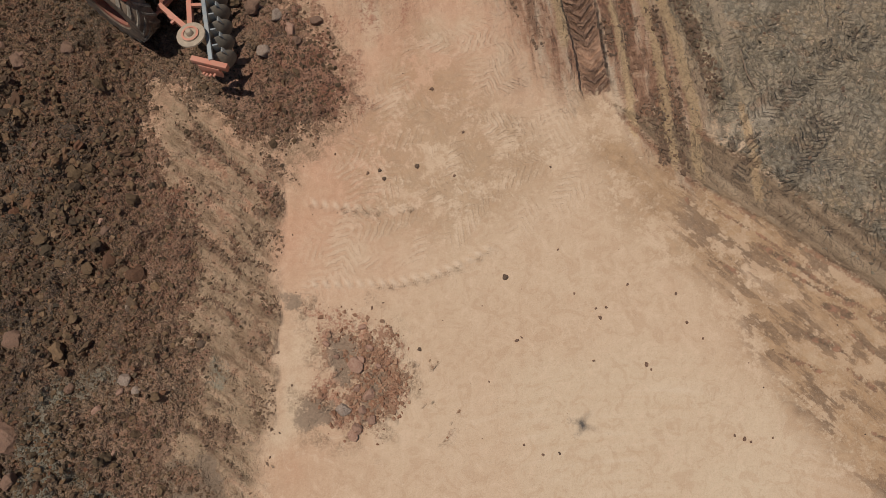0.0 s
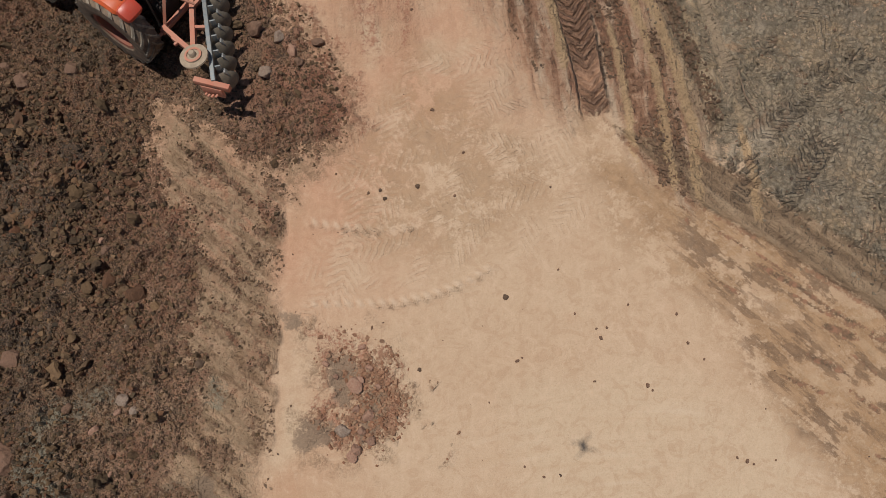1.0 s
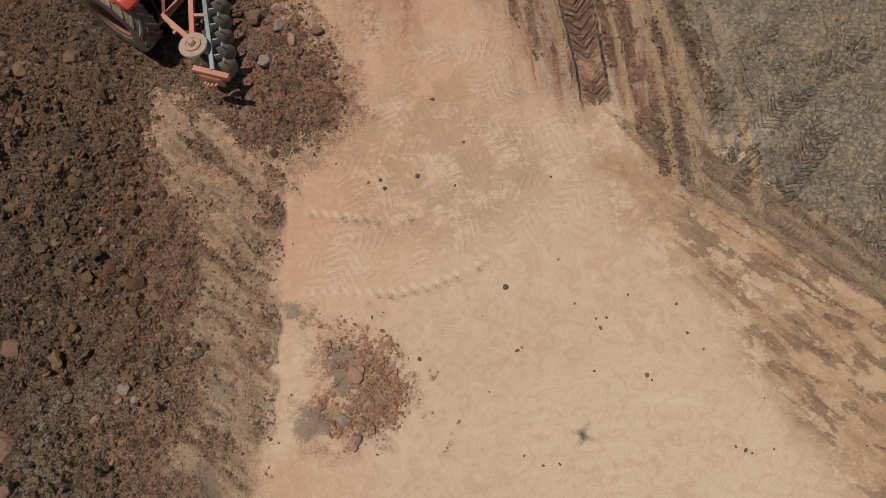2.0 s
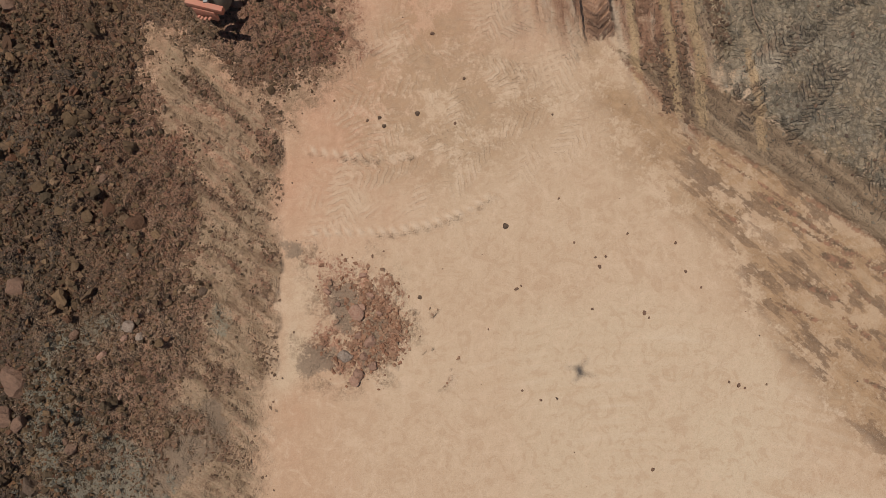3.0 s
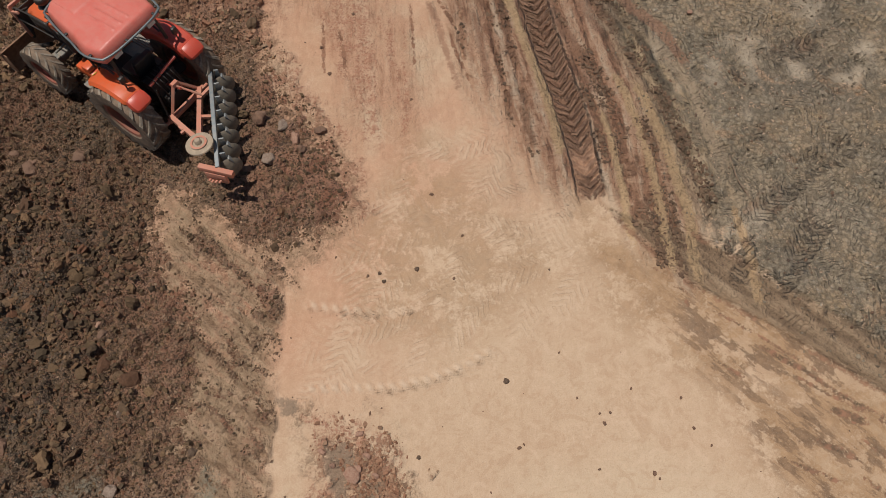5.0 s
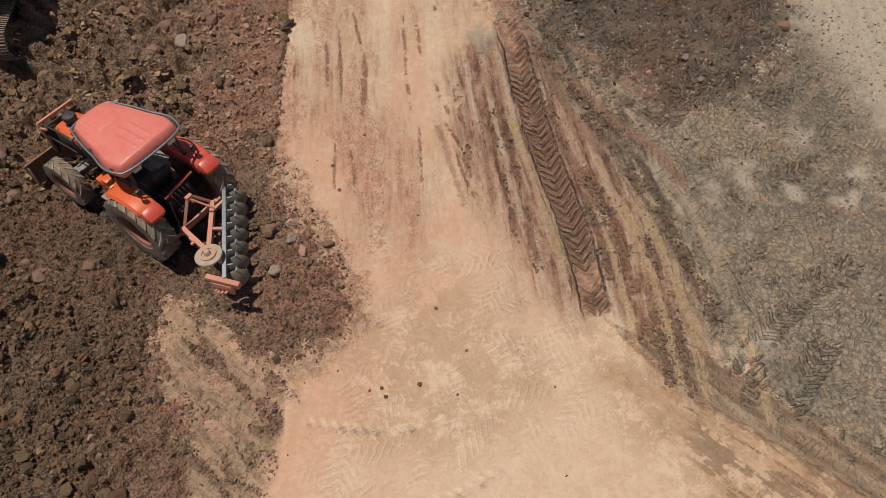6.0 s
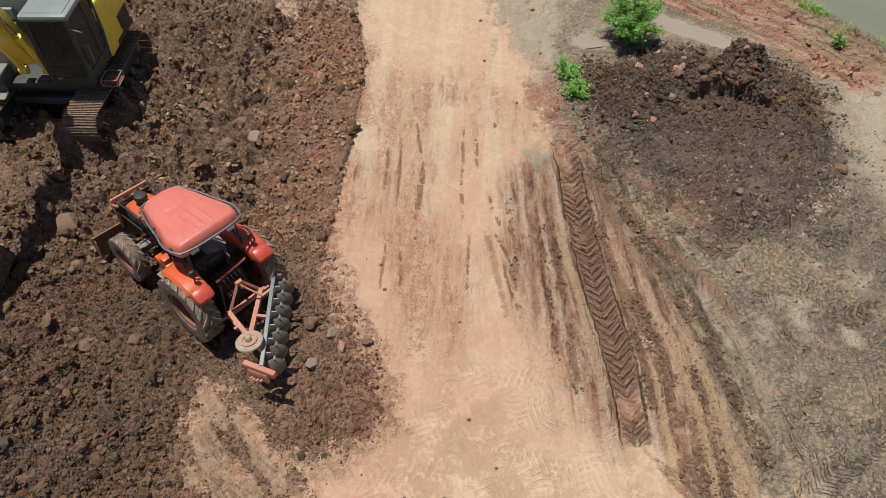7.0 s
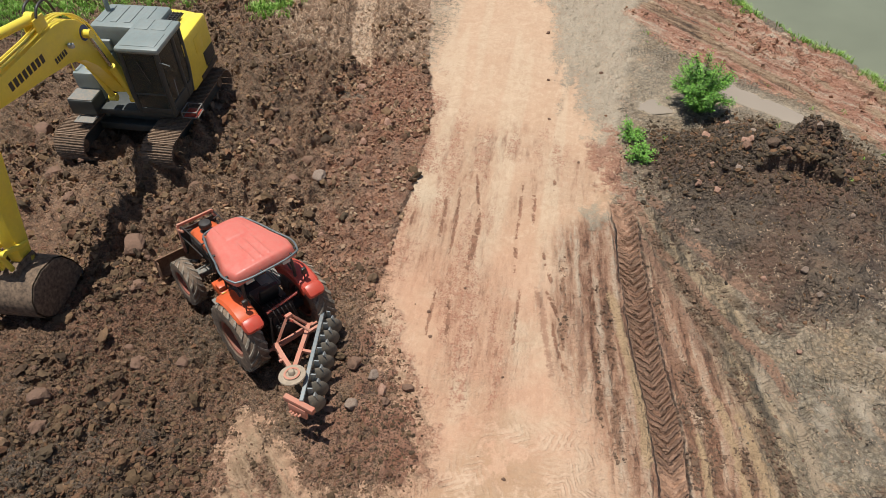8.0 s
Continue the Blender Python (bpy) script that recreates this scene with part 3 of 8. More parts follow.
CRAWLER_FRONT = [(-12.02, 10.19), (-11.72, 8.87), (-11.4, 7.61)]
CORNER = [(-6.8, -0.2), (-4.2, 0.6), (-3.1, -0.6), (-3.2, -2.0), (-4.2, -4), (-6.6, -4)]
# wheel lanes in the clay: their way, half width
OCHRE_LANES = [([(3.02, 7.0), (3.08, 6.59), (3.23, 5.69), (3.33, 4.55), (3.45, 3.8)], 0.085), ([(3.3, 7.8), (3.54, 7.09), (3.74, 6.26), (3.9, 5.31), (4.0, 4.14), (4.05, 3.3)], 0.085),
               ([(3.6, 7.6), (3.9, 7.01), (4.22, 5.84), (4.42, 4.77), (4.45, 3.87), (4.47, 3.1)], 0.10), ([(1.2, 9.9), (1.43, 8.99), (1.83, 7.7), (2.11, 6.53), (2.2, 5.6)], 0.09),
               ([(5.25, 4.9), (5.42, 3.9), (5.5, 2.7)], 0.09)]
CLOD_FURROWS = [([(1.6, 12.7), (1.91, 12.0), (2.68, 10.45), (3.56, 9.19), (4.12, 8.03)], 0.10), ([(2.0, 12.6), (2.6, 11.5), (3.6, 10.4), (4.6, 9.3)], 0.11), ([(2.6, 8.5), (3.01, 7.56), (3.33, 6.32), (3.5, 5.04), (3.6, 3.97)], 0.13), ([(3.4, 6.5), (3.72, 5.3), (3.85, 4.13), (3.95, 3.5)], 0.10), ([(1.0, 9.9), (1.29, 8.76), (1.49, 7.58), (1.59, 6.6), (1.74, 5.7)], 0.085),
                ([(0.1, 10.6), (0.3, 9.28), (0.46, 7.94), (0.58, 7.0)], 0.05), ([(0.75, 9.9), (0.98, 8.97), (1.15, 7.77), (1.33, 6.21)], 0.05), ([(2.9, 9.8), (3.7, 8.3), (4.3, 6.9), (4.75, 5.4), (4.85, 4.3)], 0.12),
                ([(1.95, 10.3), (2.3, 9.3), (2.66, 7.9), (2.9, 6.7), (3.0, 5.5)], 0.06), ([(3.75, 6.7), (4.02, 5.6), (4.18, 4.6), (4.24, 3.3)], 0.06)]
RUDDY_LANES = [([(1.3, 13.3), (1.53, 12.84), (2.28, 11.14), (3.43, 9.66), (4.39, 8.63), (4.9, 7.6)], 0.13), ([(1.82, 13.27), (2.84, 11.73), (3.84, 10.69), (4.8, 9.9)], 0.16), ([(1.85, 10.6), (2.25, 9.16), (2.78, 7.96), (3.0, 6.9)], 0.12), ([(1.0, 12.6), (1.9, 11.3), (2.7, 9.7), (3.3, 8.3)], 0.10), ([(0.5, 9.4), (0.8, 8.2), (0.95, 7.0)], 0.07), ([(-0.4, 9.6), (0.1, 8.2), (0.35, 7.0)], 0.06)]
PALE_LANES = [([(2.3, 10.4), (3.17, 9.44), (4.2, 8.37), (4.86, 7.17), (5.17, 5.8), (5.2, 5.0)], 0.10), ([(2.6, 9.6), (3.4, 8.6), (4.0, 7.6)], 0.06)]
CUT_BAND = [(2.97, 4.75), (4.29, 3.34), (5.53, 2.61), (7.05, 1.58), (14, -3.2), (15.4, -2.2), (7.62, 2.2), (5.72, 3.45), (4.5, 4.25)]
# short worn strokes along the road, and dark scars in the stained sand: from, to, half width
ROAD_STROKES = [((-3.54, 11.2), (-3.48, 10.4), 0.05), ((-2.91, 11.84), (-2.74, 10.3), 0.06), ((-2.64, 12.28), (-2.38, 9.9), 0.045), ((-2.37, 12.85), (-1.94, 11.3), 0.05), ((-1.98, 11.5), (-1.85, 9.4), 0.10),
                ((-2.05, 8.7), (-1.86, 7.5), 0.05), ((-2.4, 8.9), (-2.3, 7.6), 0.04), ((-1.16, 12.81), (-0.99, 10.9), 0.045), ((-0.99, 10.9), (-0.84, 9.7), 0.06), ((-0.92, 13.04), (-0.67, 11.3), 0.07), ((-0.31, 10.51), (0.0, 9.6), 0.07),
                ((-0.1, 9.4), (0.22, 8.7), 0.06), ((0.15, 8.6), (0.56, 7.3), 0.05), ((0.72, 10.47), (0.95, 9.2), 0.05), ((0.9, 8.8), (1.17, 7.6), 0.05), ((-0.65, 9.3), (-0.5, 7.4), 0.03),
                ((-0.4, 13.1), (-0.35, 12.4), 0.07)]
SCARS = [((4.6, 1.97), (5.02, 1.65), 0.04), ((6.25, 1.18), (6.94, 0.94), 0.13), ((5.99, 0.71), (6.67, 0.32), 0.08), ((6.73, 0.71), (7.13, 0.32), 0.03), ((5.5, 0.35), (6.3, 0.0), 0.05), ((6.6, 0.1), (7.4, -0.5), 0.06),
         ((5.3, 2.2), (5.9, 1.8), 0.06), ((5.8, 1.7), (6.9, 1.1), 0.04), ((4.15, 3.05), (4.35, 2.8), 0.06), ((6.9, -0.9), (7.4, -1.1), 0.05), ((4.6, 2.85), (6.3, 1.75), 0.035), ((5.4, 2.2), (7.4, 0.8), 0.05), ((6.4, 1.5), (7.6, 0.75), 0.07), ((3.7, 3.6), (4.3, 3.05), 0.05)]
DAMP = [[(-1.93, 0.63), (-1.45, 0.75), (-1.42, 0.3), (-1.6, -0.1), (-1.91, 0.0)], [(-2.3, -0.35), (-1.91, -0.35), (-1.85, -0.9), (-2.4, -0.8)], [(-1.36, 0.08), (-0.97, 0.08), (-1.05, -0.8), (-1.35, -0.8)], [(-2.72, 1.35), (-2.3, 1.4), (-2.4, 1.0), (-2.7, 0.95)],
        [(-4.4, -1.5), (-3.7, -1.2), (-3.5, -1.9), (-4.2, -2.6), (-5.0, -3.4), (-5.2, -2.6)]]
LEDGE = [(4.2, 13.75), (4.65, 14.0), (5.1, 14.08), (5.5, 14.0), (5.9, 13.9), (6.3, 13.7)]
WATER_LEVEL = -0.62
PUDDLES = ([(3.3, 18.75), (3.9, 18.85), (4.55, 18.5), (5.5, 18.0), (6.35, 17.35), (6.1, 17.05), (5.3, 17.3), (4.5, 17.75), (3.7, 18.1)], [(1.5, 17.2), (1.9, 17.45), (2.4, 17.3), (2.5, 16.9), (1.9, 16.7), (1.5, 16.8)])


def terrain(x, y):
    """Height and covers of the ground at arrays of places."""
    wx = x + 0.45 * fbm(x, y, 0.9, 3, 11) + 0.22 * fbm(x, y, 0.25, 3, 12)
    wy = y + 0.45 * fbm(x, y, 0.9, 3, 21) + 0.22 * fbm(x, y, 0.25, 3, 22)
    rough = fbm(x, y, 0.5, 4, 31, 0.6)
    knobs = fbm(x, y, 0.16, 3, 32, 0.6)
    cut = 1 - 0.8 * step(y, 8.0, 9.5)  # the soil ends in a straight cut beside the road
    soil_in = -outline(x + (wx - x) * cut, y + (wy - y) * cut, SOIL)
    blade = 1 - step(x + 0.10 * fbm(x, y, 0.3, 3, 33), -2.76, -2.66) * step(y, -1.2, -0.6) * (1 - step(y, 3.4, 3.7))  # straight edge left by a blade
    mixed = step(-outline(wx, wy, MIXED), -0.3, 0.35) * blade
    strokes = fbm((0.6 * x + 0.8 * y) * 4.6, (0.8 * x - 0.6 * y) * 1.1, 1.0, 4, 34, 0.6)
    soil = step(soil_in + cut * (0.7 * rough + 0.35 * knobs), -0.4 * cut, 0.4 * cut)
    clumps = step(rough + 0.5 * knobs, 0.06, 0.2)
    soil = np.maximum(soil, mixed * step(strokes + 0.5 * rough + 0.3 * knobs, 0.07, 0.17) * (0.45 + 0.45 * step(soil_in, -1.3, 0.0)))
    soil = np.maximum(soil, 0.85 * clumps * step(-outline(wx, wy, [(-3.56, 1.42), (-2.74, 1.4), (-2.74, 0.87), (-3.44, 0.9)]), -0.12, 0.15) * blade)
    soil = np.maximum(soil, 0.9 * step(-outline(wx, wy, [(-3.28, 3.3), (-2.7, 3.2), (-2.72, 2.6), (-3.34, 2.6)]), -0.15, 0.2) * step(strokes + knobs, -0.2, 0.05) * blade)
    tan = np.maximum(step(-outline(wx, wy, MIXED), -0.55, 0.5) * blade * (0.30 + 0.35 * step(strokes + 0.5 * rough + 0.3 * knobs, -0.16, 0.03)), 0.7 * cut * step(soil_in, -0.55, -0.05))
    tan = np.maximum(tan, 0.55 * step(-outline(wx, wy, RED_PATCH), -0.5, 0.1) * step(rough + strokes, -0.1, 0.15))
    red_b = 0.8 * step(-outline(wx, wy, [(-0.6, 0.3), (0.1, 0.0), (0.4, -0.5), (0.1, -1.0), (-0.5, -0.8)]), -0.2, 0.3) * step(rough + 0.4 * knobs, 0.0, 0.15)
    tan = np.maximum(tan, 0.8 * step(-outline(wx, wy, [(-0.75, 0.3), (-0.1, 0.05), (0.3, -0.5), (0.1, -1.0), (-0.5, -0.8)]), -0.2, 0.3) * step(rough + 0.6 * knobs, 0.02, 0.15))
    notch = step(-outline(wx, wy, [(-5.4, 5.6), (-4.3, 5.0), (-3.3, 4.3), (-2.7, 4.1), (-2.6, 3.2), (-5.3, 3.4)]), -0.3, 0.4)
    tan = np.maximum(tan, notch * (0.25 + 0.45 * step(strokes + 0.4 * knobs, -0.24, 0.02)))
    soil = np.maximum(soil, 0.7 * notch * step(strokes + 0.5 * rough, 0.04, 0.18))
    red = step(-outline(wx, wy, RED_PATCH), -0.2, 0.3) * (0.55 + 0.5 * step(rough + knobs, -0.12, 0.1))
    red = np.maximum(red, red_b)
    red = np.maximum(red, step(-outline(wx, wy, RED_BANK), -0.5, 0.4) * (0.1 + 0.9 * step(fbm((0.7 * x + 0.72 * y) * 2.2, (0.72 * x - 0.7 * y) * 0.22, 1.0, 4, 45, 0.6), -0.08, 0.1)))
    red = np.maximum(red, 0.95 * step(-outline(wx, wy, ROAD_RED), -0.9, 0.5) * step(fbm(x, y, 1.2, 3, 41), -0.22, 0.12))
    red = np.maximum(red, 0.9 * step(-outline(wx, wy, [(0.5, 16.0), (1.2, 14.4), (1.9, 12.8), (1.4, 12.0), (0.6, 13.0), (0.2, 14.5)]), -0.3, 0.2) * step(rough, -0.2, 0.1))
    red = np.maximum(red, 0.55 * mixed * step(fbm(x, y, 1.1, 3, 43) + 0.25 * np.exp(-((x + 3.9) / 0.8) ** 2 - ((y - 3.2) / 0.7) ** 2), 0.04, 0.2))
    red = np.maximum(red, 0.75 * step(soil_in + 0.5 * rough, -0.75, -0.1) * step(y, 4.0, 4.8) * (1 - step(y, 7.4, 8.6)) * step(x, -4.0, -3.2) * step(knobs + rough, -0.3, 0.1))
    clay_in = -outline(wx, wy, CLAY)
    clay = step(clay_in, -0.6, 0.6)
    rut_in = -outline(wx, wy, RUTS)
    band = step(rut_in + 1.1 * fbm(x * 2.4 + 0.2 * y, y * 0.16, 1.0, 4, 62, 0.6), -0.5, 0.3 + 0.5 * (1 - clay))
    mound_in = -outline(wx, wy, MOUND)
    mound = step(mound_in + 0.9 * rough, -0.5, 0.9) * (0.85 + 0.15 * step(y - 0.2 * x, 9.2, 12.5))
    damp = step(-x + 1.5 * fbm(x, y, 2.0, 3, 55), 5.3, 7.0) * (1 - step(y, 3.0, 6.0)) * step(rough + 0.5 * knobs, -0.2, 0.12)
    mound = np.maximum(mound, 0.75 * damp)
    road_in = -outline(wx, wy, ROAD)
    far = step(y + 0.15 * x, 16.6, 19.0) * (x > -3) * (1 - step(road_in + 0.5 * rough, -1.2, 0.7))
    soil, clay = soil * (1 - 0.75 * far), np.maximum(clay, far * step(-outline(x, y, POND), 3.0, 1.0))
    grey = step(fbm(x, y, 2.2, 3, 51), 0.06, 0.22)
    dry = step(-outline(wx, wy, [(-12, 30), (-12, 19.5), (-9.5, 17.2), (-7.6, 16.4), (-4.6, 17.2), (-5.2, 30)]), -0.6, 0.8)
    grey = np.maximum(grey * (1 - 0.5 * dry), dry)
    corner = step(-outline(wx, wy, CORNER), -0.6, 0.6)
    grey = np.maximum(grey, corner * 0.9)
    teal = corner * step(fbm(x, y, 0.9, 3, 53) + 0.4 * strokes, 0.0, 0.16)
    teal = np.maximum(teal, 0.7 * step(-outline(wx, wy, [(0.1, 12.2), (0.8, 12.4), (1.1, 11.7), (0.5, 11.3)]), -0.15, 0.2))
    teal = np.maximum(teal, 0.8 * np.exp(-((x + 6.6) / 0.5) ** 2 - ((y - 15.2) / 0.4) ** 2))
    clear = step(-outline(wx, wy, MIXED), -0.6, 0.3)
    stain = step(-outline(wx, wy, [(4.7, 1.9), (7.4, 0.6), (12, -4), (9, -4.6), (6.0, -1.0), (5.0, 0.2)]), -0.5, 0.6)
    stain = np.maximum(stain, step(-outline(wx, wy, [(3.1, 4.95), (4.4, 3.7), (5.7, 2.95), (7.2, 1.95), (9.4, 0.5), (12.5, -2.0), (10.5, -3.0), (8.2, -0.9), (6.6, 0.5), (5.0, 1.8), (3.6, 3.0)]), -0.35, 0.35))
    ochre = np.maximum(0.5 * band, stain)
    ochre = np.maximum(ochre, 0.55 * step(-outline(wx, wy, [(-0.4, 6.4), (1.2, 4.8), (2.4, 3.6), (1.4, 2.8), (0.2, 2.2), (-1.4, 2.4), (-2.0, 4.0)]), -0.4, 0.6))
    ochre = np.maximum(ochre, 0.85 * step(-outline(wx, wy, [(2.2, 5.4), (3.2, 4.4), (4.4, 3.0), (5.6, 1.8), (4.8, 1.2), (3.4, 2.4), (2.4, 3.6)]), -0.4, 0.5))
    pale = step(fbm(x, y, 3.2, 3, 61), 0.10, 0.3)
    pale = np.maximum(pale, 0.25 * step(y, 13.0, 16.5))
    pale = np.maximum(pale, 0.55 * (1 - step(y - 0.4 * x, 3.6, 6.0)) * step(x, -2.6, -0.5))
    # bare sand paler here; glare round the quadcopter's shadow is put into its colour
    pale = np.maximum(pale, 0.85 * step(-outline(wx, wy, [(0.8, 0.2), (3.0, 0.9), (6, -0.2), (6, -4), (1.2, -4)]), -1.3, 0.9))
    verge = step(-outline(wx, wy, [(-3.6, 30), (3, 30), (1.4, 22), (1.5, 16.6), (1.2, 13.9), (0.5, 14.8), (-0.1, 15.7), (-1.0, 20.4), (-2.1, 22.7)]) + 0.5 * rough + 1.1 * fbm(x * 2.5, y * 0.3, 1.0, 4, 63), -0.6, 0.6)
    clay, silt0 = np.maximum(clay, verge), verge
    clay = np.maximum(clay, step(-outline(wx, wy, [(1.0, 14.5), (1.1, 19), (3.5, 19.6), (3.8, 16.5), (2, 15.3)]), -0.5, 0.3))
    pale = pale * (1 - clear)
    silt = step(fbm(x, y, 1.6, 4, 65, 0.6), 0.10, 0.24) + step(-outline(wx, wy, [(8.6, 16.8), (8.4, 12.5), (9.5, 9), (40, 5), (40, 12)]), -0.8, 0.6)
    silt = np.maximum(silt, step(-outline(wx, wy, [(1.2, 18.8), (3, 19.3), (4.6, 18.6), (6.6, 17.3), (5, 17.0), (3, 17.2), (1.0, 16.4)]), -0.3, 0.4))
    silt = np.maximum(silt * (1 - soil), 0.95 * silt0)
    silt = silt * (1 - 0.75 * step(x + 0.8 * rough, 0.9, 1.4) * step(y, 13.0, 14.5) * (1 - step(x, 6.0, 7.0)))
    silt = np.maximum(silt, soil * np.maximum(dry, 0.55 * step(x, -9.6, -7.4) * step(y + 4 * fbm(x, y, 2.5, 3, 67), 8.5, 12.0)))
    tongue = step(x, -6.3, -4.6) * step(y, 3.4, 4.8) * (1 - step(y, 8.0, 10.0))
    silt = np.maximum(silt, 0.6 * soil * tongue)
    shoulder = step(-outline(wx, wy, SHOULDER), -0.5, 0.5)
    red = np.maximum(red, 0.62 * soil * shoulder * step(fbm(x, y, 0.9, 4, 46, 0.6) + 0.25 * step(y, 9.5, 12.5), -0.04, 0.16))
    silt = np.maximum(silt, soil * shoulder * (0.45 + 0.5 * step(fbm(x, y, 0.5, 4, 47, 0.6), -0.06, 0.14)))
    rim = soil * step(x + rough, -6.0, -4.6) * (1 - step(y, 3.8, 5.0))
    silt, red = np.maximum(silt, 0.6 * rim), np.maximum(red, 0.4 * rim * step(rough + knobs, -0.2, 0.1))
    silt = np.maximum(silt, soil * np.maximum(0.95 * corner, 0.85 * step(y + 2.5 * fbm(x, y, 2.0, 3, 66), 6.6, 9.5)))
    lane = np.zeros(x.shape)

    h = 0.05 * fbm(x, y, 3.0, 3, 71) + 0.014 * fbm(x, y, 0.25, 3, 72)
    lumps = np.abs(fbm(x, y, 0.55, 4, 73, 0.6))
    crags = 0.5 - np.abs(fbm(x, y, 0.22, 4, 74, 0.65)) * 2.2
    bits = np.tanh(9 * fbm(x, y, 0.30, 3, 83, 0.6)) + 0.6 * np.tanh(9 * fbm(x, y, 0.13, 2, 86, 0.6))
    deep = step(soil_in, 0.0, 1.2) * (1 - 0.62 * shoulder)
    h = h + soil * (0.02 + 0.05 * deep + 0.42 * deep * fbm(x, y, 1.5, 3, 75) + 0.05 * deep * np.tanh(7 * fbm(x, y, 0.6, 4, 68, 0.6)) + (0.08 + 0.34 * deep) * lumps + (0.05 + 0.06 * deep) * crags + 0.10 * knobs + (0.022 + 0.02 * deep) * bits)
    h = h + soil * deep * (0.05 * np.tanh(9 * fbm(x, y, 0.26, 3, 60, 0.65)) + 0.02 * bits)
    broken = soil * deep * step(y + 3 * rough, 6.5, 9.0)
    h = h + broken * (0.10 * np.tanh(8 * fbm(x, y, 0.42, 4, 64, 0.65)) + 0.30 * np.abs(fbm(x, y, 0.9, 4, 61, 0.6)) + 0.045 * bits)
    h = h + mixed * (1 - 0.6 * soil) * (0.06 * rough + 0.05 * knobs + 0.09 * strokes + 0.022 * bits)
    hill = mound * (x > 0)
    heap = step(mound_in, 0.0, 2.2)
    h = h + heap * (0.50 + 0.35 * step(y - 0.1 * x, 12.0, 14.5)) + hill * (0.05 * step(y - 0.1 * x, 11.8, 13.6) * np.tanh(7 * fbm(x, y, 0.55, 4, 69, 0.6)) + (0.10 + 0.45 * step(y - 0.1 * x, 12.0, 14.5)) * lumps * step(mound_in, -0.3, 1) + 0.06 * crags + 0.12 * knobs + 0.03 * bits)
    h = h + (1.05 * np.exp(-((x + 10.25) / 0.6) ** 2 - ((y - 10.95) / 0.45) ** 2) + 0.45 * np.exp(-((x + 9.75) / 0.4) ** 2 - ((y - 12.0) / 1.1) ** 2)) * (0.8 + 0.8 * rough)
    lip = np.interp(x, [p[0] for p in LEDGE], [p[1] for p in LEDGE]) + 0.16 * fbm(x, x * 0.0, 0.6, 3, 78)
    shelf = step(x + 0.2 * rough, 4.15, 4.5) * (1 - step(x + 0.2 * rough, 6.0, 6.35))
    h = h + shelf * (0.27 * step(y - lip, 0.0, 0.04) * (1 - step(y - lip, 0.45, 1.1)) * (0.75 + 1.2 * np.abs(knobs)) - 0.14 * step(y - lip, -0.5, -0.1) * (1 - step(y - lip, 0.0, 0.05)))
    h = h + 0.65 * np.exp(-((x - 5.75) / 0.6) ** 4 - ((y - 15.15) / 0.3) ** 2)
    h = h + clay * (1 - mound) * (0.10 * np.abs(rough) + 0.05 * crags * step(fbm(x, y, 1.3, 2, 76), -0.1, 0.15) + 0.045 * knobs + 0.034 * bits * step(fbm(x, y, 1.1, 2, 87), -0.15, 0.1))
    h = h + red * (1 - soil) * (0.10 * np.maximum(0, rough + 0.05) + 0.04 * knobs + 0.015 * bits)
    h = h - 0.26 * soil * np.exp(-((x + 7.4) / 1.7) ** 2 - ((y - 8.2) / 1.7) ** 2)
    # bands of wheel ruts that follow the deep one
    side, way, run = along(x, y, TREAD_RUT + FLOW_END)
    run = sum(math.dist(p, q) for p, q in zip(TREAD_RUT, TREAD_RUT[1:]))
    bent = side + 0.10 * fbm(x, y, 1.6, 3, 79)
    furrow = fbm(bent * 4.6, way * 0.13, 1.0, 4, 81, 0.72)
    chop = 0.55 + 1.6 * np.abs(rough)
    h = h + band * (0.10 * furrow + 0.04 * knobs * chop) * (1 - 0.5 * clay)
    # dark cover laid along the low furrows
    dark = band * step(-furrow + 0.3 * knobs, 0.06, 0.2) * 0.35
    dark = np.maximum(dark, 0.75 * step(-outline(wx, wy, [(-3.3, 3.2), (-2.8, 3.1), (-2.8, 2.7), (-3.2, 2.7)]), -0.1, 0.25))
    wheel_u, wheel_v = bent - 0.12 * furrow, way
    flank = step(side, -2.4, -0.2) * (1 - step(side, 0.2, 0.4)) * (1 - band) * step(way, 0.02, 1.2) * (1 - step(way + 0.6 * side, run - 1.6, run - 0.5))
    ruts = np.maximum(band, 0.75 * flank)
    ruts = ruts * step(way, 0.0, 1.0)
    h = h + 0.10 * flank * furrow
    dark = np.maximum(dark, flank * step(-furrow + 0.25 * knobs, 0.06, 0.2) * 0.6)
    red = np.maximum(red, 0.55 * flank * step(fbm(bent * 3.0, way * 0.2, 1.0, 3, 85), 0.0, 0.2))
    inner = 1 - step(np.abs(side + 0.10 * fbm(x, y, 0.6, 3, 82) + 0.05 * knobs), 0.22, 0.31)
    inner = inner * (way > 0.02) * (1 - step(way + 0.3 * rough, run - 0.5, run))
    lug = np.abs(((way + np.abs(side) * 0.9 + 0.05 * fbm(x, y, 0.3, 3, 91)) / 0.19) % 1.0 - 0.5) * 2
    h = h * (1 - 0.6 * inner) - inner * (0.10 - 0.07 * step(lug, 0.25, 0.65) * (0.5 + step(rough, -0.2, 0.2))) + 0.05 * np.exp(-((np.abs(side) - 0.40) / 0.05) ** 2) * chop * (way > 0.02) * (way < run)
    dark = dark * (1 - inner)
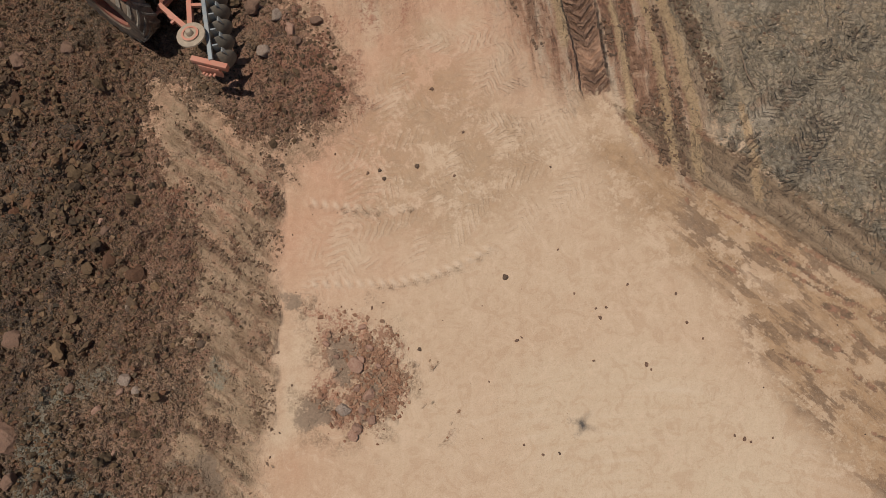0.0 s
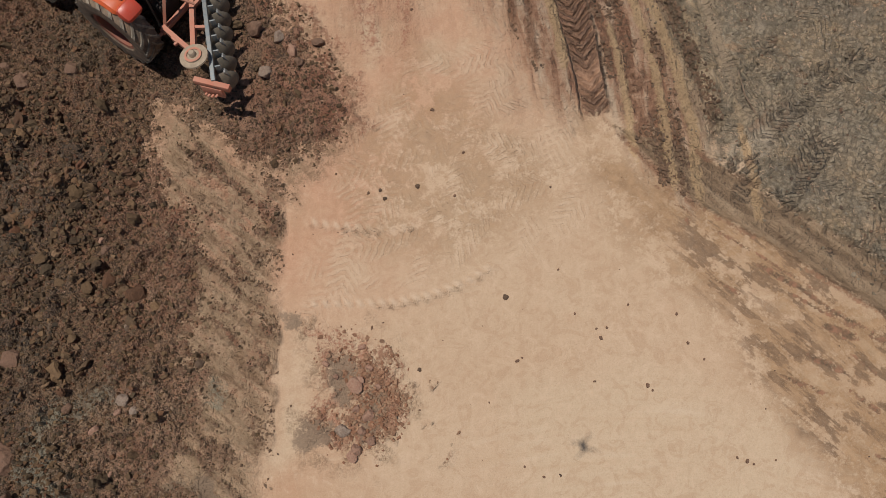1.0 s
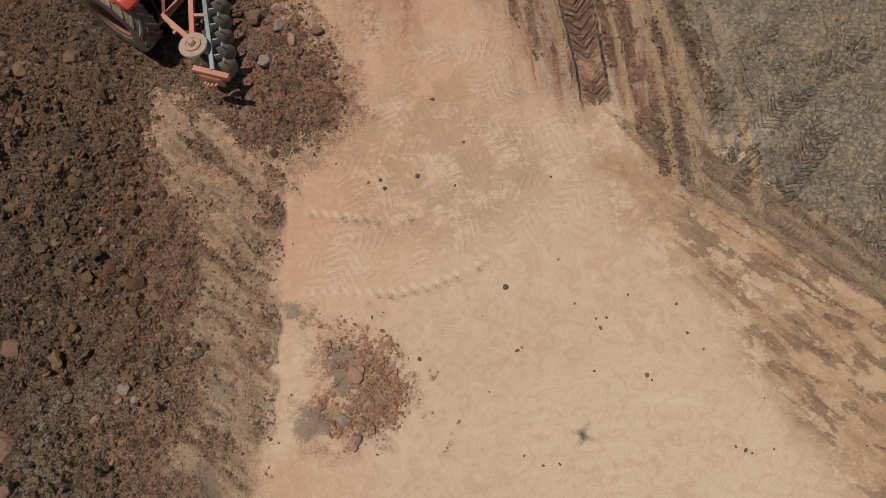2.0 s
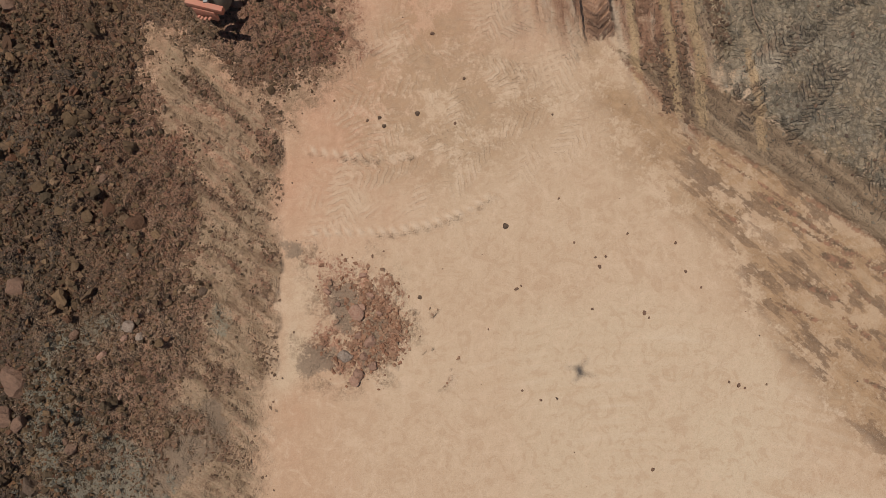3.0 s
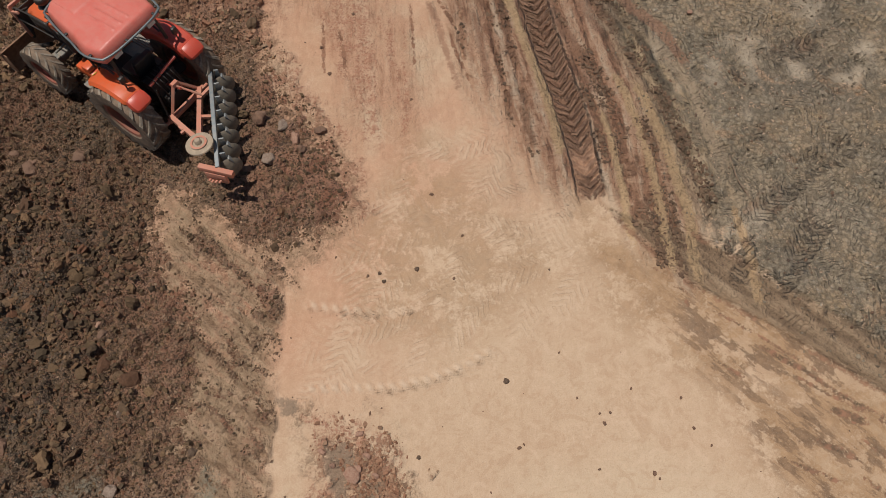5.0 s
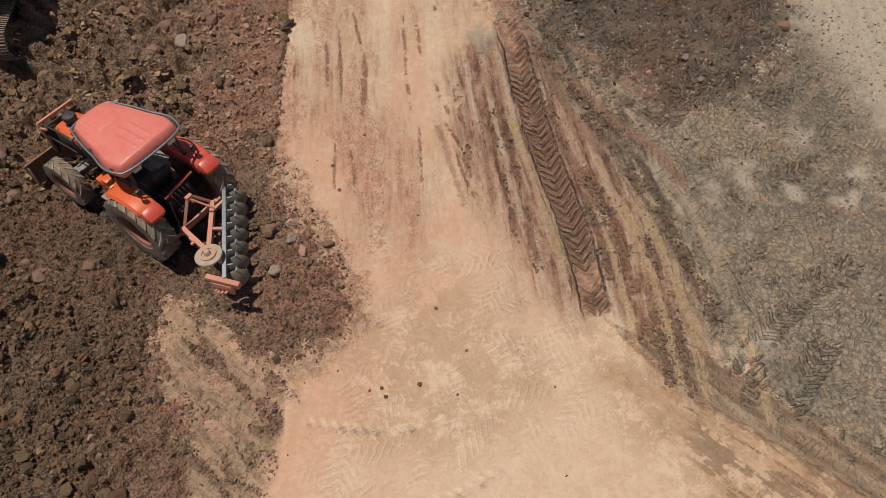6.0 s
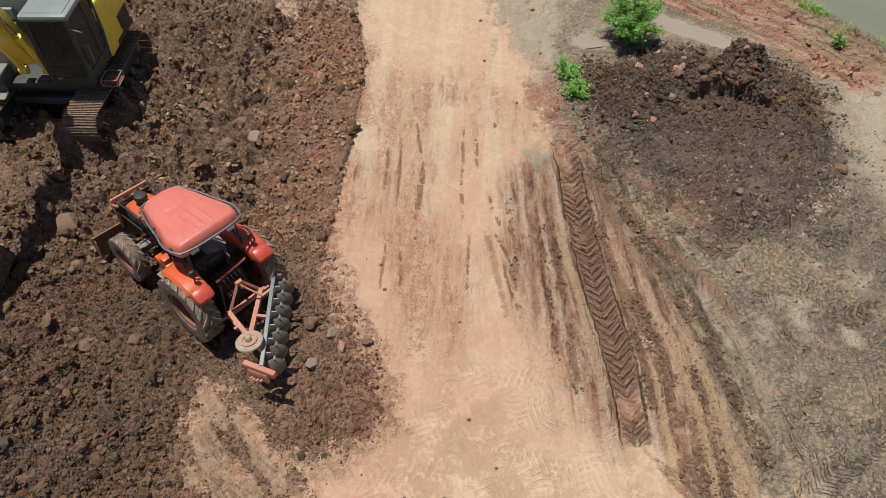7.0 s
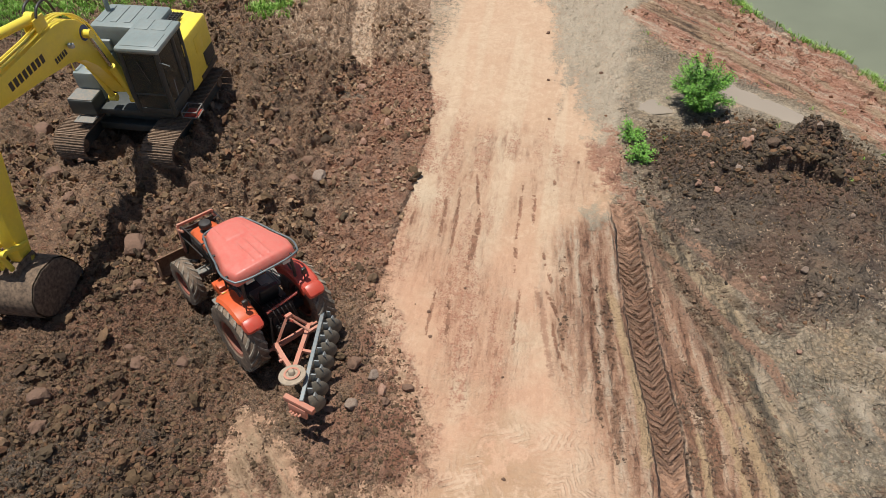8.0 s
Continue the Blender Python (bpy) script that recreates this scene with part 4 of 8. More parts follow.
    tread = [side + 0.07 * fbm(x, y, 0.5, 2, 92), way + 0.10 * fbm(x, y, 0.45, 3, 93), inner * (0.62 + 1.5 * fbm(x, y, 0.7, 3, 94)), np.ones(x.shape)]
    tan, red, pressed = tan * (1 - inner), red * (1 - inner), inner
    lane, ruts = lane * (1 - inner), ruts * (1 - inner)
    wob = 0.10 * fbm(x, y, 0.9, 3, 84) + 0.04 * knobs

    def close_to(line):
        (x0, y0), (x1, y1) = np.min(line, 0) - 0.6, np.max(line, 0) + 0.6
        return (x > x0) & (x < x1) & (y > y0) & (y < y1)

    def lanes(kinds, blur, ends=0.5):
        """How far each place lies within any of these lanes."""
        got = np.zeros(x.shape)
        for line, half in kinds:
            near = close_to(line)
            side, way, run = along(x[near], y[near], line)
            w = wob[near]
            got[near] = np.maximum(got[near], step(half - np.abs(side + w), -blur, blur) * step(way + 1.5 * w, 0, ends) * (1 - step(way + 1.5 * w, run - ends, run)))
        return got

    keep = 1 - inner
    ochre_lane, clod_lane = lanes(OCHRE_LANES, 0.07) * keep, lanes(CLOD_FURROWS, 0.06) * keep
    ruddy_lane, pale_lane = np.maximum(lanes(RUDDY_LANES, 0.08) * keep, pressed), lanes(PALE_LANES, 0.12, 1.0) * keep
    smooth = np.maximum(ochre_lane, np.maximum(ruddy_lane * keep, pale_lane))
    h = h * (1 - 0.6 * smooth) + 0.025 * ochre_lane + smooth * 0.012 * knobs
    h = h - 0.06 * clod_lane + clod_lane * (0.10 * np.abs(knobs) + 0.05 * bits * step(rough, -0.15, 0.1))
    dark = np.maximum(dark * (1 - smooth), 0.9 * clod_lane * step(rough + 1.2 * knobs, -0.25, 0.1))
    side, way, run = along(x, y, DIAGONAL)
    bent = side + 0.08 * fbm(x, y, 1.6, 3, 88)
    zone = step(-outline(x, y, CUT_BAND), -0.05, 0.12)
    cross = fbm(bent * 3.6, way * 0.2, 1.0, 3, 89, 0.6)
    h = h * (1 - 0.5 * zone) + zone * (0.06 * cross - 0.03)
    bank = step(-outline(wx, wy, RED_BANK), -0.3, 0.4)
    on_bank = bank > zone
    turn_u, turn_v = np.where(on_bank, 0.60 * x + 0.80 * y + 0.3 * fbm(x, y, 2.5, 2, 47), bent), np.where(on_bank, 0.80 * x - 0.60 * y, way)
    turned = np.maximum(zone * (0.8 + 0.3 * rough), 0.85 * bank)
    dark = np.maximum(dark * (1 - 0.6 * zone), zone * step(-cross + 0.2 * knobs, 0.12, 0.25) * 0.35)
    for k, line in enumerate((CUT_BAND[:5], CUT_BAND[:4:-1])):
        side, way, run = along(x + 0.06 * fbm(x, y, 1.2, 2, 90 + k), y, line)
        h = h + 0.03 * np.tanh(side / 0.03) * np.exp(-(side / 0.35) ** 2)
        # shade at the foot of each step painted as a dark line
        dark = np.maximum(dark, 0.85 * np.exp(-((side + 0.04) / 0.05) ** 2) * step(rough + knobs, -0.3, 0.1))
    scar = np.zeros(x.shape)
    for group, worth in ((ROAD_STROKES, 1.0), (SCARS, 0.9)):
        for a, b, half in group:
            near = close_to([a, b])
            side, way, run = along(x[near], y[near], [a, b])
            taper = np.clip(4 * way * (run - way) / run ** 2, 0, 1) ** 0.5
            scar[near] = np.maximum(scar[near], worth * step(0.65 * half * taper - np.abs(side + wob[near]), -0.04, 0.035) * (taper > 0.02) * step(rough[near] + 0.8 * knobs[near], -0.3, 0.0))
    h = h - 0.03 * scar + scar * 0.12 * np.abs(knobs)
    # worn stripes along the road
    road = step(road_in, -0.5, 0.3)
    line = x + 0.075 * (y - 8) + 0.10 * fbm(x, y, 2.2, 2, 95)
    stripe = fbm(line * 7.0, y * 0.30, 1.0, 4, 96, 0.72)
    patches = step(fbm(x, y * 0.5, 1.3, 2, 97), -0.25, 0.1) * step(y, 4.6, 7.0) * (1 - 0.8 * step(y, 14.0, 16.5))
    h = h + road * 0.05 * stripe * patches + road * 0.02 * knobs * patches
    worn = road * (0.15 + 0.45 * patches) * step(y, 4.8, 7.0) * (1 - 0.55 * step(y + 1.2 * rough, 13.6, 15.8))
    red = np.maximum(red, 0.5 * road * patches * step(fbm(line * 2.6, y * 0.5, 1.0, 3, 98), -0.02, 0.16))
    pale = np.maximum(pale, 0.6 * road * step(fbm(line * 2.2, y * 0.12, 1.0, 2, 99), 0.02, 0.2))
    # shallow lug prints on the sand
    bare = (1 - soil) * (1 - clay) * (1 - band)
    lugs = np.zeros(x.shape)
    for k, (trail, depth) in enumerate(((TRAIL_A, 0.034), (TRAIL_B, 0.045))):
        side, way, run = along(x, y, trail)
        fade = step(way, 0, 0.2) * (1 - step(way, run - 0.4, run)) * (1 - soil)
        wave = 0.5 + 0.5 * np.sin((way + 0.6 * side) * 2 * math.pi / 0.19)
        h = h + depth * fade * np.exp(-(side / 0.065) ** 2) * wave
        # brown shade beside the lug bumps painted as tan, their crests paler
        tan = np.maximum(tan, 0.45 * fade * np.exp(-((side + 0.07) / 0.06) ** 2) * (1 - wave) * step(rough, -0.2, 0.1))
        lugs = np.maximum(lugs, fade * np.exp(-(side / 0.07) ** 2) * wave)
    prints = bare * step(-outline(x, y, [(-2.4, 1.2), (0.5, 1.8), (3.0, 3.0), (2.6, 5), (0.8, 6.6), (-0.8, 6.0), (-2.4, 3)]), -0.3, 0.5)
    # tyre prints pressed into the clay and the foot of the mound
    for k, trail in enumerate(CLAY_TRACKS):
        side, way, run = along(x + 0.1 * fbm(x, y, 1.5, 2, 120 + k), y, trail)
        inner = (1 - step(np.abs(side), 0.22, 0.3)) * step(way, 0, 0.4) * (1 - step(way, run - 0.5, run)) * step(fbm(x, y, 0.8, 3, 130 + k, 0.6), -0.05, 0.2)
        h = h - 0.02 * inner
        fresh_k = inner > tread[2] + 0.05
        for q, value in enumerate((side, way, 0.85 * inner, np.zeros(x.shape))):
            tread[q] = np.where(fresh_k, value, tread[q])
    # crawler lane behind the digger
    for line, half, worth in ((CRAWLER, 0.31, 0.55), (CRAWLER_FRONT, 0.38, 0.3)):
        side, way, run = along(x + 0.1 * rough, y, line)
        strip = (1 - step(np.abs(side), half, half + 0.06)) * (way > 0.02) * (way < run - 0.02) * worth
        shoe = step(np.sin(way * 2 * math.pi / 0.19), 0, 0.6)
        h = h * (1 - strip) + strip * (0.02 + 0.025 * shoe)
        soil, lane, red = soil * (1 - strip * (0.45 + 0.35 * shoe)), np.maximum(lane, 0.6 * strip), red * (1 - strip)
    # pond basin and its red bank
    pond_in = -outline(wx, wy, POND)
    h = h * (1 - step(pond_in, -0.6, 0.3)) + 0.28 * np.exp(-((pond_in + 1.5) / 0.5) ** 2) * (0.5 + 1.5 * np.abs(rough)) - 1.1 * step(pond_in, -0.9, 1.2)
    soil = soil * (1 - step(pond_in, -1.5, 0))
    # shallow puddles beside the mound
    for shore in PUDDLES:
        bowl = step(-outline(wx, wy, shore), -0.25, 0.2)
        h = h * (1 - bowl) - 0.09 * bowl
        clay, silt, soil, mound, red = np.maximum(clay, bowl), np.maximum(silt, bowl), soil * (1 - bowl), mound * (1 - bowl), red * (1 - bowl)
    damp_in = np.zeros(x.shape)
    for poly in DAMP:
        damp_in = np.maximum(damp_in, step(-outline(wx, wy, poly), -0.12, 0.12))
    fadeout = 1 - step(np.hypot(x, y - 10), 60, 120)
    h = h * (0.15 + 0.85 * fadeout)
    soil, clay = soil * (1 - 0.35 * dry), np.maximum(clay, 0.6 * dry)
    packs = (soil, clay, red, mound), (dark, pale, ochre, grey), (tan, lane, teal, silt), (ochre_lane, ruddy_lane, pale_lane, clod_lane), (zone, scar, damp_in, mixed)
    flows = np.stack((wheel_u, wheel_v, np.clip(ruts, 0, 1), np.clip(worn, 0, 1)), -1), np.stack((turn_u, turn_v, np.clip(turned, 0, 1), np.ones(x.shape)), -1)
    tread[2] = np.clip(tread[2], 0, 1)
    return (h, *(np.clip(np.stack(q, -1), 0, 1) for q in packs), *flows, np.stack(tread, -1), np.clip(lugs, 0, 1) * bare, np.clip(prints, 0, 1))


def spread(lo, hi, fine_lo, fine_hi, fine, coarse):
    """Grid lines: fine in the middle, coarser to lo and hi, then out to the horizon."""
    mid = np.arange(fine_lo, fine_hi, fine)
    low = np.arange(fine_lo - coarse, lo, -coarse)[::-1]
    high = np.arange(mid[-1] + coarse, hi, coarse)
    tail = np.array([0.3, 0.8, 1.6, 3, 5, 8, 12, 18, 28, 45, 80, 140, 260, 500, 1000, 2200])
    return np.concatenate([low[0] - tail[::-1], low, mid, high, high[-1] + tail])


GX, GY = spread(-22, 11, -9.2, 8.4, 0.03, 0.075), spread(-4, 27, -3.6, 17.4, 0.033, 0.08)
XX, YY = np.meshgrid(GX, GY)
GZ, COVER_A, COVER_B, COVER_C, COVER_D, COVER_E, FLOW_A, FLOW_B, TREAD, PRINTS, TRODDEN = terrain(XX, YY)


def ground_at(x, y):
    """Height of the ground sheet, and its covers, at arrays of places."""
    x, y = np.asarray(x, float), np.asarray(y, float)
    i = np.clip(np.searchsorted(GX, x) - 1, 0, len(GX) - 2)
    j = np.clip(np.searchsorted(GY, y) - 1, 0, len(GY) - 2)
    u, v = (x - GX[i]) / (GX[i + 1] - GX[i]), (y - GY[j]) / (GY[j + 1] - GY[j])
    z = (GZ[j, i] * (1 - u) + GZ[j, i + 1] * u) * (1 - v) + (GZ[j + 1, i] * (1 - u) + GZ[j + 1, i + 1] * u) * v
    return z, COVER_A[j, i], COVER_B[j, i]


def sheet(name, xyz, faces, material, smooth=True):
    """A mesh object from arrays of corners and of faces that all have as many corners."""
    mesh = bpy.data.meshes.new(name)
    faces = np.asarray(faces, np.int32)
    mesh.vertices.add(len(xyz))
    mesh.vertices.foreach_set("co", np.asarray(xyz, np.float32).ravel())
    mesh.loops.add(faces.size)
    mesh.loops.foreach_set("vertex_index", faces.ravel())
    mesh.polygons.add(len(faces))
    mesh.polygons.foreach_set("loop_start", np.arange(0, faces.size, faces.shape[1], dtype=np.int32))
    mesh.polygons.foreach_set("use_smooth", np.full(len(faces), smooth))
    mesh.update(calc_edges=True)
    mesh.materials.append(material)
    return mesh


def build_ground():
    ny, nx = XX.shape
    k = np.arange(ny * nx).reshape(ny, nx)
    faces = np.stack([k[:-1, :-1], k[:-1, 1:], k[1:, 1:], k[1:, :-1]], -1).reshape(-1, 4)
    mesh = sheet("ground", np.stack([XX, YY, GZ], -1).reshape(-1, 3), faces, EARTH)
    for name, cover in (("cover_a", COVER_A), ("cover_b", COVER_B), ("cover_c", COVER_C), ("cover_d", COVER_D), ("cover_e", COVER_E), ("flow_a", FLOW_A), ("flow_b", FLOW_B), ("tread", TREAD)):
        layer = mesh.attributes.new(name, "FLOAT_COLOR", "POINT")
        layer.data.foreach_set("color", cover.astype(np.float32).ravel())
    for name, cover in (("prints", PRINTS), ("trodden", TRODDEN)):
        layer = mesh.attributes.new(name, "FLOAT", "POINT")
        layer.data.foreach_set("value", cover.astype(np.float32).ravel())
    tagged(new("ground", mesh), "bare building-site earth with a sandy track, tilled brown soil and rutted clay", "ground", kind="structure")


build_ground()


# ---------------------------------------------------------------- mesh helpers
def empty(name, m):
    ob = new(name)
    ob.empty_display_size = 0.3
    ob.matrix_basis = m
    return ob


def finish(bm, material, name):
    bmesh.ops.recalc_face_normals(bm, faces=bm.faces)
    for f in bm.faces:
        f.smooth = True
    for e in bm.edges:
        e.smooth = e.is_manifold and e.calc_face_angle(0) < radians(38)
    mesh = bpy.data.meshes.new(name)
    bm.to_mesh(mesh)
    bm.free()
    mesh.materials.append(material)
    return mesh


def part(name, bm, material, parent, label=""):
    ob = new(name, finish(bm, material, name))
    ob.parent = parent
    return tagged(ob, label)


def block(bm, size, at, turn=(0, 0, 0), bevel=0.0):
    m = pose(*at, *turn) @ Matrix.Diagonal((*size, 1))
    made = bmesh.ops.create_cube(bm, size=1, matrix=m)["verts"]
    if bevel:
        edges = list({e for v in made for e in v.link_edges})
        bmesh.ops.bevel(bm, geom=edges, offset=bevel, segments=2, profile=0.5, affect="EDGES")
    return bm


def tube(bm, points, r, seg=8, closed=False, flat=1.0):
    pts = [Vector(p) for p in points]
    count = len(pts)
    rings, up = [], None
    for i, p in enumerate(pts):
        a = pts[(i - 1) % count] if closed or i else p
        b = pts[(i + 1) % count] if closed or i < count - 1 else p
        t = (b - a).normalized()
        if up is None:
            up = Vector((0, 0, 1)) if abs(t.z) < 0.9 else Vector((1, 0, 0))
        up = (up - t * up.dot(t)).normalized()
        side = t.cross(up)
        rings.append([bm.verts.new(p + r * (side * math.cos(k * 2 * math.pi / seg) + up * flat * math.sin(k * 2 * math.pi / seg))) for k in range(seg)])
    pairs = list(zip(rings, rings[1:])) + ([(rings[-1], rings[0])] if closed else [])
    for a, b in pairs:
        for k in range(seg):
            bm.faces.new((a[k], a[(k + 1) % seg], b[(k + 1) % seg], b[k]))
    if not closed:
        bm.faces.new(rings[0])
        bm.faces.new(rings[-1])
    return bm


def rounded(points, radius, seg=4, closed=False):
    """The same line with its corners rounded."""
    pts = [Vector(p) for p in points]
    out = []
    count = len(pts)
    for i, p in enumerate(pts):
        if not closed and i in (0, count - 1):
            out.append(p)
            continue
        a, b = pts[i - 1] - p, pts[(i + 1) % count] - p
        d = min(radius, a.length * 0.45, b.length * 0.45)
        a, b = p + a.normalized() * d, p + b.normalized() * d
        for k in range(seg + 1):
            t = k / seg
            out.append(a * (1 - t) ** 2 + p * 2 * t * (1 - t) + b * t * t)
    return out


def lathe(bm, profile, at, axis="Z", seg=24, turn=None):
    """A profile of (radius, height) turned round an axis."""
    m = Matrix.Translation(at) @ {"Z": Matrix.Identity(4), "Y": Matrix.Rotation(radians(-90), 4, "X"), "X": Matrix.Rotation(radians(90), 4, "Y")}[axis]
    if turn:
        m = Matrix.Translation(at) @ turn
    rings = []
    for r, h in profile:
        if r < 1e-4:
            rings.append([bm.verts.new(m @ Vector((0, 0, h)))])
        else:
            rings.append([bm.verts.new(m @ Vector((r * math.cos(k * 2 * math.pi / seg), r * math.sin(k * 2 * math.pi / seg), h))) for k in range(seg)])
    for a, b in zip(rings, rings[1:]):
        for k in range(seg):
            q = (k + 1) % seg
            if len(a) == 1 and len(b) > 1:
                bm.faces.new((a[0], b[q], b[k]))
            elif len(b) == 1 and len(a) > 1:
                bm.faces.new((a[k], a[q], b[0]))
            elif len(a) > 1:
                bm.faces.new((a[k], a[q], b[q], b[k]))
    return bm


def prism(bm, side, width, y=0.0, bevel=0.0):
    """A side outline of (x, z) given a width across y."""
    a = [bm.verts.new((x, y - width / 2, z)) for x, z in side]
    b = [bm.verts.new((x, y + width / 2, z)) for x, z in side]
    n = len(side)
    bm.faces.new(a)
    bm.faces.new(b[::-1])
    for k in range(n):
        bm.faces.new((a[k], b[k], b[(k + 1) % n], a[(k + 1) % n]))
    if bevel:
        edges = [e for v in a + b for e in v.link_edges if (e.verts[0] in a) == (e.verts[1] in a)]
        bmesh.ops.bevel(bm, geom=list(set(edges)), offset=bevel, segments=2, profile=0.5, affect="EDGES")
    return bm


def fresh():
    return bmesh.new()


# ---------------------------------------------------------------- machine materials
def paint(name, tone, faded, dust=0.25, rough=0.38, dirt=(0.30, 0.19, 0.12)):
    """Sun-bleached machine paint with a film of dust and small scuffs."""
    n = Nodes(name)
    big, mid, fine = n.noise(1.6, 3), n.noise(9, 5, 0.65), n.noise(60, 4, 0.7)
    colour = n.mix(n.ramp(big, 0.35, 0.7), tone, faded)
    film = n.math("MULTIPLY", n.ramp(n.math("ADD", mid, n.math("MULTIPLY", fine, 0.4)), 0.45, 0.95), dust * 2)
    colour = n.mix(film, colour, dirt)
    return n.done(colour, n.math("ADD", rough, n.math("MULTIPLY", film, 0.6)), bump=fine, strength=0.08, distance=0.004)


def metal(name, tone, other, rough=0.55, amount=0.7):
    n = Nodes(name)
    mid, fine = n.noise(12, 5, 0.65), n.noise(80, 4, 0.7)
    colour = n.mix(n.ramp(mid, 0.35, 0.68), tone, other)
    return n.done(colour, n.math("ADD", rough, n.math("MULTIPLY", mid, 0.3)), amount, bump=fine, strength=0.2, distance=0.004)


def rubber(name, dust, amount):
    n = Nodes(name)
    mid, fine = n.noise(7, 5, 0.7), n.noise(45, 4, 0.7)
    fac = n.math("MULTIPLY", n.ramp(n.math("ADD", mid, n.math("MULTIPLY", fine, 0.5)), 0.45, 0.95), amount)
    return n.done(n.mix(fac, (0.035, 0.033, 0.031), dust), 0.85, bump=fine, strength=0.3, distance=0.006)


def glass(name, tone):
    n = Nodes(name)
    n.bsdf.inputs["Transmission Weight"].default_value = 0.6
    n.bsdf.inputs["IOR"].default_value = 1.45
    return n.done(tone, 0.08)


ORANGE = paint("orange_paint", (0.70, 0.10, 0.022), (0.66, 0.12, 0.03), 0.12, 0.3)
FADED_RED = paint("faded_red_roof", (0.66, 0.15, 0.11), (0.60, 0.125, 0.09), 0.14, 0.36, (0.55, 0.34, 0.27))
DEEP_RED = paint("deep_red_paint", (0.36, 0.03, 0.02), (0.42, 0.05, 0.03), 0.15, 0.35)
FENDER_RED = paint("fender_red", (0.58, 0.055, 0.03), (0.55, 0.07, 0.04), 0.12, 0.3)
PLOUGH_RED = paint("plough_paint", (0.55, 0.17, 0.10), (0.60, 0.24, 0.16), 0.35, 0.6, (0.42, 0.27, 0.19))
BLACK_PAINT = paint("black_paint", (0.018, 0.018, 0.018), (0.03, 0.028, 0.026), 0.12, 0.4, (0.16, 0.11, 0.08))
ENGINE = paint("engine_grime", (0.012, 0.012, 0.012), (0.03, 0.024, 0.02), 0.2, 0.7, (0.10, 0.065, 0.045))
RAIL = metal("rail_metal", (0.13, 0.16, 0.17), (0.22, 0.24, 0.24), 0.4, 0.5)
STEEL = metal("worn_steel", (0.22, 0.25, 0.26), (0.34, 0.33, 0.30), 0.5, 0.5)
CASTING = metal("grey_casting", (0.22, 0.22, 0.20), (0.33, 0.27, 0.21), 0.7, 0.2)
RUST = metal("rusty_blade", (0.20, 0.105, 0.06), (0.34, 0.20, 0.12), 0.7, 0.2)
DISC = metal("soiled_disc", (0.15, 0.13, 0.10), (0.24, 0.195, 0.145), 0.8, 0.1)
DUSTY_IRON = metal("dusty_iron", (0.34, 0.265, 0.19), (0.45, 0.35, 0.25), 0.85, 0.05)
CHROME = metal("chrome_rod", (0.6, 0.6, 0.6), (0.5, 0.48, 0.45), 0.12, 1.0)
TYRE = rubber("tyre_rubber", (0.27, 0.185, 0.12), 1.0)
LUG = rubber("dusty_lug_rubber", (0.42, 0.34, 0.25), 0.8)
RED_RIM = paint("rim_paint", (0.30, 0.035, 0.025), (0.24, 0.05, 0.035), 0.45, 0.5, (0.26, 0.15, 0.09))
YELLOW = paint("yellow_paint", (0.94, 0.725, 0.06), (0.90, 0.70, 0.085), 0.10, 0.27, (0.40, 0.28, 0.13))
GREY_PAINT = paint("grey_paint", (0.215, 0.26, 0.25), (0.265, 0.30, 0.285), 0.18, 0.38, (0.24, 0.19, 0.14))
DARK_GREY = paint("dark_grey_paint", (0.030, 0.040, 0.038), (0.045, 0.055, 0.052), 0.12, 0.45, (0.16, 0.12, 0.09))
TRACK_STEEL = metal("muddy_track", (0.15, 0.10, 0.066), (0.32, 0.215, 0.14), 0.85, 0.0)
MUDDY_BUCKET = metal("muddy_bucket", (0.085, 0.06, 0.042), (0.27, 0.18, 0.115), 0.9, 0.05)
CAB_GLASS = glass("tinted_glass", (0.07, 0.09, 0.08))
WHITE = paint("white_sticker", (0.75, 0.73, 0.68), (0.7, 0.68, 0.62), 0.1, 0.5)
STICKER = paint("yellow_sticker", (0.75, 0.5, 0.03), (0.7, 0.5, 0.1), 0.1, 0.5)
BLUE = paint("blue_badge", (0.02, 0.05, 0.22), (0.03, 0.06, 0.25), 0.05, 0.4)
LAMP_GLASS = paint("lamp_glass", (0.6, 0.62, 0.6), (0.5, 0.52, 0.5), 0.1, 0.1)


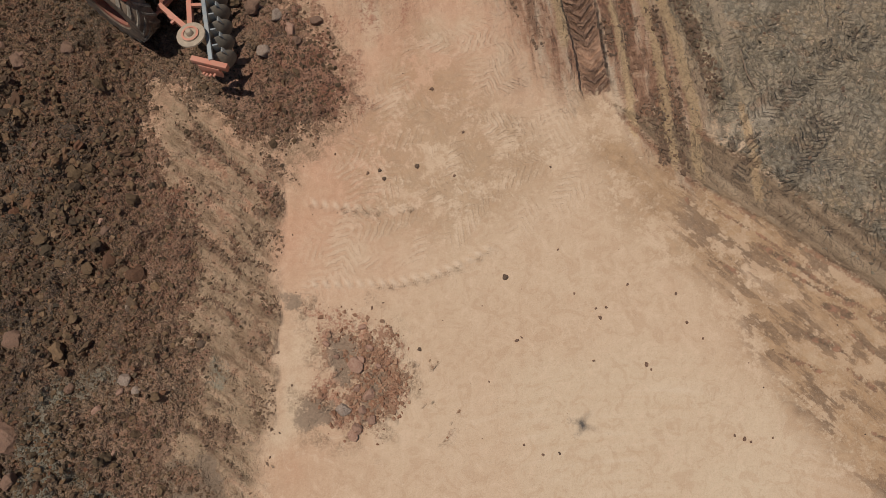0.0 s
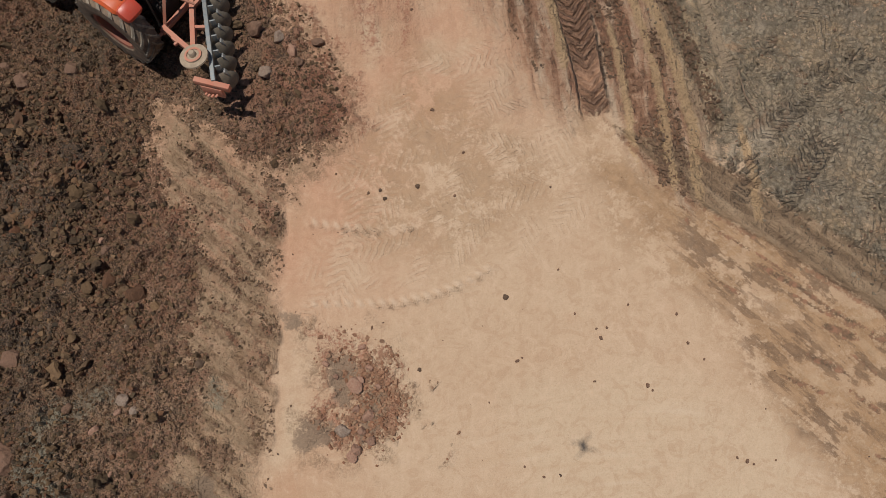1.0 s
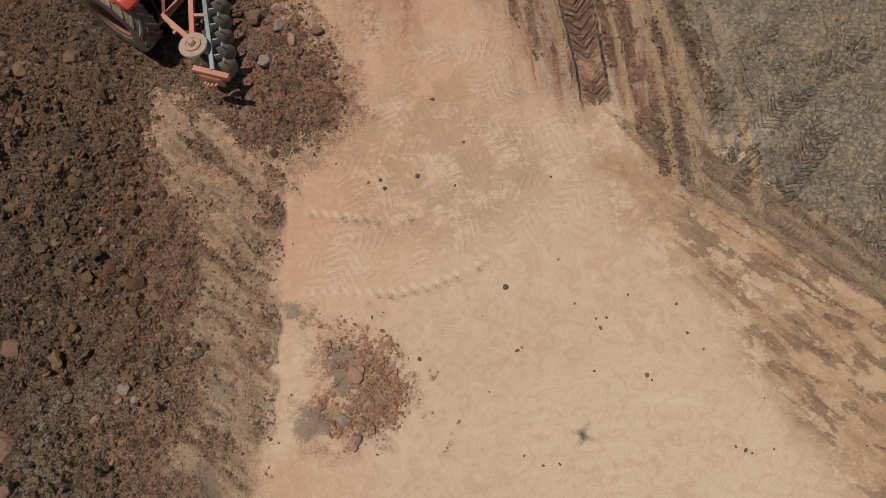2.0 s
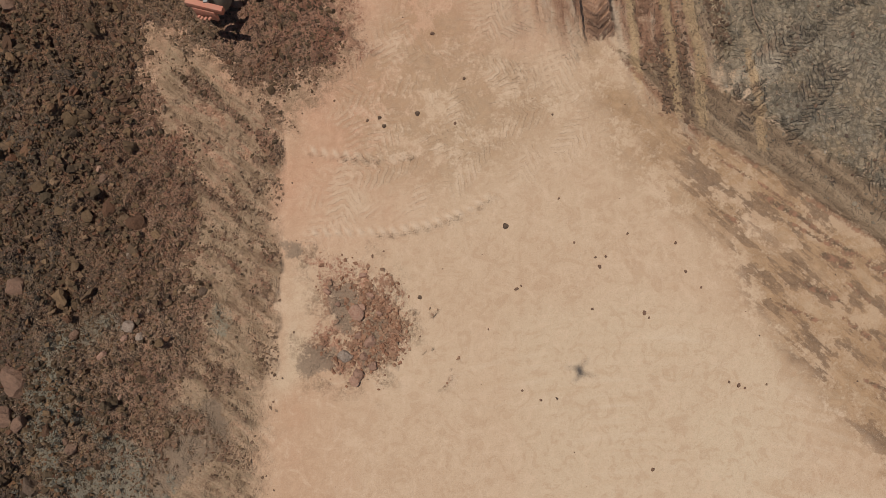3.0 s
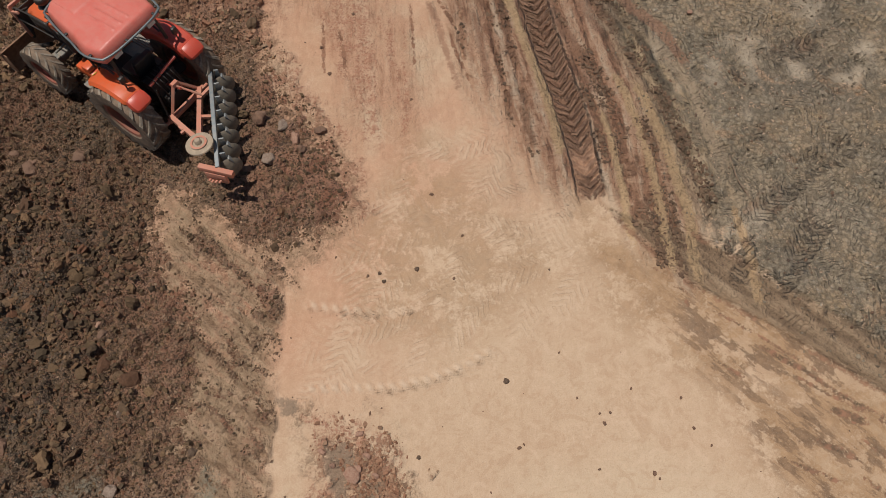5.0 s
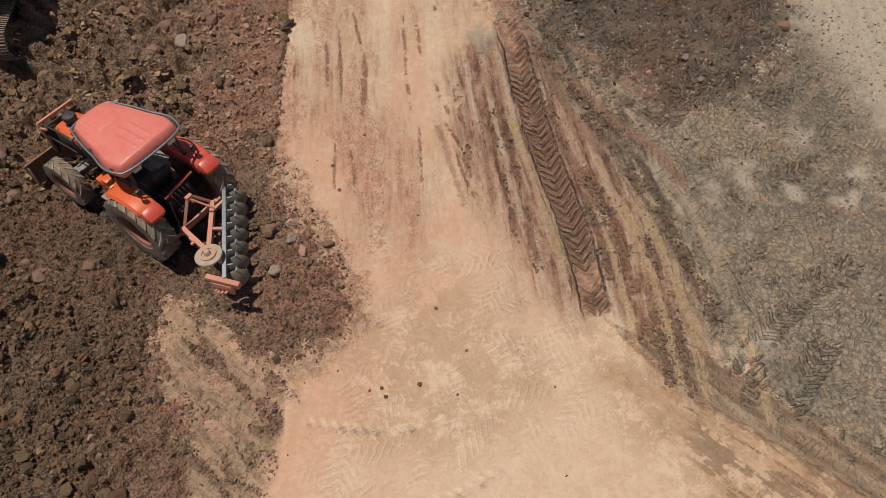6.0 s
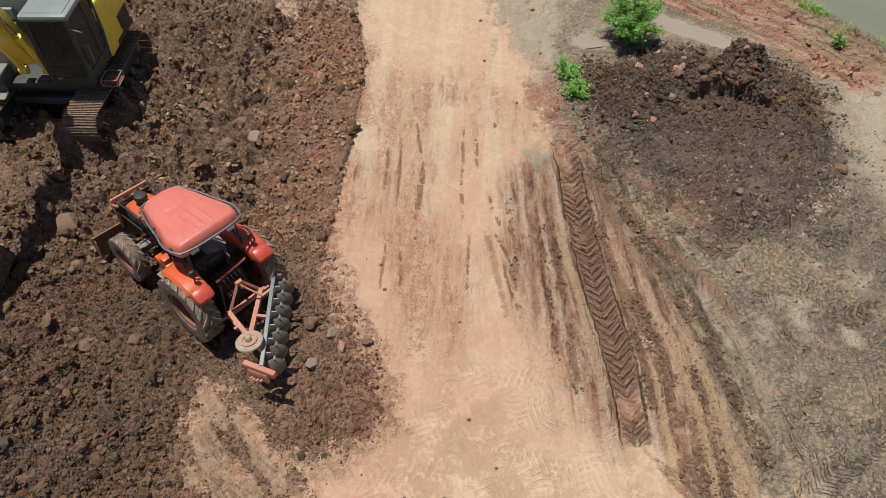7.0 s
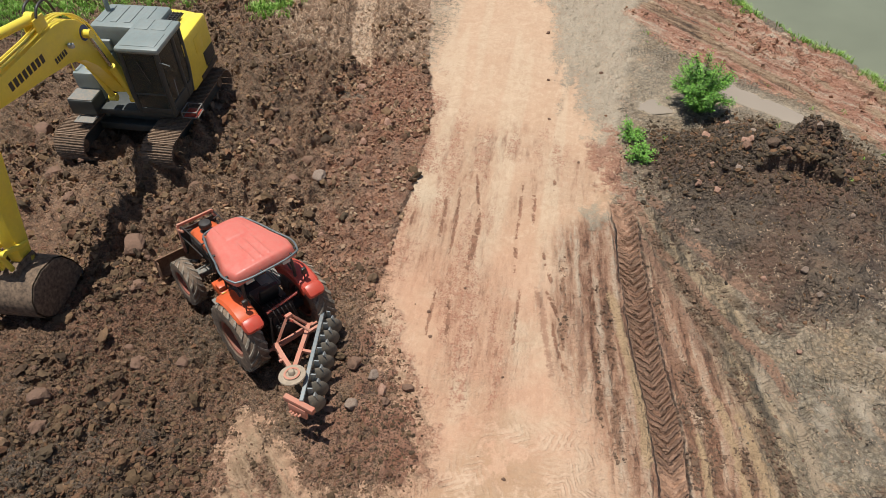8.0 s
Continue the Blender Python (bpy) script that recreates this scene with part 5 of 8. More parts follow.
# ---------------------------------------------------------------- tractor
def wheel(parent, r, width, rim_r, at, lugs, side, rake):
    """A lugged tyre on a dished rim; side is 1 on the left, -1 on the right."""
    w = width / 2
    x, y, z = at
    bm = fresh()
    lathe(bm, [(0.001, -0.05), (rim_r * 0.35, -0.05), (rim_r * 0.45, 0.02), (rim_r * 0.8, 0.05), (rim_r * 0.86, -0.02), (rim_r * 0.9, w * 0.8), (rim_r * 1.02, w * 0.86),
               (rim_r * 1.02, -w * 0.86), (rim_r * 0.88, -w * 0.8), (rim_r * 0.8, -0.08), (0.001, -0.09)], at, "Y" if side > 0 else "Y", 40,
          None if side > 0 else Matrix.Rotation(radians(90), 4, "X"))
    rim = part("wheel", bm, RED_RIM, parent)
    bm = fresh()
    profile = [(rim_r, w * 0.80), (rim_r * 1.08, w * 0.97), ((rim_r + r) / 2, w * 1.04), (r * 0.93, w * 0.97), (r * 0.965, w * 0.75), (r * 0.975, 0.0)]
    profile = profile + [(a, -b) for a, b in profile[-2::-1]]
    lathe(bm, profile, at, "Y", 64)
    part("tyre", bm, TYRE, rim, "dusty black rubber tyre")
    bm = fresh()
    for k in range(lugs):
        for s in (1, -1):
            start = (k + (0.5 if s > 0 else 0)) * 2 * math.pi / lugs
            rows = []
            for q in (0.0, 0.35, 0.7, 1.0, 1.12):
                a = start + rake * (q ** 0.8) * 0.62 * width / r
                yy = s * (0.012 + min(q, 1.0) * (w * 0.99 - 0.012))
                top = r if q < 0.9 else (r * 0.985 if q < 1.05 else r * 0.90)
                base = r * (0.955 if q < 1.05 else 0.87)
                half = (0.024 + 0.008 * q) / r * (r / 0.6) ** 0.5
                rows.append([bm_pt(bm, x, y, z, a - half * 1.35, base, yy), bm_pt(bm, x, y, z, a - half, top, yy),
                             bm_pt(bm, x, y, z, a + half, top, yy), bm_pt(bm, x, y, z, a + half * 1.35, base, yy)])
            for a, b in zip(rows, rows[1:]):
                for j in range(3):
                    bm.faces.new((a[j], a[j + 1], b[j + 1], b[j]))
            bm.faces.new(rows[0])
            bm.faces.new(rows[-1])
    part("tread", bm, LUG, rim, "worn pale dusty tread lugs")
    bm = fresh()
    out = side * 0.02
    lathe(bm, [(0.001, 0.09), (rim_r * 0.2, 0.085), (rim_r * 0.26, 0.02), (rim_r * 0.3, -0.06)], (x, y + out, z), "Y", 20, None if side > 0 else Matrix.Rotation(radians(90), 4, "X"))
    for k in range(8):
        a = k * math.pi / 4
        lathe(bm, [(0.018, -0.02), (0.018, 0.045), (0.001, 0.05)], (x + rim_r * 0.38 * math.cos(a), y + side * 0.0, z + rim_r * 0.38 * math.sin(a)), "Y", 6,
              None if side > 0 else Matrix.Rotation(radians(90), 4, "X"))
    part("hub", bm, DEEP_RED, rim, "red painted hub with wheel bolts")


def bm_pt(bm, x, y, z, a, r, off):
    return bm.verts.new((x + r * math.cos(a), y + off, z + r * math.sin(a)))


ROOF_REAR, ROOF_FRONT = -0.14, 1.56


def roof_half(x):
    """Half the roof's width at x."""
    t = (x - ROOF_REAR) / (ROOF_FRONT - ROOF_REAR)
    return 0.675 + 0.04 * math.sin(math.pi * min(1, t * 2.2)) * (t < 0.4545) - 0.245 * max(0.0, t - 0.2) ** 1.1 / 0.8 ** 1.1


def roof_fall(x):
    return 0.05 * (x - ROOF_REAR)


def roof_point(u, v):
    """u, v in -1..1 over the rounded roof."""
    su, sv = u * math.sqrt(1 - 0.16 * v * v * v * v), v * math.sqrt(1 - 0.16 * u * u * u * u)
    x = (ROOF_REAR + ROOF_FRONT) / 2 + su * (ROOF_FRONT - ROOF_REAR) / 2 * 1.04
    y = sv * roof_half(x) * 1.04
    rim = max(abs(u), abs(v))
    z = 2.33 + 0.05 * (1 - v * v) + 0.02 * (1 - u * u)
    z -= roof_fall(x)
    z -= 0.045 * max(0.0, (abs(v) - 0.62) / 0.38) ** 1.0 * (abs(v) > 0.62)
    z -= 0.16 * max(0.0, (rim - 0.86) / 0.14) ** 2.4
    along_x, across = (x - ROOF_REAR) / (ROOF_FRONT - ROOF_REAR), y
    if 0.60 < along_x < 0.93 and abs(across) < 0.24 + 0.06 * (0.93 - along_x):
        edge = min(along_x - 0.60, 0.93 - along_x, (0.27 - abs(across)) * 0.6)
        z += 0.014 * min(1.0, max(0.0, edge / 0.012))
    for c in (-0.17, 0.0, 0.17):
        if 0.08 < along_x < 0.54:
            taper = min(1.0, (along_x - 0.08) / 0.03, (0.54 - along_x) / 0.10)
            z += 0.020 * taper * math.exp(-((across - c) / 0.022) ** 2)
    return Vector((x, y, z))


def build_tractor(m):
    t = empty("tractor", m)
    for s in (1, -1):
        wheel(t, 0.76, 0.42, 0.40, (0, 0.80 * s, 0.76), 20, s, 1)
        wheel(t, 0.54, 0.30, 0.29, (2.30, 0.78 * s, 0.54), 17, s, 1)
    # roof
    bm = fresh()
    nu, nv = 76, 64
    rows = [[bm.verts.new(roof_point(-1 + 2 * i / nu, -1 + 2 * j / nv)) for j in range(nv + 1)] for i in range(nu + 1)]
    for i in range(nu):
        for j in range(nv):
            bm.faces.new((rows[i][j], rows[i][j + 1], rows[i + 1][j + 1], rows[i + 1][j]))
    low = [[bm.verts.new(v.co + Vector((0, 0, -0.05))) if 0 in (i, j) or i == nu or j == nv else None for j, v in enumerate(r)] for i, r in enumerate(rows)]
    ring = [(0, j) for j in range(nv)] + [(i, nv) for i in range(nu)] + [(nu, j) for j in range(nv, 0, -1)] + [(i, 0) for i in range(nu, 0, -1)]
    for (a, b), (c, d) in zip(ring, ring[1:] + ring[:1]):
        bm.faces.new((rows[a][b], rows[c][d], low[c][d], low[a][b]))
    bm.faces.new([low[a][b] for a, b in ring])
    roof = part("roof", bm, FADED_RED, t, "sun-faded red moulded plastic canopy roof")
    bm = fresh()
    loop = []
    for a, b in ring[::4]:
        p = roof_point(-1 + 2 * a / nu, -1 + 2 * b / nv)
        mid = Vector(((ROOF_REAR + ROOF_FRONT) / 2, 0, 0))
        d = Vector((p.x - mid.x, p.y, 0)).normalized()
        loop.append(Vector((p.x, p.y, 2.23 - roof_fall(p.x))) + d * 0.045)
    tube(bm, loop, 0.021, 8, True)
    part("roof_rail", bm, RAIL, roof, "bare grey steel tube rail round the roof")
    for a, b in ring[6::34]:
        p = roof_point(-1 + 2 * a / nu, -1 + 2 * b / nv)
        bm = fresh()
        block(bm, (0.05, 0.05, 0.03), (p.x, p.y, 2.235 - roof_fall(p.x)), bevel=0.006)
        part("rail_clip", bm, BLACK_PAINT, roof)
    # canopy posts
    for s in (1, -1):
        bm = fresh()
        tube(bm, rounded([(-0.06, 0.55 * s, 0.95), (-0.10, 0.56 * s, 1.7), (-0.02, 0.52 * s, 2.22)], 0.2), 0.034, 10)
        part("rear_post", bm, BLACK_PAINT, t)
        bm = fresh()
        tube(bm, rounded([(1.16, 0.40 * s, 0.95), (1.24, 0.41 * s, 1.6), (1.38, 0.42 * s, 2.16)], 0.2), 0.02, 8)
        part("front_post", bm, BLACK_PAINT, t)
        bm = fresh()
        tube(bm, [(0.0, 0.5 * s, 2.22), (1.45, 0.40 * s, 2.14)], 0.018, 8)
        part("roof_beam", bm, BLACK_PAINT, t)
    bm = fresh()
    tube(bm, [(-0.03, -0.52, 2.20), (-0.03, 0.52, 2.20)], 0.022, 8)
    part("rear_beam", bm, BLACK_PAINT, t)
    for s in (1, -1):
        bm = fresh()
        block(bm, (0.05, 0.17, 0.09), (-0.13, 0.40 * s, 2.10), bevel=0.01)
        part("work_lamp", bm, LAMP_GLASS, t, "clear rear work lamp")
    # hood
    bm = fresh()
    sec = []
    for x, half, top, drop in ((1.12, 0.33, 1.50, 0.0), (1.5, 0.32, 1.515, 0), (2.0, 0.31, 1.50, 0), (2.5, 0.30, 1.46, 0), (2.78, 0.285, 1.41, 0), (2.87, 0.26, 1.34, 0), (2.90, 0.24, 1.22, 0)):
        line = []
        for a in range(13):
            q = -1 + a / 6
            yy = half * max(-1, min(1, q * 1.0))
            shoulder = max(0.0, (abs(q) - 0.55) / 0.45)
            line.append(bm.verts.new((x, math.copysign(half * min(1.0, abs(q) * 1.22), q) if q else 0.0, top - 0.012 * q * q - 0.15 * shoulder ** 2.2)))
        low_l, low_r = bm.verts.new((x, -half * 1.0, 1.02)), bm.verts.new((x, half * 1.0, 1.02))
        sec.append([low_l] + line + [low_r])
    for a, b in zip(sec, sec[1:]):
        for k in range(len(a) - 1):
            bm.faces.new((a[k], a[k + 1], b[k + 1], b[k]))
    bm.faces.new(sec[0])
    bm.faces.new(sec[-1])
    hood = part("hood", bm, ORANGE, t, "bright orange painted engine hood")
    for s in (1, -1):
        for k, (x, w) in enumerate(((2.02, 0.06), (1.94, 0.06), (1.86, 0.06), (1.78, 0.06), (1.70, 0.06), (1.62, 0.06))):
            bm = fresh()
            block(bm, (w * 0.75, 0.004, 0.055), (x, 0.318 * s, 1.27))
            part("lettering_bar", bm, WHITE, hood, "white lettering bar")
        bm = fresh()
        block(bm, (0.85, 0.02, 0.26), (2.38, 0.305 * s, 1.17), bevel=0.02)
        for k in range(6):
            block(bm, (0.10, 0.02, 0.012), (2.06 + 0.13 * k, 0.318 * s, 1.17))
        part("side_grille", bm, BLACK_PAINT, hood, "black slatted side grille")
    bm = fresh()
    lathe(bm, [(0.05, 0.0), (0.055, 0.10), (0.12, 0.12), (0.135, 0.14), (0.135, 0.2), (0.12, 0.235), (0.03, 0.25), (0.001, 0.25)], (2.50, 0.02, 1.44), "Z", 28)
    lathe(bm, [(0.14, 0.0), (0.13, 0.015), (0.06, 0.03)], (2.50, 0.02, 1.455), "Z", 28)
    part("air_cleaner", bm, BLACK_PAINT, hood, "black round air pre-cleaner bowl")
    bm = fresh()
    tube(bm, rounded([(1.62, 0.37, 1.05), (1.62, 0.38, 1.86), (1.74, 0.39, 1.93)], 0.12, 5), 0.04, 12)
    lathe(bm, [(0.062, 0), (0.062, 0.5)], (1.62, 0.372, 1.1), "Z", 14)
    part("exhaust_pipe", bm, BLACK_PAINT, t, "black upright exhaust pipe")
    bm = fresh()
    for s in (1, -1):
        tube(bm, rounded([(3.02, 0.42 * s, 1.15), (2.95, 0.40 * s, 1.50), (2.55, 0.38 * s, 1.52), (2.05, 0.37 * s, 1.53), (2.0, 0.37 * s, 1.15)], 0.08), 0.016, 8)
        tube(bm, [(2.06, 0.37 * s, 1.52), (2.06, 0.12 * s, 1.56)], 0.016, 8)
        tube(bm, [(2.72, 0.39 * s, 1.52), (2.70, 0.26 * s, 1.50)], 0.014, 8)
        tube(bm, [(3.02, 0.42 * s, 1.18), (2.1, 0.39 * s, 1.16)], 0.016, 8)
    tube(bm, [(2.06, -0.37, 1.53), (2.06, 0.37, 1.53)], 0.018, 8)
    part("hood_guard", bm, BLACK_PAINT, t, "black tube guard round the hood")
    bm = fresh()
    block(bm, (0.05, 0.86, 0.07), (3.10, 0, 1.42), bevel=0.012)
    for s in (1, -1):
        block(bm, (0.30, 0.05, 0.06), (2.97, 0.42 * s, 1.36), (0, 25, 0), 0.01)
        block(bm, (0.05, 0.05, 0.75), (3.08, 0.42 * s, 1.05), (0, 4, 0), 0.01)
    part("front_frame", bm, PLOUGH_RED, t, "red steel front frame")
    bm = fresh()
    block(bm, (0.02, 0.80, 0.52), (3.03, 0, 1.08), bevel=0.005)
    for k in range(7):
        block(bm, (0.03, 0.03, 0.5), (3.05, -0.33 + 0.11 * k, 1.08))
    block(bm, (0.16, 0.50, 0.34), (2.94, 0, 1.05), bevel=0.02)
    part("front_grille", bm, BLACK_PAINT, t, "black barred radiator grille")
    # chassis
    bm = fresh()
    block(bm, (2.5, 0.36, 0.42), (1.75, 0, 0.72), bevel=0.03)
    block(bm, (0.9, 0.48, 0.55), (0.1, 0, 0.80), bevel=0.05)
    block(bm, (0.5, 0.5, 0.25), (1.5, 0, 0.98), bevel=0.03)
    tube(bm, [(0, -0.62, 0.76), (0, 0.62, 0.76)], 0.13, 12)
    part("chassis", bm, ENGINE, t, "dark grimy engine and gearbox casing")
    bm = fresh()
    block(bm, (0.14, 1.05, 0.16), (2.30, 0, 0.56), bevel=0.03)
    for s in (1, -1):
        block(bm, (0.20, 0.16, 0.24), (2.30, 0.55 * s, 0.56), bevel=0.03)
        tube(bm, [(2.45, 0.1 * s, 0.6), (2.45, 0.55 * s, 0.58)], 0.022, 8)
    part("front_axle", bm, CASTING, t, "grey dusty front axle")
    # platform, seat, controls
    bm = fresh()
    block(bm, (0.95, 1.0, 0.05), (0.82, 0, 0.74), bevel=0.01)
    for s in (1, -1):
        block(bm, (0.55, 0.30, 0.05), (1.0, 0.60 * s, 0.70), bevel=0.01)
    platform = part("platform", bm, CASTING, t, "dusty grey foot platform")
    for s in (1, -1):
        for k in range(5):
            bm = fresh()
            block(bm, (0.45, 0.02, 0.015), (1.0, (0.50 + 0.05 * k) * s, 0.732))
            part("grip_rib", bm, CASTING, platform)
    bm = fresh()
    block(bm, (0.46, 0.46, 0.12), (0.32, 0, 1.10), bevel=0.05)
    block(bm, (0.12, 0.44, 0.42), (0.08, 0, 1.34), (0, -10, 0), 0.05)
    block(bm, (0.3, 0.3, 0.2), (0.3, 0, 0.98))
    part("seat", bm, BLACK_PAINT, t, "worn black operator seat")
    bm = fresh()
    tube(bm, [(0.98 + 0.19 * math.cos(a) * 0.94, 0.19 * math.sin(a), 1.42 + 0.19 * math.cos(a) * 0.34) for a in [k * math.pi / 10 for k in range(20)]], 0.015, 6, True)
    tube(bm, [(0.98, 0, 1.42), (1.12, 0, 1.0)], 0.025, 8)
    for a in (0.5, 2.6, 4.7):
        tube(bm, [(0.98, 0, 1.41), (0.98 + 0.18 * math.cos(a), 0.19 * math.sin(a), 1.42 + 0.06 * math.cos(a))], 0.01, 6)
    part("steering_wheel", bm, BLACK_PAINT, t)
    bm = fresh()
    block(bm, (0.22, 0.56, 0.5), (1.14, 0, 1.20), bevel=0.04)
    part("dashboard", bm, BLACK_PAINT, t)
    # side tank and steps
    for s in (1, -1):
        bm = fresh()
        block(bm, (0.46, 0.24, 0.20), (1.42, 0.42 * s, 0.72), bevel=0.03)
        block(bm, (0.20, 0.20, 0.12), (1.34, 0.44 * s, 0.88), bevel=0.03)
        part("side_box", bm, ORANGE, t, "orange painted battery and filter box")
        bm = fresh()
        for z, y in ((0.30, 0.86), (0.50, 0.80)):
            tube(bm, rounded([(0.92, (y - 0.16) * s, z + 0.1), (0.92, y * s, z), (1.22, y * s, z), (1.22, (y - 0.16) * s, z + 0.1)], 0.03), 0.011, 6)
            tube(bm, [(0.92, (y - 0.10) * s, z + 0.06), (1.22, (y - 0.10) * s, z + 0.06)], 0.009, 6)
        tube(bm, [(0.92, 0.64 * s, 0.68), (0.92, 0.86 * s, 0.30)], 0.011, 6)
        tube(bm, [(1.22, 0.64 * s, 0.68), (1.22, 0.86 * s, 0.30)], 0.011, 6)
        part("step", bm, ENGINE, t, "thin wire boarding step")
    # rear fenders
    for s in (1, -1):
        bm = fresh()
        rows = []
        for k in range(25):
            a = radians(42 + k * 3.6)
            r = 0.86 + 0.03 * math.cos(2 * a)
            drop = 0.0 if k < 21 else (k - 20) * 0.008
            half_out = 0.92 - 0.05 * max(0, (3 - k)) / 3 - 0.10 * max(0, (k - 21)) / 3
            line = []
            for y, dr in ((0.50, -0.16), (0.50, -0.02), (0.53, 0.015), (0.70, 0.03), (half_out - 0.05, 0.015), (half_out, -0.04), (half_out - 0.01, -0.055), (half_out - 0.06, -0.005), (0.54, -0.015), (0.525, -0.16)):
                rr = r + dr - drop
                line.append(bm.verts.new((0.02 + rr * math.cos(a), y * s, 0.74 + rr * math.sin(a))))
            rows.append(line)
        for a, b in zip(rows, rows[1:]):
            for k in range(len(a)):
                bm.faces.new((a[k], a[(k + 1) % len(a)], b[(k + 1) % len(b)], b[k]))
        bm.faces.new(rows[0])
        bm.faces.new(rows[-1])
        fender = part("rear_fender", bm, ORANGE if s > 0 else FENDER_RED, t, "orange rounded rear fender" if s > 0 else "red rounded rear fender")
        bm = fresh()
        block(bm, (0.30, 0.40, 0.22), (-0.50, 0.70 * s, 1.40), (0, -34, 0), 0.09)
        part("tail_lamp", bm, FENDER_RED, fender, "glossy red rear fender end with lamp")
        bm = fresh()
        block(bm, (0.11, 0.09, 0.006), (0.56, 0.70 * s, 1.445), (0, 40, 0))
        part("warning_sticker", bm, STICKER, fender, "yellow warning sticker with unreadable print")
        bm = fresh()
        block(bm, (0.06, 0.09, 0.006), (0.61, 0.70 * s, 1.40), (0, 43, 0))
        part("white_sticker", bm, WHITE, fender)
        bm = fresh()
        tube(bm, rounded([(0.50, 0.60 * s, 1.50), (0.42, 0.60 * s, 1.66), (0.18, 0.58 * s, 1.70), (0.08, 0.58 * s, 1.62)], 0.06), 0.02, 8)
        part("grab_handle", bm, BLACK_PAINT, fender)
        bm = fresh()
        block(bm, (0.07, 0.10, 0.16), (-0.28, 0.66 * s, 1.78), bevel=0.02)
        tube(bm, [(-0.28, 0.66 * s, 1.55), (-0.28, 0.66 * s, 1.72)], 0.015, 6)
        part("indicator_lamp", bm, BLACK_PAINT, fender)
    # rear linkage
    for s in (1, -1):
        bm = fresh()
        tube(bm, [(-0.15, 0.28 * s, 0.48), (-0.80, 0.42 * s, 0.58)], 0.032, 8)
        tube(bm, [(-0.42, 0.34 * s, 0.52), (-0.34, 0.26 * s, 1.12)], 0.022, 8)
        tube(bm, [(-0.34, 0.26 * s, 1.12), (-0.02, 0.22 * s, 1.12)], 0.035, 8)
        part("lift_arm", bm, BLACK_PAINT, t)
    bm = fresh()
    tube(bm, [(-0.30, 0, 1.02), (-0.74, 0, 1.16)], 0.024, 8)
    part("top_link", bm, DEEP_RED, t)
    bm = fresh()
    tube(bm, [(-0.30, -0.42, 1.35), (-0.30, 0.30, 1.25)], 0.03, 8)
    part("cross_tube", bm, DEEP_RED, t, "red cross tube behind the seat")
    for k in range(5):
        bm = fresh()
        y = -0.20 + 0.09 * k
        tube(bm, rounded([(-0.10, y, 1.25), (-0.42, y + 0.04, 1.32), (-0.48, y - 0.02, 0.95), (-0.34, y, 0.70)], 0.12, 5), 0.013, 6)
        part("hose", bm, BLACK_PAINT, t, "black rubber hydraulic hose")
    bm = fresh()
    block(bm, (0.3, 0.42, 0.34), (-0.34, 0, 0.72), bevel=0.04)
    block(bm, (0.22, 0.6, 0.20), (-0.22, 0, 1.14), bevel=0.04)
    part("rear_housing", bm, ENGINE, t)
    # front blade
    bm = fresh()
    arc = [(3.30 + 0.16 * (1 - math.sin(a)), 0.32 - 0.30 * math.cos(a)) for a in [radians(20 + 14 * k) for k in range(11)]]
    back = [(x + 0.035, z) for x, z in arc[::-1]]
    side = [(2 * 3.38 - x, z) for x, z in arc] + [(2 * 3.38 - x, z) for x, z in back]
    prism(bm, side, 2.10)
    blade = part("blade", bm, RUST, t, "rusty curved steel dozer blade")
    bm = fresh()
    block(bm, (0.03, 2.08, 0.09), (3.47, 0, 0.03), bevel=0.008)
    part("cutting_edge", bm, STEEL, blade, "worn bright cutting edge")
    for s in (1, -1):
        bm = fresh()
        block(bm, (0.22, 0.02, 0.5), (3.33, 1.03 * s, 0.30), bevel=0.006)
        part("end_plate", bm, RUST, blade)
        bm = fresh()
        tube(bm, [(2.75, 0.30 * s, 0.52), (3.28, 0.42 * s, 0.25)], 0.04, 8)
        tube(bm, [(3.04, 0.30 * s, 0.95), (3.24, 0.34 * s, 0.48)], 0.035, 10)
        part("push_arm", bm, ENGINE, t, "grimy push arm with mud")
    return tagged(t, "orange farm tractor with faded red canopy roof on tilled soil", "tractor")


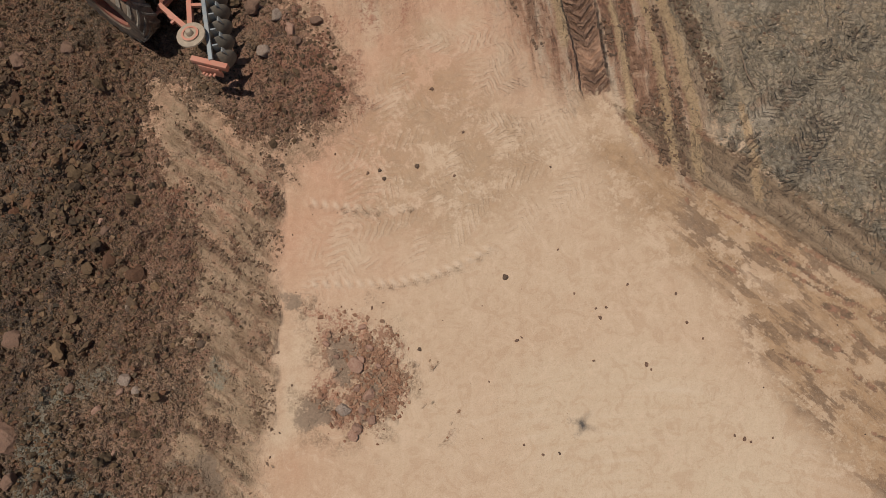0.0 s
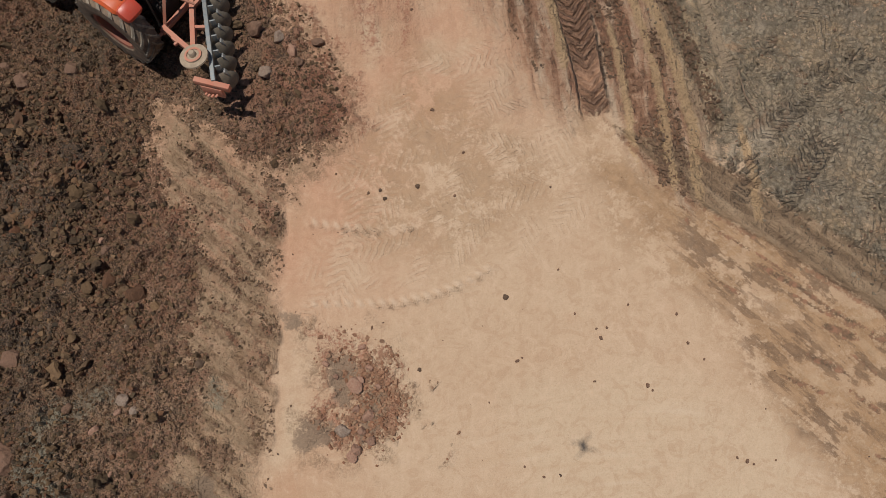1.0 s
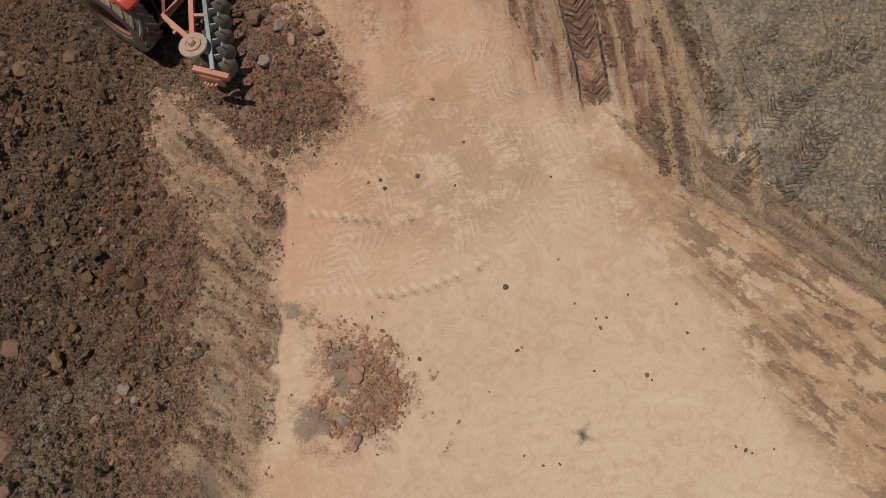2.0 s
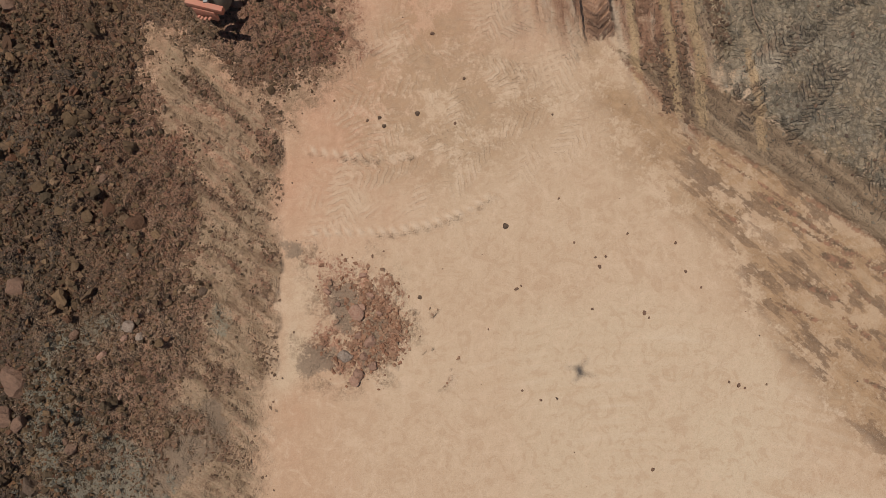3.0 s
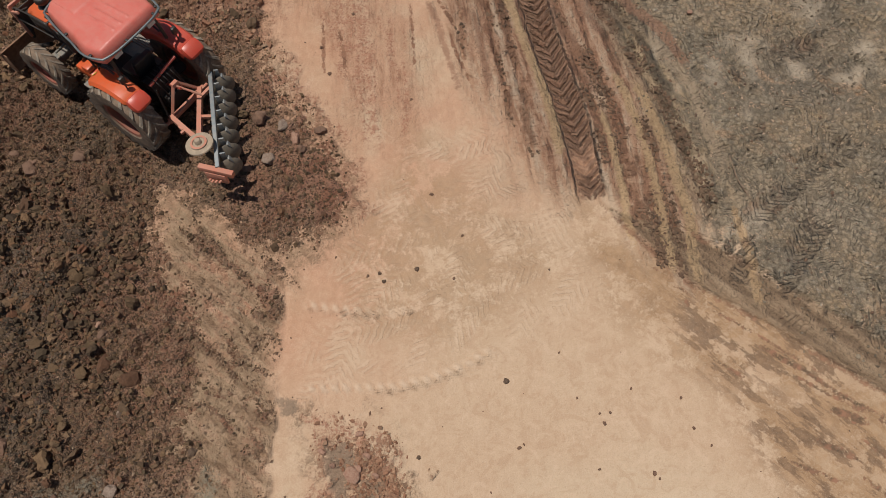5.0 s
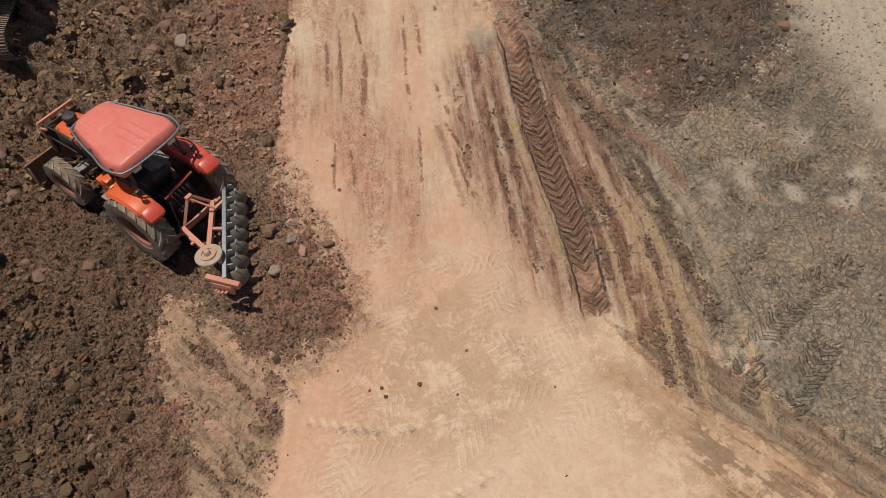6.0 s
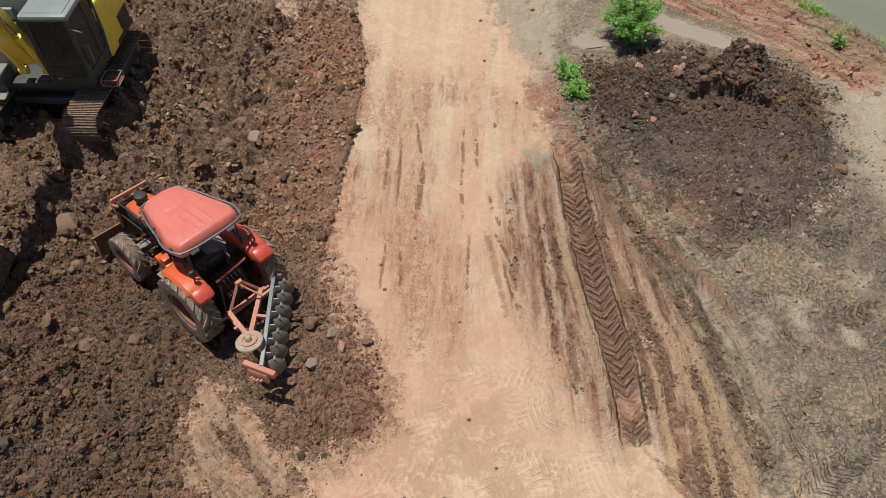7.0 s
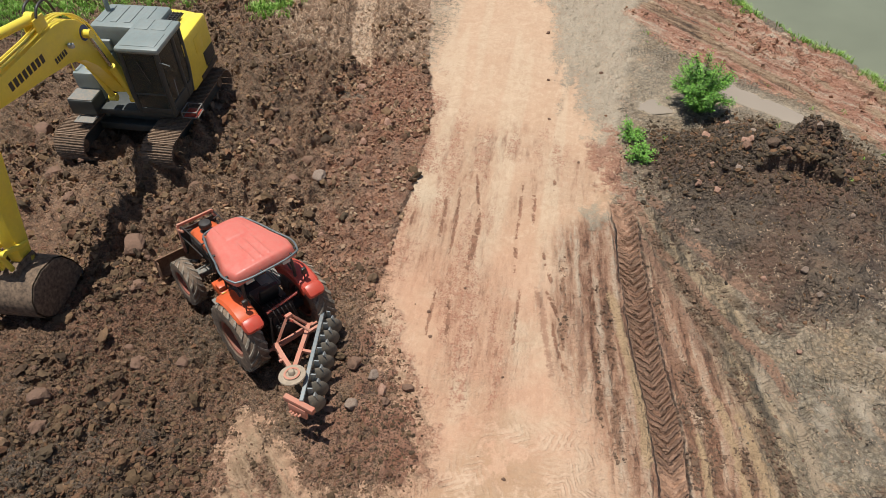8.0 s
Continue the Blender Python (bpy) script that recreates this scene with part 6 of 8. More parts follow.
def build_plough(m):
    p = empty("disc_plough", m)
    z = 0.86
    beam_a, beam_b = Vector((-0.80, -0.76, z)), Vector((-2.36, 0.84, z))
    d = (beam_b - beam_a).normalized()
    back = Vector((d.y, -d.x, 0)) * -1
    if back.x > 0:
        back = -back
    angle = math.degrees(math.atan2(d.y, d.x))
    mid = (beam_a + beam_b) / 2
    bm = fresh()
    block(bm, ((beam_b - beam_a).length, 0.075, 0.075), mid, (0, 0, angle), 0.008)
    beam = part("main_beam", bm, STEEL, p, "worn bare grey steel main beam")
    bm = fresh()
    block(bm, (0.09, 0.98, 0.09), (-0.80, 0.0, 0.64), bevel=0.01)
    for s in (1, -1):
        lathe(bm, [(0.03, -0.05), (0.03, 0.05)], (-0.80, 0.52 * s, 0.64), "Y", 10)
    part("hitch_bar", bm, PLOUGH_RED, p)
    bm = fresh()
    for s in (1, -1):
        tube(bm, [(-0.80, 0.40 * s, 0.66), (-0.76, 0.05 * s, 1.20)], 0.036, 4)
    block(bm, (0.08, 0.14, 0.10), (-0.76, 0, 1.21), bevel=0.01)
    part("mast", bm, PLOUGH_RED, p, "faded red hitch mast")
    bm = fresh()
    tube(bm, [(-0.78, 0.02, 1.20), (-1.12, -0.20, 0.92)], 0.022, 8)
    part("mast_brace", bm, PLOUGH_RED, p)
    tip = Vector((-1.74, 0.60, z + 0.02))
    for y in (0.42, -0.36):
        start = Vector((-0.84, y, 0.72))
        v = tip - start
        bm = fresh()
        m2 = v.to_track_quat("X", "Z").to_matrix().to_4x4()
        bmesh.ops.create_cube(bm, size=1, matrix=Matrix.Translation((start + tip) / 2) @ m2 @ Matrix.Diagonal((v.length + 0.05, 0.085, 0.11, 1)))
        part("draw_beam", bm, PLOUGH_RED, p, "faded red box-section draw beam")
    for u in (0.18, 0.52):
        q = Vector((-0.84, -0.36, 0.74)).lerp(tip, u * 1.05)
        r = beam_a.lerp(beam_b, u * 0.92 + 0.02)
        bm = fresh()
        v = r - q
        m2 = v.to_track_quat("X", "Z").to_matrix().to_4x4()
        bmesh.ops.create_cube(bm, size=1, matrix=Matrix.Translation((q + r) / 2) @ m2 @ Matrix.Diagonal((v.length, 0.06, 0.06, 1)))
        part("tie_bar", bm, PLOUGH_RED, p)
    bm = fresh()
    block(bm, (0.13, 0.05, 0.12), (-1.22, 0.54, 0.80), (0, 0, -8), 0.01)
    block(bm, (0.05, 0.10, 0.06), (-1.30, 0.58, 0.82), (0, 0, -8), 0.01)
    part("bracket", bm, PLOUGH_RED, p)
    # gang of discs
    axle_a, axle_b = beam_a + back * 0.10 + Vector((0, 0, -0.40)), beam_b + back * 0.10 + Vector((0, 0, -0.40))
    bm = fresh()
    tube(bm, [axle_a, axle_b], 0.035, 10)
    part("gang_axle", bm, DISC, p)
    tilt = (d + back * 0.42).normalized().to_track_quat("Z", "X").to_matrix().to_4x4()
    for k in range(7):
        u = 0.06 + 0.142 * k
        c = axle_a.lerp(axle_b, u)
        bm = fresh()
        lathe(bm, [(0.001, 0.085), (0.08, 0.078), (0.16, 0.052), (0.23, 0.022), (0.275, -0.012), (0.28, -0.02), (0.268, -0.018), (0.22, 0.008), (0.15, 0.036), (0.07, 0.06), (0.001, 0.066)], c, seg=32, turn=tilt)
        disc = part("disc", bm, DISC, p, "soil-covered dished steel disc")
        bm = fresh()
        at = c + Vector((0, 0, 0.2)) - d * 0.09
        block(bm, (0.03, 0.10, 0.44), at, (0, 0, angle), 0.008)
        block(bm, (0.09, 0.035, 0.16), c + back * 0.10 + Vector((0, 0, 0.22)) - d * 0.06, (20, 0, angle), 0.006)
        part("standard", bm, STEEL, disc, "grey steel disc standard and scraper")
    # rear furrow wheel, carried flat above the frame
    bm = fresh()
    lean = Matrix.Rotation(radians(7), 4, "Y")
    lathe(bm, [(0.001, -0.03), (0.24, -0.03), (0.255, -0.012), (0.25, 0.012), (0.21, 0.02), (0.16, 0.022), (0.155, 0.045), (0.12, 0.05), (0.10, 0.035), (0.065, 0.035), (0.06, 0.10), (0.045, 0.12), (0.001, 0.12)],
          (-1.86, 0.68, z + 0.15), seg=40, turn=lean)
    disc = part("furrow_wheel", bm, DUSTY_IRON, p, "dust-covered round iron furrow wheel")
    bm = fresh()
    lathe(bm, [(0.152, 0.0), (0.152, 0.006), (0.112, 0.012), (0.112, 0.0)], (-1.86, 0.68, z + 0.197), seg=40, turn=lean)
    part("wheel_ring", bm, PLOUGH_RED, disc)
    bm = fresh()
    tube(bm, [(-1.84, 0.67, z - 0.02), (-1.86, 0.68, z + 0.14)], 0.05, 10)
    part("wheel_post", bm, PLOUGH_RED, p)
    # end carrier
    bm = fresh()
    block(bm, (0.66, 0.10, 0.13), (-2.34, 0.88, z - 0.06), (0, 0, 18), 0.012)
    block(bm, (0.40, 0.06, 0.26), (-2.32, 0.92, z - 0.24), (0, 0, 18), 0.012)
    part("end_carrier", bm, PLOUGH_RED, p, "bright red steel end carrier")
    bm = fresh()
    for k, (x, y) in enumerate(((-2.20, 0.98), (-2.28, 0.99), (-2.36, 0.97), (-2.44, 0.94))):
        lathe(bm, [(0.001, 0), (0.022, 0), (0.022, 0.06), (0.001, 0.065)], (x, y, z - 0.32 + 0.03 * k), "Y", 10)
    part("bolt", bm, PLOUGH_RED, p)
    return tagged(p, "seven-disc plough with faded red frame hitched behind the tractor", "plough")


# ---------------------------------------------------------------- excavator
def cylinder(parent, a, b, r, share, rod_r, name="hydraulic_cylinder"):
    """A hydraulic cylinder from its base a to its rod's eye b."""
    a, b = Vector(a), Vector(b)
    mid = a.lerp(b, share)
    bm = fresh()
    tube(bm, [a, mid], r, 14)
    tube(bm, [mid - (b - a).normalized() * 0.07, mid + (b - a).normalized() * 0.02], r * 1.25, 14)
    lathe(bm, [(r * 1.3, -0.09), (r * 1.3, 0.09)], a, "Y", 12)
    lathe(bm, [(0.001, -0.09), (r * 1.3, -0.09)], a, "Y", 12)
    lathe(bm, [(r * 1.3, 0.09), (0.001, 0.09)], a, "Y", 12)
    body = part(name, bm, YELLOW, parent, "yellow hydraulic cylinder")
    bm = fresh()
    tube(bm, [mid, b], rod_r, 12)
    part("rod", bm, CHROME, body, "bright chrome piston rod")
    bm = fresh()
    lathe(bm, [(0.001, -0.1), (r * 1.25, -0.1), (r * 1.25, 0.1), (0.001, 0.1)], b, "Y", 14)
    part("rod_eye", bm, YELLOW, body)
    return body


def build_excavator(m):
    e = empty("excavator", m)
    under = pose(0.45, 0, 0, 0, 0, -2)
    # crawler tracks
    length, height, shoe_w = 3.15, 0.80, 0.80
    rad = height / 2 - 0.03
    shoe = fresh()
    block(shoe, (0.165, shoe_w, 0.022), (0, 0, 0), bevel=0.004)
    for x in (-0.06, 0.0, 0.06):
        block(shoe, (0.012, shoe_w, 0.03), (x, 0, 0.022))
    shoe_mesh = finish(shoe, TRACK_STEEL, "shoe")
    for s in (1, -1):
        bm = fresh()
        prism(bm, [(-length / 2, 0.22), (length / 2, 0.22), (length / 2 + 0.05, 0.42), (length / 2 - 0.1, 0.58), (-length / 2 + 0.1, 0.58), (-length / 2 - 0.05, 0.42)], 0.34, bevel=0.03)
        for v in bm.verts:
            v.co = under @ (v.co + Vector((0, (1.10 if s > 0 else 1.20) * s, 0)))
        track = part("track", bm, DARK_GREY, e, "mud-caked steel crawler track")
        for k in range(7):
            bm = fresh()
            x = -length / 2 + 0.3 + k * (length - 0.6) / 6
            lathe(bm, [(0.001, -0.22), (0.11, -0.22), (0.11, 0.22), (0.001, 0.22)], under @ Vector((x, (1.10 if s > 0 else 1.20) * s, 0.16)), "Y", 14)
            part("roller", bm, TRACK_STEEL, track)
        for x in (-length / 2, length / 2):
            bm = fresh()
            lathe(bm, [(0.001, -0.2), (0.12, -0.2), (0.14, -0.12), (rad - 0.05, -0.1), (rad - 0.05, 0.1), (0.14, 0.12), (0.12, 0.2), (0.001, 0.2)], under @ Vector((x, (1.10 if s > 0 else 1.20) * s, height / 2)), "Y", 28)
            part("idler", bm, TRACK_STEEL, track)
        run = 2 * length + 2 * math.pi * rad
        count = 48
        for k in range(count):
            q = run * k / count
            if q < length:
                x, z, a = -length / 2 + q, height - 0.03 - 0.03 * math.sin(math.pi * q / length), 0
            elif q < length + math.pi * rad:
                a = (q - length) / rad
                x, z = length / 2 + rad * math.sin(a), height / 2 + rad * math.cos(a)
            elif q < 2 * length + math.pi * rad:
                x, z, a = length / 2 - (q - length - math.pi * rad), height / 2 - rad, math.pi
            else:
                a = math.pi + (q - 2 * length - math.pi * rad) / rad
                x, z = -length / 2 + rad * math.sin(a), height / 2 + rad * math.cos(a)
            ob = new("shoe", shoe_mesh)
            ob.parent = track
            ob.matrix_basis = under @ pose(x, (1.10 if s > 0 else 1.20) * s, z, 0, math.degrees(a), 0)
    bm = fresh()
    block(bm, (1.3, 1.5, 0.34), (0.45, 0, 0.62), (0, 0, -2), 0.05)
    for x in (-0.25, 1.15):
        block(bm, (0.4, 1.9, 0.22), (x, 0, 0.52), (0, 0, -2), 0.05)
    lathe(bm, [(0.001, 0), (0.55, 0), (0.55, 0.22), (0.001, 0.22)], (0.1, 0, 0.78), "Z", 28)
    part("undercarriage", bm, DARK_GREY, e, "muddy dark undercarriage frame")
    # upper works
    bm = fresh()
    block(bm, (2.75, 2.55, 0.16), (0.05, -0.03, 1.04), bevel=0.03)
    part("deck", bm, DARK_GREY, e, "dark grey upper deck")
    bm = fresh()
    rim = []
    for k in range(17):
        y = -1.34 + 2.66 * k / 16
        rim.append((-1.62 + 0.30 * abs(y / 1.34) ** 3, y))
    outline_pts = rim + [(-1.05, 1.32), (-1.05, -1.34)]
    low = [bm.verts.new((x, y, 0.98)) for x, y in outline_pts]
    top = [bm.verts.new((x, y, 2.26)) for x, y in outline_pts]
    n = len(outline_pts)
    bm.faces.new(low)
    bm.faces.new(top)
    for k in range(n):
        bm.faces.new((low[k], low[(k + 1) % n], top[(k + 1) % n], top[k]))
    bmesh.ops.bevel(bm, geom=list({ed for v in top for ed in v.link_edges if ed.other_vert(v) in top}), offset=0.09, segments=3, profile=0.5, affect="EDGES")
    part("counterweight", bm, YELLOW, e, "yellow rounded counterweight")
    bm = fresh()
    block(bm, (1.62, 0.50, 1.40), (-0.54, 1.10, 1.68), bevel=0.09)
    side_panel = part("side_panel", bm, YELLOW, e, "yellow side engine panel")
    bm = fresh()
    block(bm, (1.10, 0.02, 0.14), (-0.78, 1.355, 1.08), bevel=0.008)
    block(bm, (0.62, 0.02, 0.36), (-0.95, 1.355, 1.40), bevel=0.008)
    for k in range(6):
        block(bm, (0.56, 0.02, 0.03), (-0.95, 1.368, 1.12 + 0.075 * k), (15, 0, 0))
    part("vent", bm, BLACK_PAINT, side_panel, "black slatted vent")
    bm = fresh()
    block(bm, (0.45, 0.012, 0.40), (-0.55, 1.353, 1.95), bevel=0.005)
    part("hatch", bm, YELLOW, side_panel)
    bm = fresh()
    block(bm, (1.15, 0.30, 0.03), (-0.60, 0.70, 2.40), bevel=0.005)
    for k in range(10):
        block(bm, (0.022, 0.28, 0.03), (-1.12 + 0.115 * k, 0.70, 2.425))
    for y in (0.60, 0.70, 0.80):
        block(bm, (1.12, 0.018, 0.035), (-0.60, y, 2.427))
    part("top_grille", bm, BLACK_PAINT, e, "black louvred intake grille")
    bm = fresh()
    block(bm, (1.22, 1.72, 1.42), (-0.66, -0.32, 1.84), bevel=0.11)
    hood = part("engine_hood", bm, GREY_PAINT, e, "grey pressed-steel engine hood")
    bm = fresh()
    for k in range(4):
        block(bm, (0.85, 0.16, 0.03), (-0.68, -0.95 + 0.36 * k, 2.555), bevel=0.012)
    part("hood_rib", bm, GREY_PAINT, hood)
    bm = fresh()
    tube(bm, rounded([(-0.80, -0.96, 2.5), (-0.80, -0.96, 2.82), (-0.92, -0.97, 3.0)], 0.1, 5), 0.06, 14)
    part("exhaust_pipe", bm, GREY_PAINT, hood)
    bm = fresh()
    block(bm, (1.15, 0.60, 0.85), (0.50, -1.00, 1.45), bevel=0.05)
    block(bm, (0.5, 0.60, 0.30), (-0.2, -0.98, 2.05), bevel=0.05)
    tank = part("fuel_tank", bm, GREY_PAINT, e, "grey tank cover on the deck")
    bm = fresh()
    lathe(bm, [(0.10, 0), (0.10, 0.03), (0.001, 0.035)], (0.15, -0.85, 1.88), "Z", 16)
    part("filler_cap", bm, CASTING, tank)
    bm = fresh()
    block(bm, (0.55, 0.66, 0.42), (1.32, -1.02, 1.22), bevel=0.04)
    part("tool_box", bm, DARK_GREY, e, "dusty dark tool box")
    bm = fresh()
    block(bm, (0.5, 0.62, 0.012), (1.32, -1.02, 1.438), bevel=0.004)
    part("tread_plate", bm, CASTING, e, "dusty tread plate lid")
    bm = fresh()
    block(bm, (0.30, 0.5, 0.03), (1.72, -0.95, 0.98), bevel=0.008)
    tube(bm, [(1.6, -1.15, 1.02), (1.82, -1.15, 0.98)], 0.012, 6)
    tube(bm, [(1.6, -0.72, 1.02), (1.82, -0.72, 0.98)], 0.012, 6)
    part("boarding_step", bm, CASTING, e)
    bm = fresh()
    tube(bm, rounded([(0.95, -1.28, 1.86), (0.95, -1.28, 2.35), (0.30, -1.28, 2.35), (0.30, -1.28, 1.86)], 0.1), 0.018, 8)
    part("handrail", bm, YELLOW, e)
    # cab
    x0, x1, y0, y1, zb, zt = 0.10, 1.46, 0.38, 1.34, 1.12, 2.80
    bm = fresh()
    block(bm, (x1 - x0 - 0.2, y1 - y0, 0.10), ((x0 + x1) / 2 + 0.1, (y0 + y1) / 2, zb + 0.02), bevel=0.03)
    block(bm, (0.07, y1 - y0, 0.14), (x1 - 0.02, (y0 + y1) / 2, zb + 0.08), bevel=0.02)
    block(bm, (x1 - x0 - 0.2, 0.06, 0.26), ((x0 + x1) / 2 + 0.1, y1 - 0.03, zb + 0.15), bevel=0.02)
    block(bm, (x1 - x0, 0.06, 0.42), ((x0 + x1) / 2, y0 + 0.03, zb + 0.22), bevel=0.02)
    cab = part("cab", bm, DARK_GREY, e, "dark grey operator cab with tinted windows")
    for y in (y0 + 0.04, y1 - 0.04):
        for post in (rounded([(x1 - 0.03, y, zb), (x1 + 0.02, y, 1.75), (x1 - 0.05, y, zt)], 0.3, 4), [(0.62, y, zb), (0.58, y, zt)], [(x0 + 0.26, y, zb), (x0 + 0.10, y, zb + 0.6), (x0 + 0.05, y, zt)], [(x0 + 0.05, y, zt - 0.04), (x1 - 0.06, y, zt - 0.04)]):
            bm = fresh()
            tube(bm, post, 0.062, 10)
            part("cab_post", bm, DARK_GREY, cab)
    for x in (x0 + 0.05, x1 - 0.06):
        bm = fresh()
        tube(bm, [(x, y0 + 0.04, zt - 0.04), (x, y1 - 0.04, zt - 0.04)], 0.06, 10)
        part("cab_beam", bm, DARK_GREY, cab)
    bm = fresh()
    tube(bm, [(x1 + 0.015, y0 + 0.04, 1.68), (x1 + 0.015, y1 - 0.04, 1.68)], 0.03, 8)
    part("screen_bar", bm, DARK_GREY, cab)
    bm = fresh()
    block(bm, (1.44, 1.08, 0.15), (0.77, (y0 + y1) / 2, zt + 0.01), bevel=0.07)
    block(bm, (0.62, 0.86, 0.03), (1.05, (y0 + y1) / 2, zt + 0.085), bevel=0.014)
    block(bm, (0.50, 0.34, 0.03), (0.35, 0.62, zt + 0.085), bevel=0.014)
    block(bm, (0.50, 0.34, 0.03), (0.35, 1.05, zt + 0.085), bevel=0.014)
    part("cab_roof", bm, GREY_PAINT, cab, "grey pressed cab roof with hatch")
    panes = [("windscreen", (0.012, 0.84, 1.04), (x1 - 0.01, (y0 + y1) / 2, 2.22), (0, -3.5, 0)), ("lower_windscreen", (0.012, 0.84, 0.44), (x1 + 0.0, (y0 + y1) / 2, 1.45), (0, 2, 0)),
             ("door_window", (0.80, 0.012, 1.34), (1.02, y1 - 0.03, 2.08), (0, 0, 0)), ("rear_side_window", (0.40, 0.012, 1.34), (0.40, y1 - 0.03, 2.08), (0, 0, 0)),
             ("boom_side_window", (1.22, 0.012, 1.14), (0.79, y0 + 0.03, 2.16), (0, 0, 0)), ("rear_window", (0.012, 0.84, 0.8), (x0 + 0.05, (y0 + y1) / 2, 2.30), (0, 0, 0))]
    for name, size, at, turn in panes:
        bm = fresh()
        block(bm, size, at, turn)
        pane = part(name, bm, CAB_GLASS, cab, "dark tinted dusty window pane")
        pane.visible_shadow = False
    bm = fresh()
    block(bm, (0.50, 0.50, 0.16), (0.62, 0.83, 1.55), bevel=0.05)
    block(bm, (0.16, 0.50, 0.70), (0.34, 0.83, 1.95), (0, -10, 0), 0.05)
    block(bm, (0.40, 0.12, 0.35), (0.80, 0.50, 1.55), bevel=0.03)
    block(bm, (0.40, 0.12, 0.35), (0.80, 1.14, 1.55), bevel=0.03)
    part("operator_seat", bm, BLACK_PAINT, cab, "empty black operator seat and consoles")
    bm = fresh()
    tube(bm, [(x1 + 0.05, 0.98, 2.0), (x1 + 0.02, 0.80, 2.55)], 0.012, 6)
    part("wiper", bm, BLACK_PAINT, cab)
    bm = fresh()
    tube(bm, rounded([(1.20, y1 + 0.05, 1.5), (1.20, y1 + 0.07, 1.95)], 0.05), 0.014, 6)
    part("door_handle", bm, STEEL, cab, "bright door handrail")
    bm = fresh()
    tube(bm, rounded([(1.46, y1, 2.55), (1.52, y1 + 0.18, 2.55), (1.50, y1 + 0.26, 2.50)], 0.05), 0.012, 6)
    part("mirror_arm", bm, STEEL, cab)
    bm = fresh()
    for a, b in (((1.38, 1.42, 0.98), (1.38, 1.80, 0.98)), ((1.38, 1.80, 0.98), (0.98, 1.80, 0.98)), ((0.98, 1.80, 0.98), (0.98, 1.42, 0.98)), ((0.98, 1.42, 0.98), (1.38, 1.42, 0.98))):
        tube(bm, [a, b], 0.014, 6)
        tube(bm, [Vector(a) + Vector((0, 0, 0.16)), Vector(b) + Vector((0, 0, 0.16))], 0.014, 6)
        tube(bm, [a, Vector(a) + Vector((0, 0, 0.16))], 0.014, 6)
    tray = part("side_tray", bm, CASTING, e, "grey wire tray beside the cab")
    bm = fresh()
    block(bm, (0.36, 0.34, 0.02), (1.18, 1.61, 0.99))
    block(bm, (0.20, 0.14, 0.10), (1.22, 1.66, 1.05), (0, 0, 20), 0.02)
    part("tray_load", bm, DEEP_RED, tray, "dull red container in the tray")
    # boom
    bm = fresh()
    line = [(1.05, 1.78), (1.12, 1.60), (1.35, 1.60), (1.62, 2.10), (1.95, 2.72), (2.30, 3.08), (2.80, 3.29), (3.6, 3.42), (4.6, 3.58), (5.55, 3.74), (5.72, 3.88), (5.66, 4.06), (5.4, 4.12), (4.5, 4.10), (3.4, 4.10),
            (2.75, 4.11), (2.35, 4.03), (2.02, 3.84), (1.74, 3.50), (1.45, 2.80), (1.20, 2.20)]
    prism(bm, line, 0.36, bevel=0.025)
    boom = part("boom", bm, YELLOW, e, "bright yellow curved boom")
    for s in (1, -1):
        for k in range(8):
            u = k / 7
            bm = fresh()
            block(bm, (0.10, 0.006, 0.17), (4.55 - 1.05 * u, 0.183 * s, 3.82 - 0.04 * u), (0, 4, 0))
            part("lettering_bar", bm, BLACK_PAINT, boom, "black lettering bar")
        for k in range(5):
            bm = fresh()
            block(bm, (0.06, 0.006, 0.12), (3.15 - 0.09 * k, 0.183 * s, 3.52), (0, 8, 0))
            part("small_lettering_bar", bm, BLACK_PAINT, boom, "small black lettering bar")
        bm = fresh()
        lathe(bm, [(0.001, 0.004), (0.17, 0.004), (0.17, -0.01)], (1.98, 0.182 * s, 3.52), "Y", 28, None if s > 0 else Matrix.Translation((0, 0, 0)) @ Matrix.Rotation(radians(90), 4, "X"))
        part("badge", bm, BLUE, boom, "round dark blue badge")
        bm = fresh()
        lathe(bm, [(0.07, -0.02), (0.07, 0.16), (0.001, 0.16)], (2.02, 0.18 * s, 3.52), "Y", 16, None if s > 0 else Matrix.Rotation(radians(90), 4, "X"))
        part("boom_pin", bm, YELLOW, boom)
        cylinder(e, (1.30, 0.275 * s, 1.40), (2.02, 0.265 * s, 3.52), 0.075, 0.52, 0.042)
    bm = fresh()
    block(bm, (0.09, 0.12, 0.10), (2.66, 0.27, 3.60), bevel=0.015)
    part("boom_lamp", bm, LAMP_GLASS, boom, "square clear work lamp")
    bm = fresh()
    for y in (-0.10, 0.0, 0.10):
        tube(bm, rounded([(1.25, y, 2.45), (1.62, y, 3.56), (2.05, y, 4.02), (2.6, y, 4.20), (3.4, y + 0.04, 4.17), (5.3, y + 0.06, 4.20)], 0.3, 5), 0.022, 6)
    part("oil_pipe", bm, YELLOW, boom, "yellow oil pipes along the boom")
    for y in (-0.13, 0.13):
        bm = fresh()
        tube(bm, rounded([(2.5, y, 4.28), (2.62, y, 4.62), (2.95, y, 4.60), (3.1, y, 4.42)], 0.14, 5), 0.026, 8)
        part("boom_hose", bm, BLACK_PAINT, boom, "black rubber hose loop")
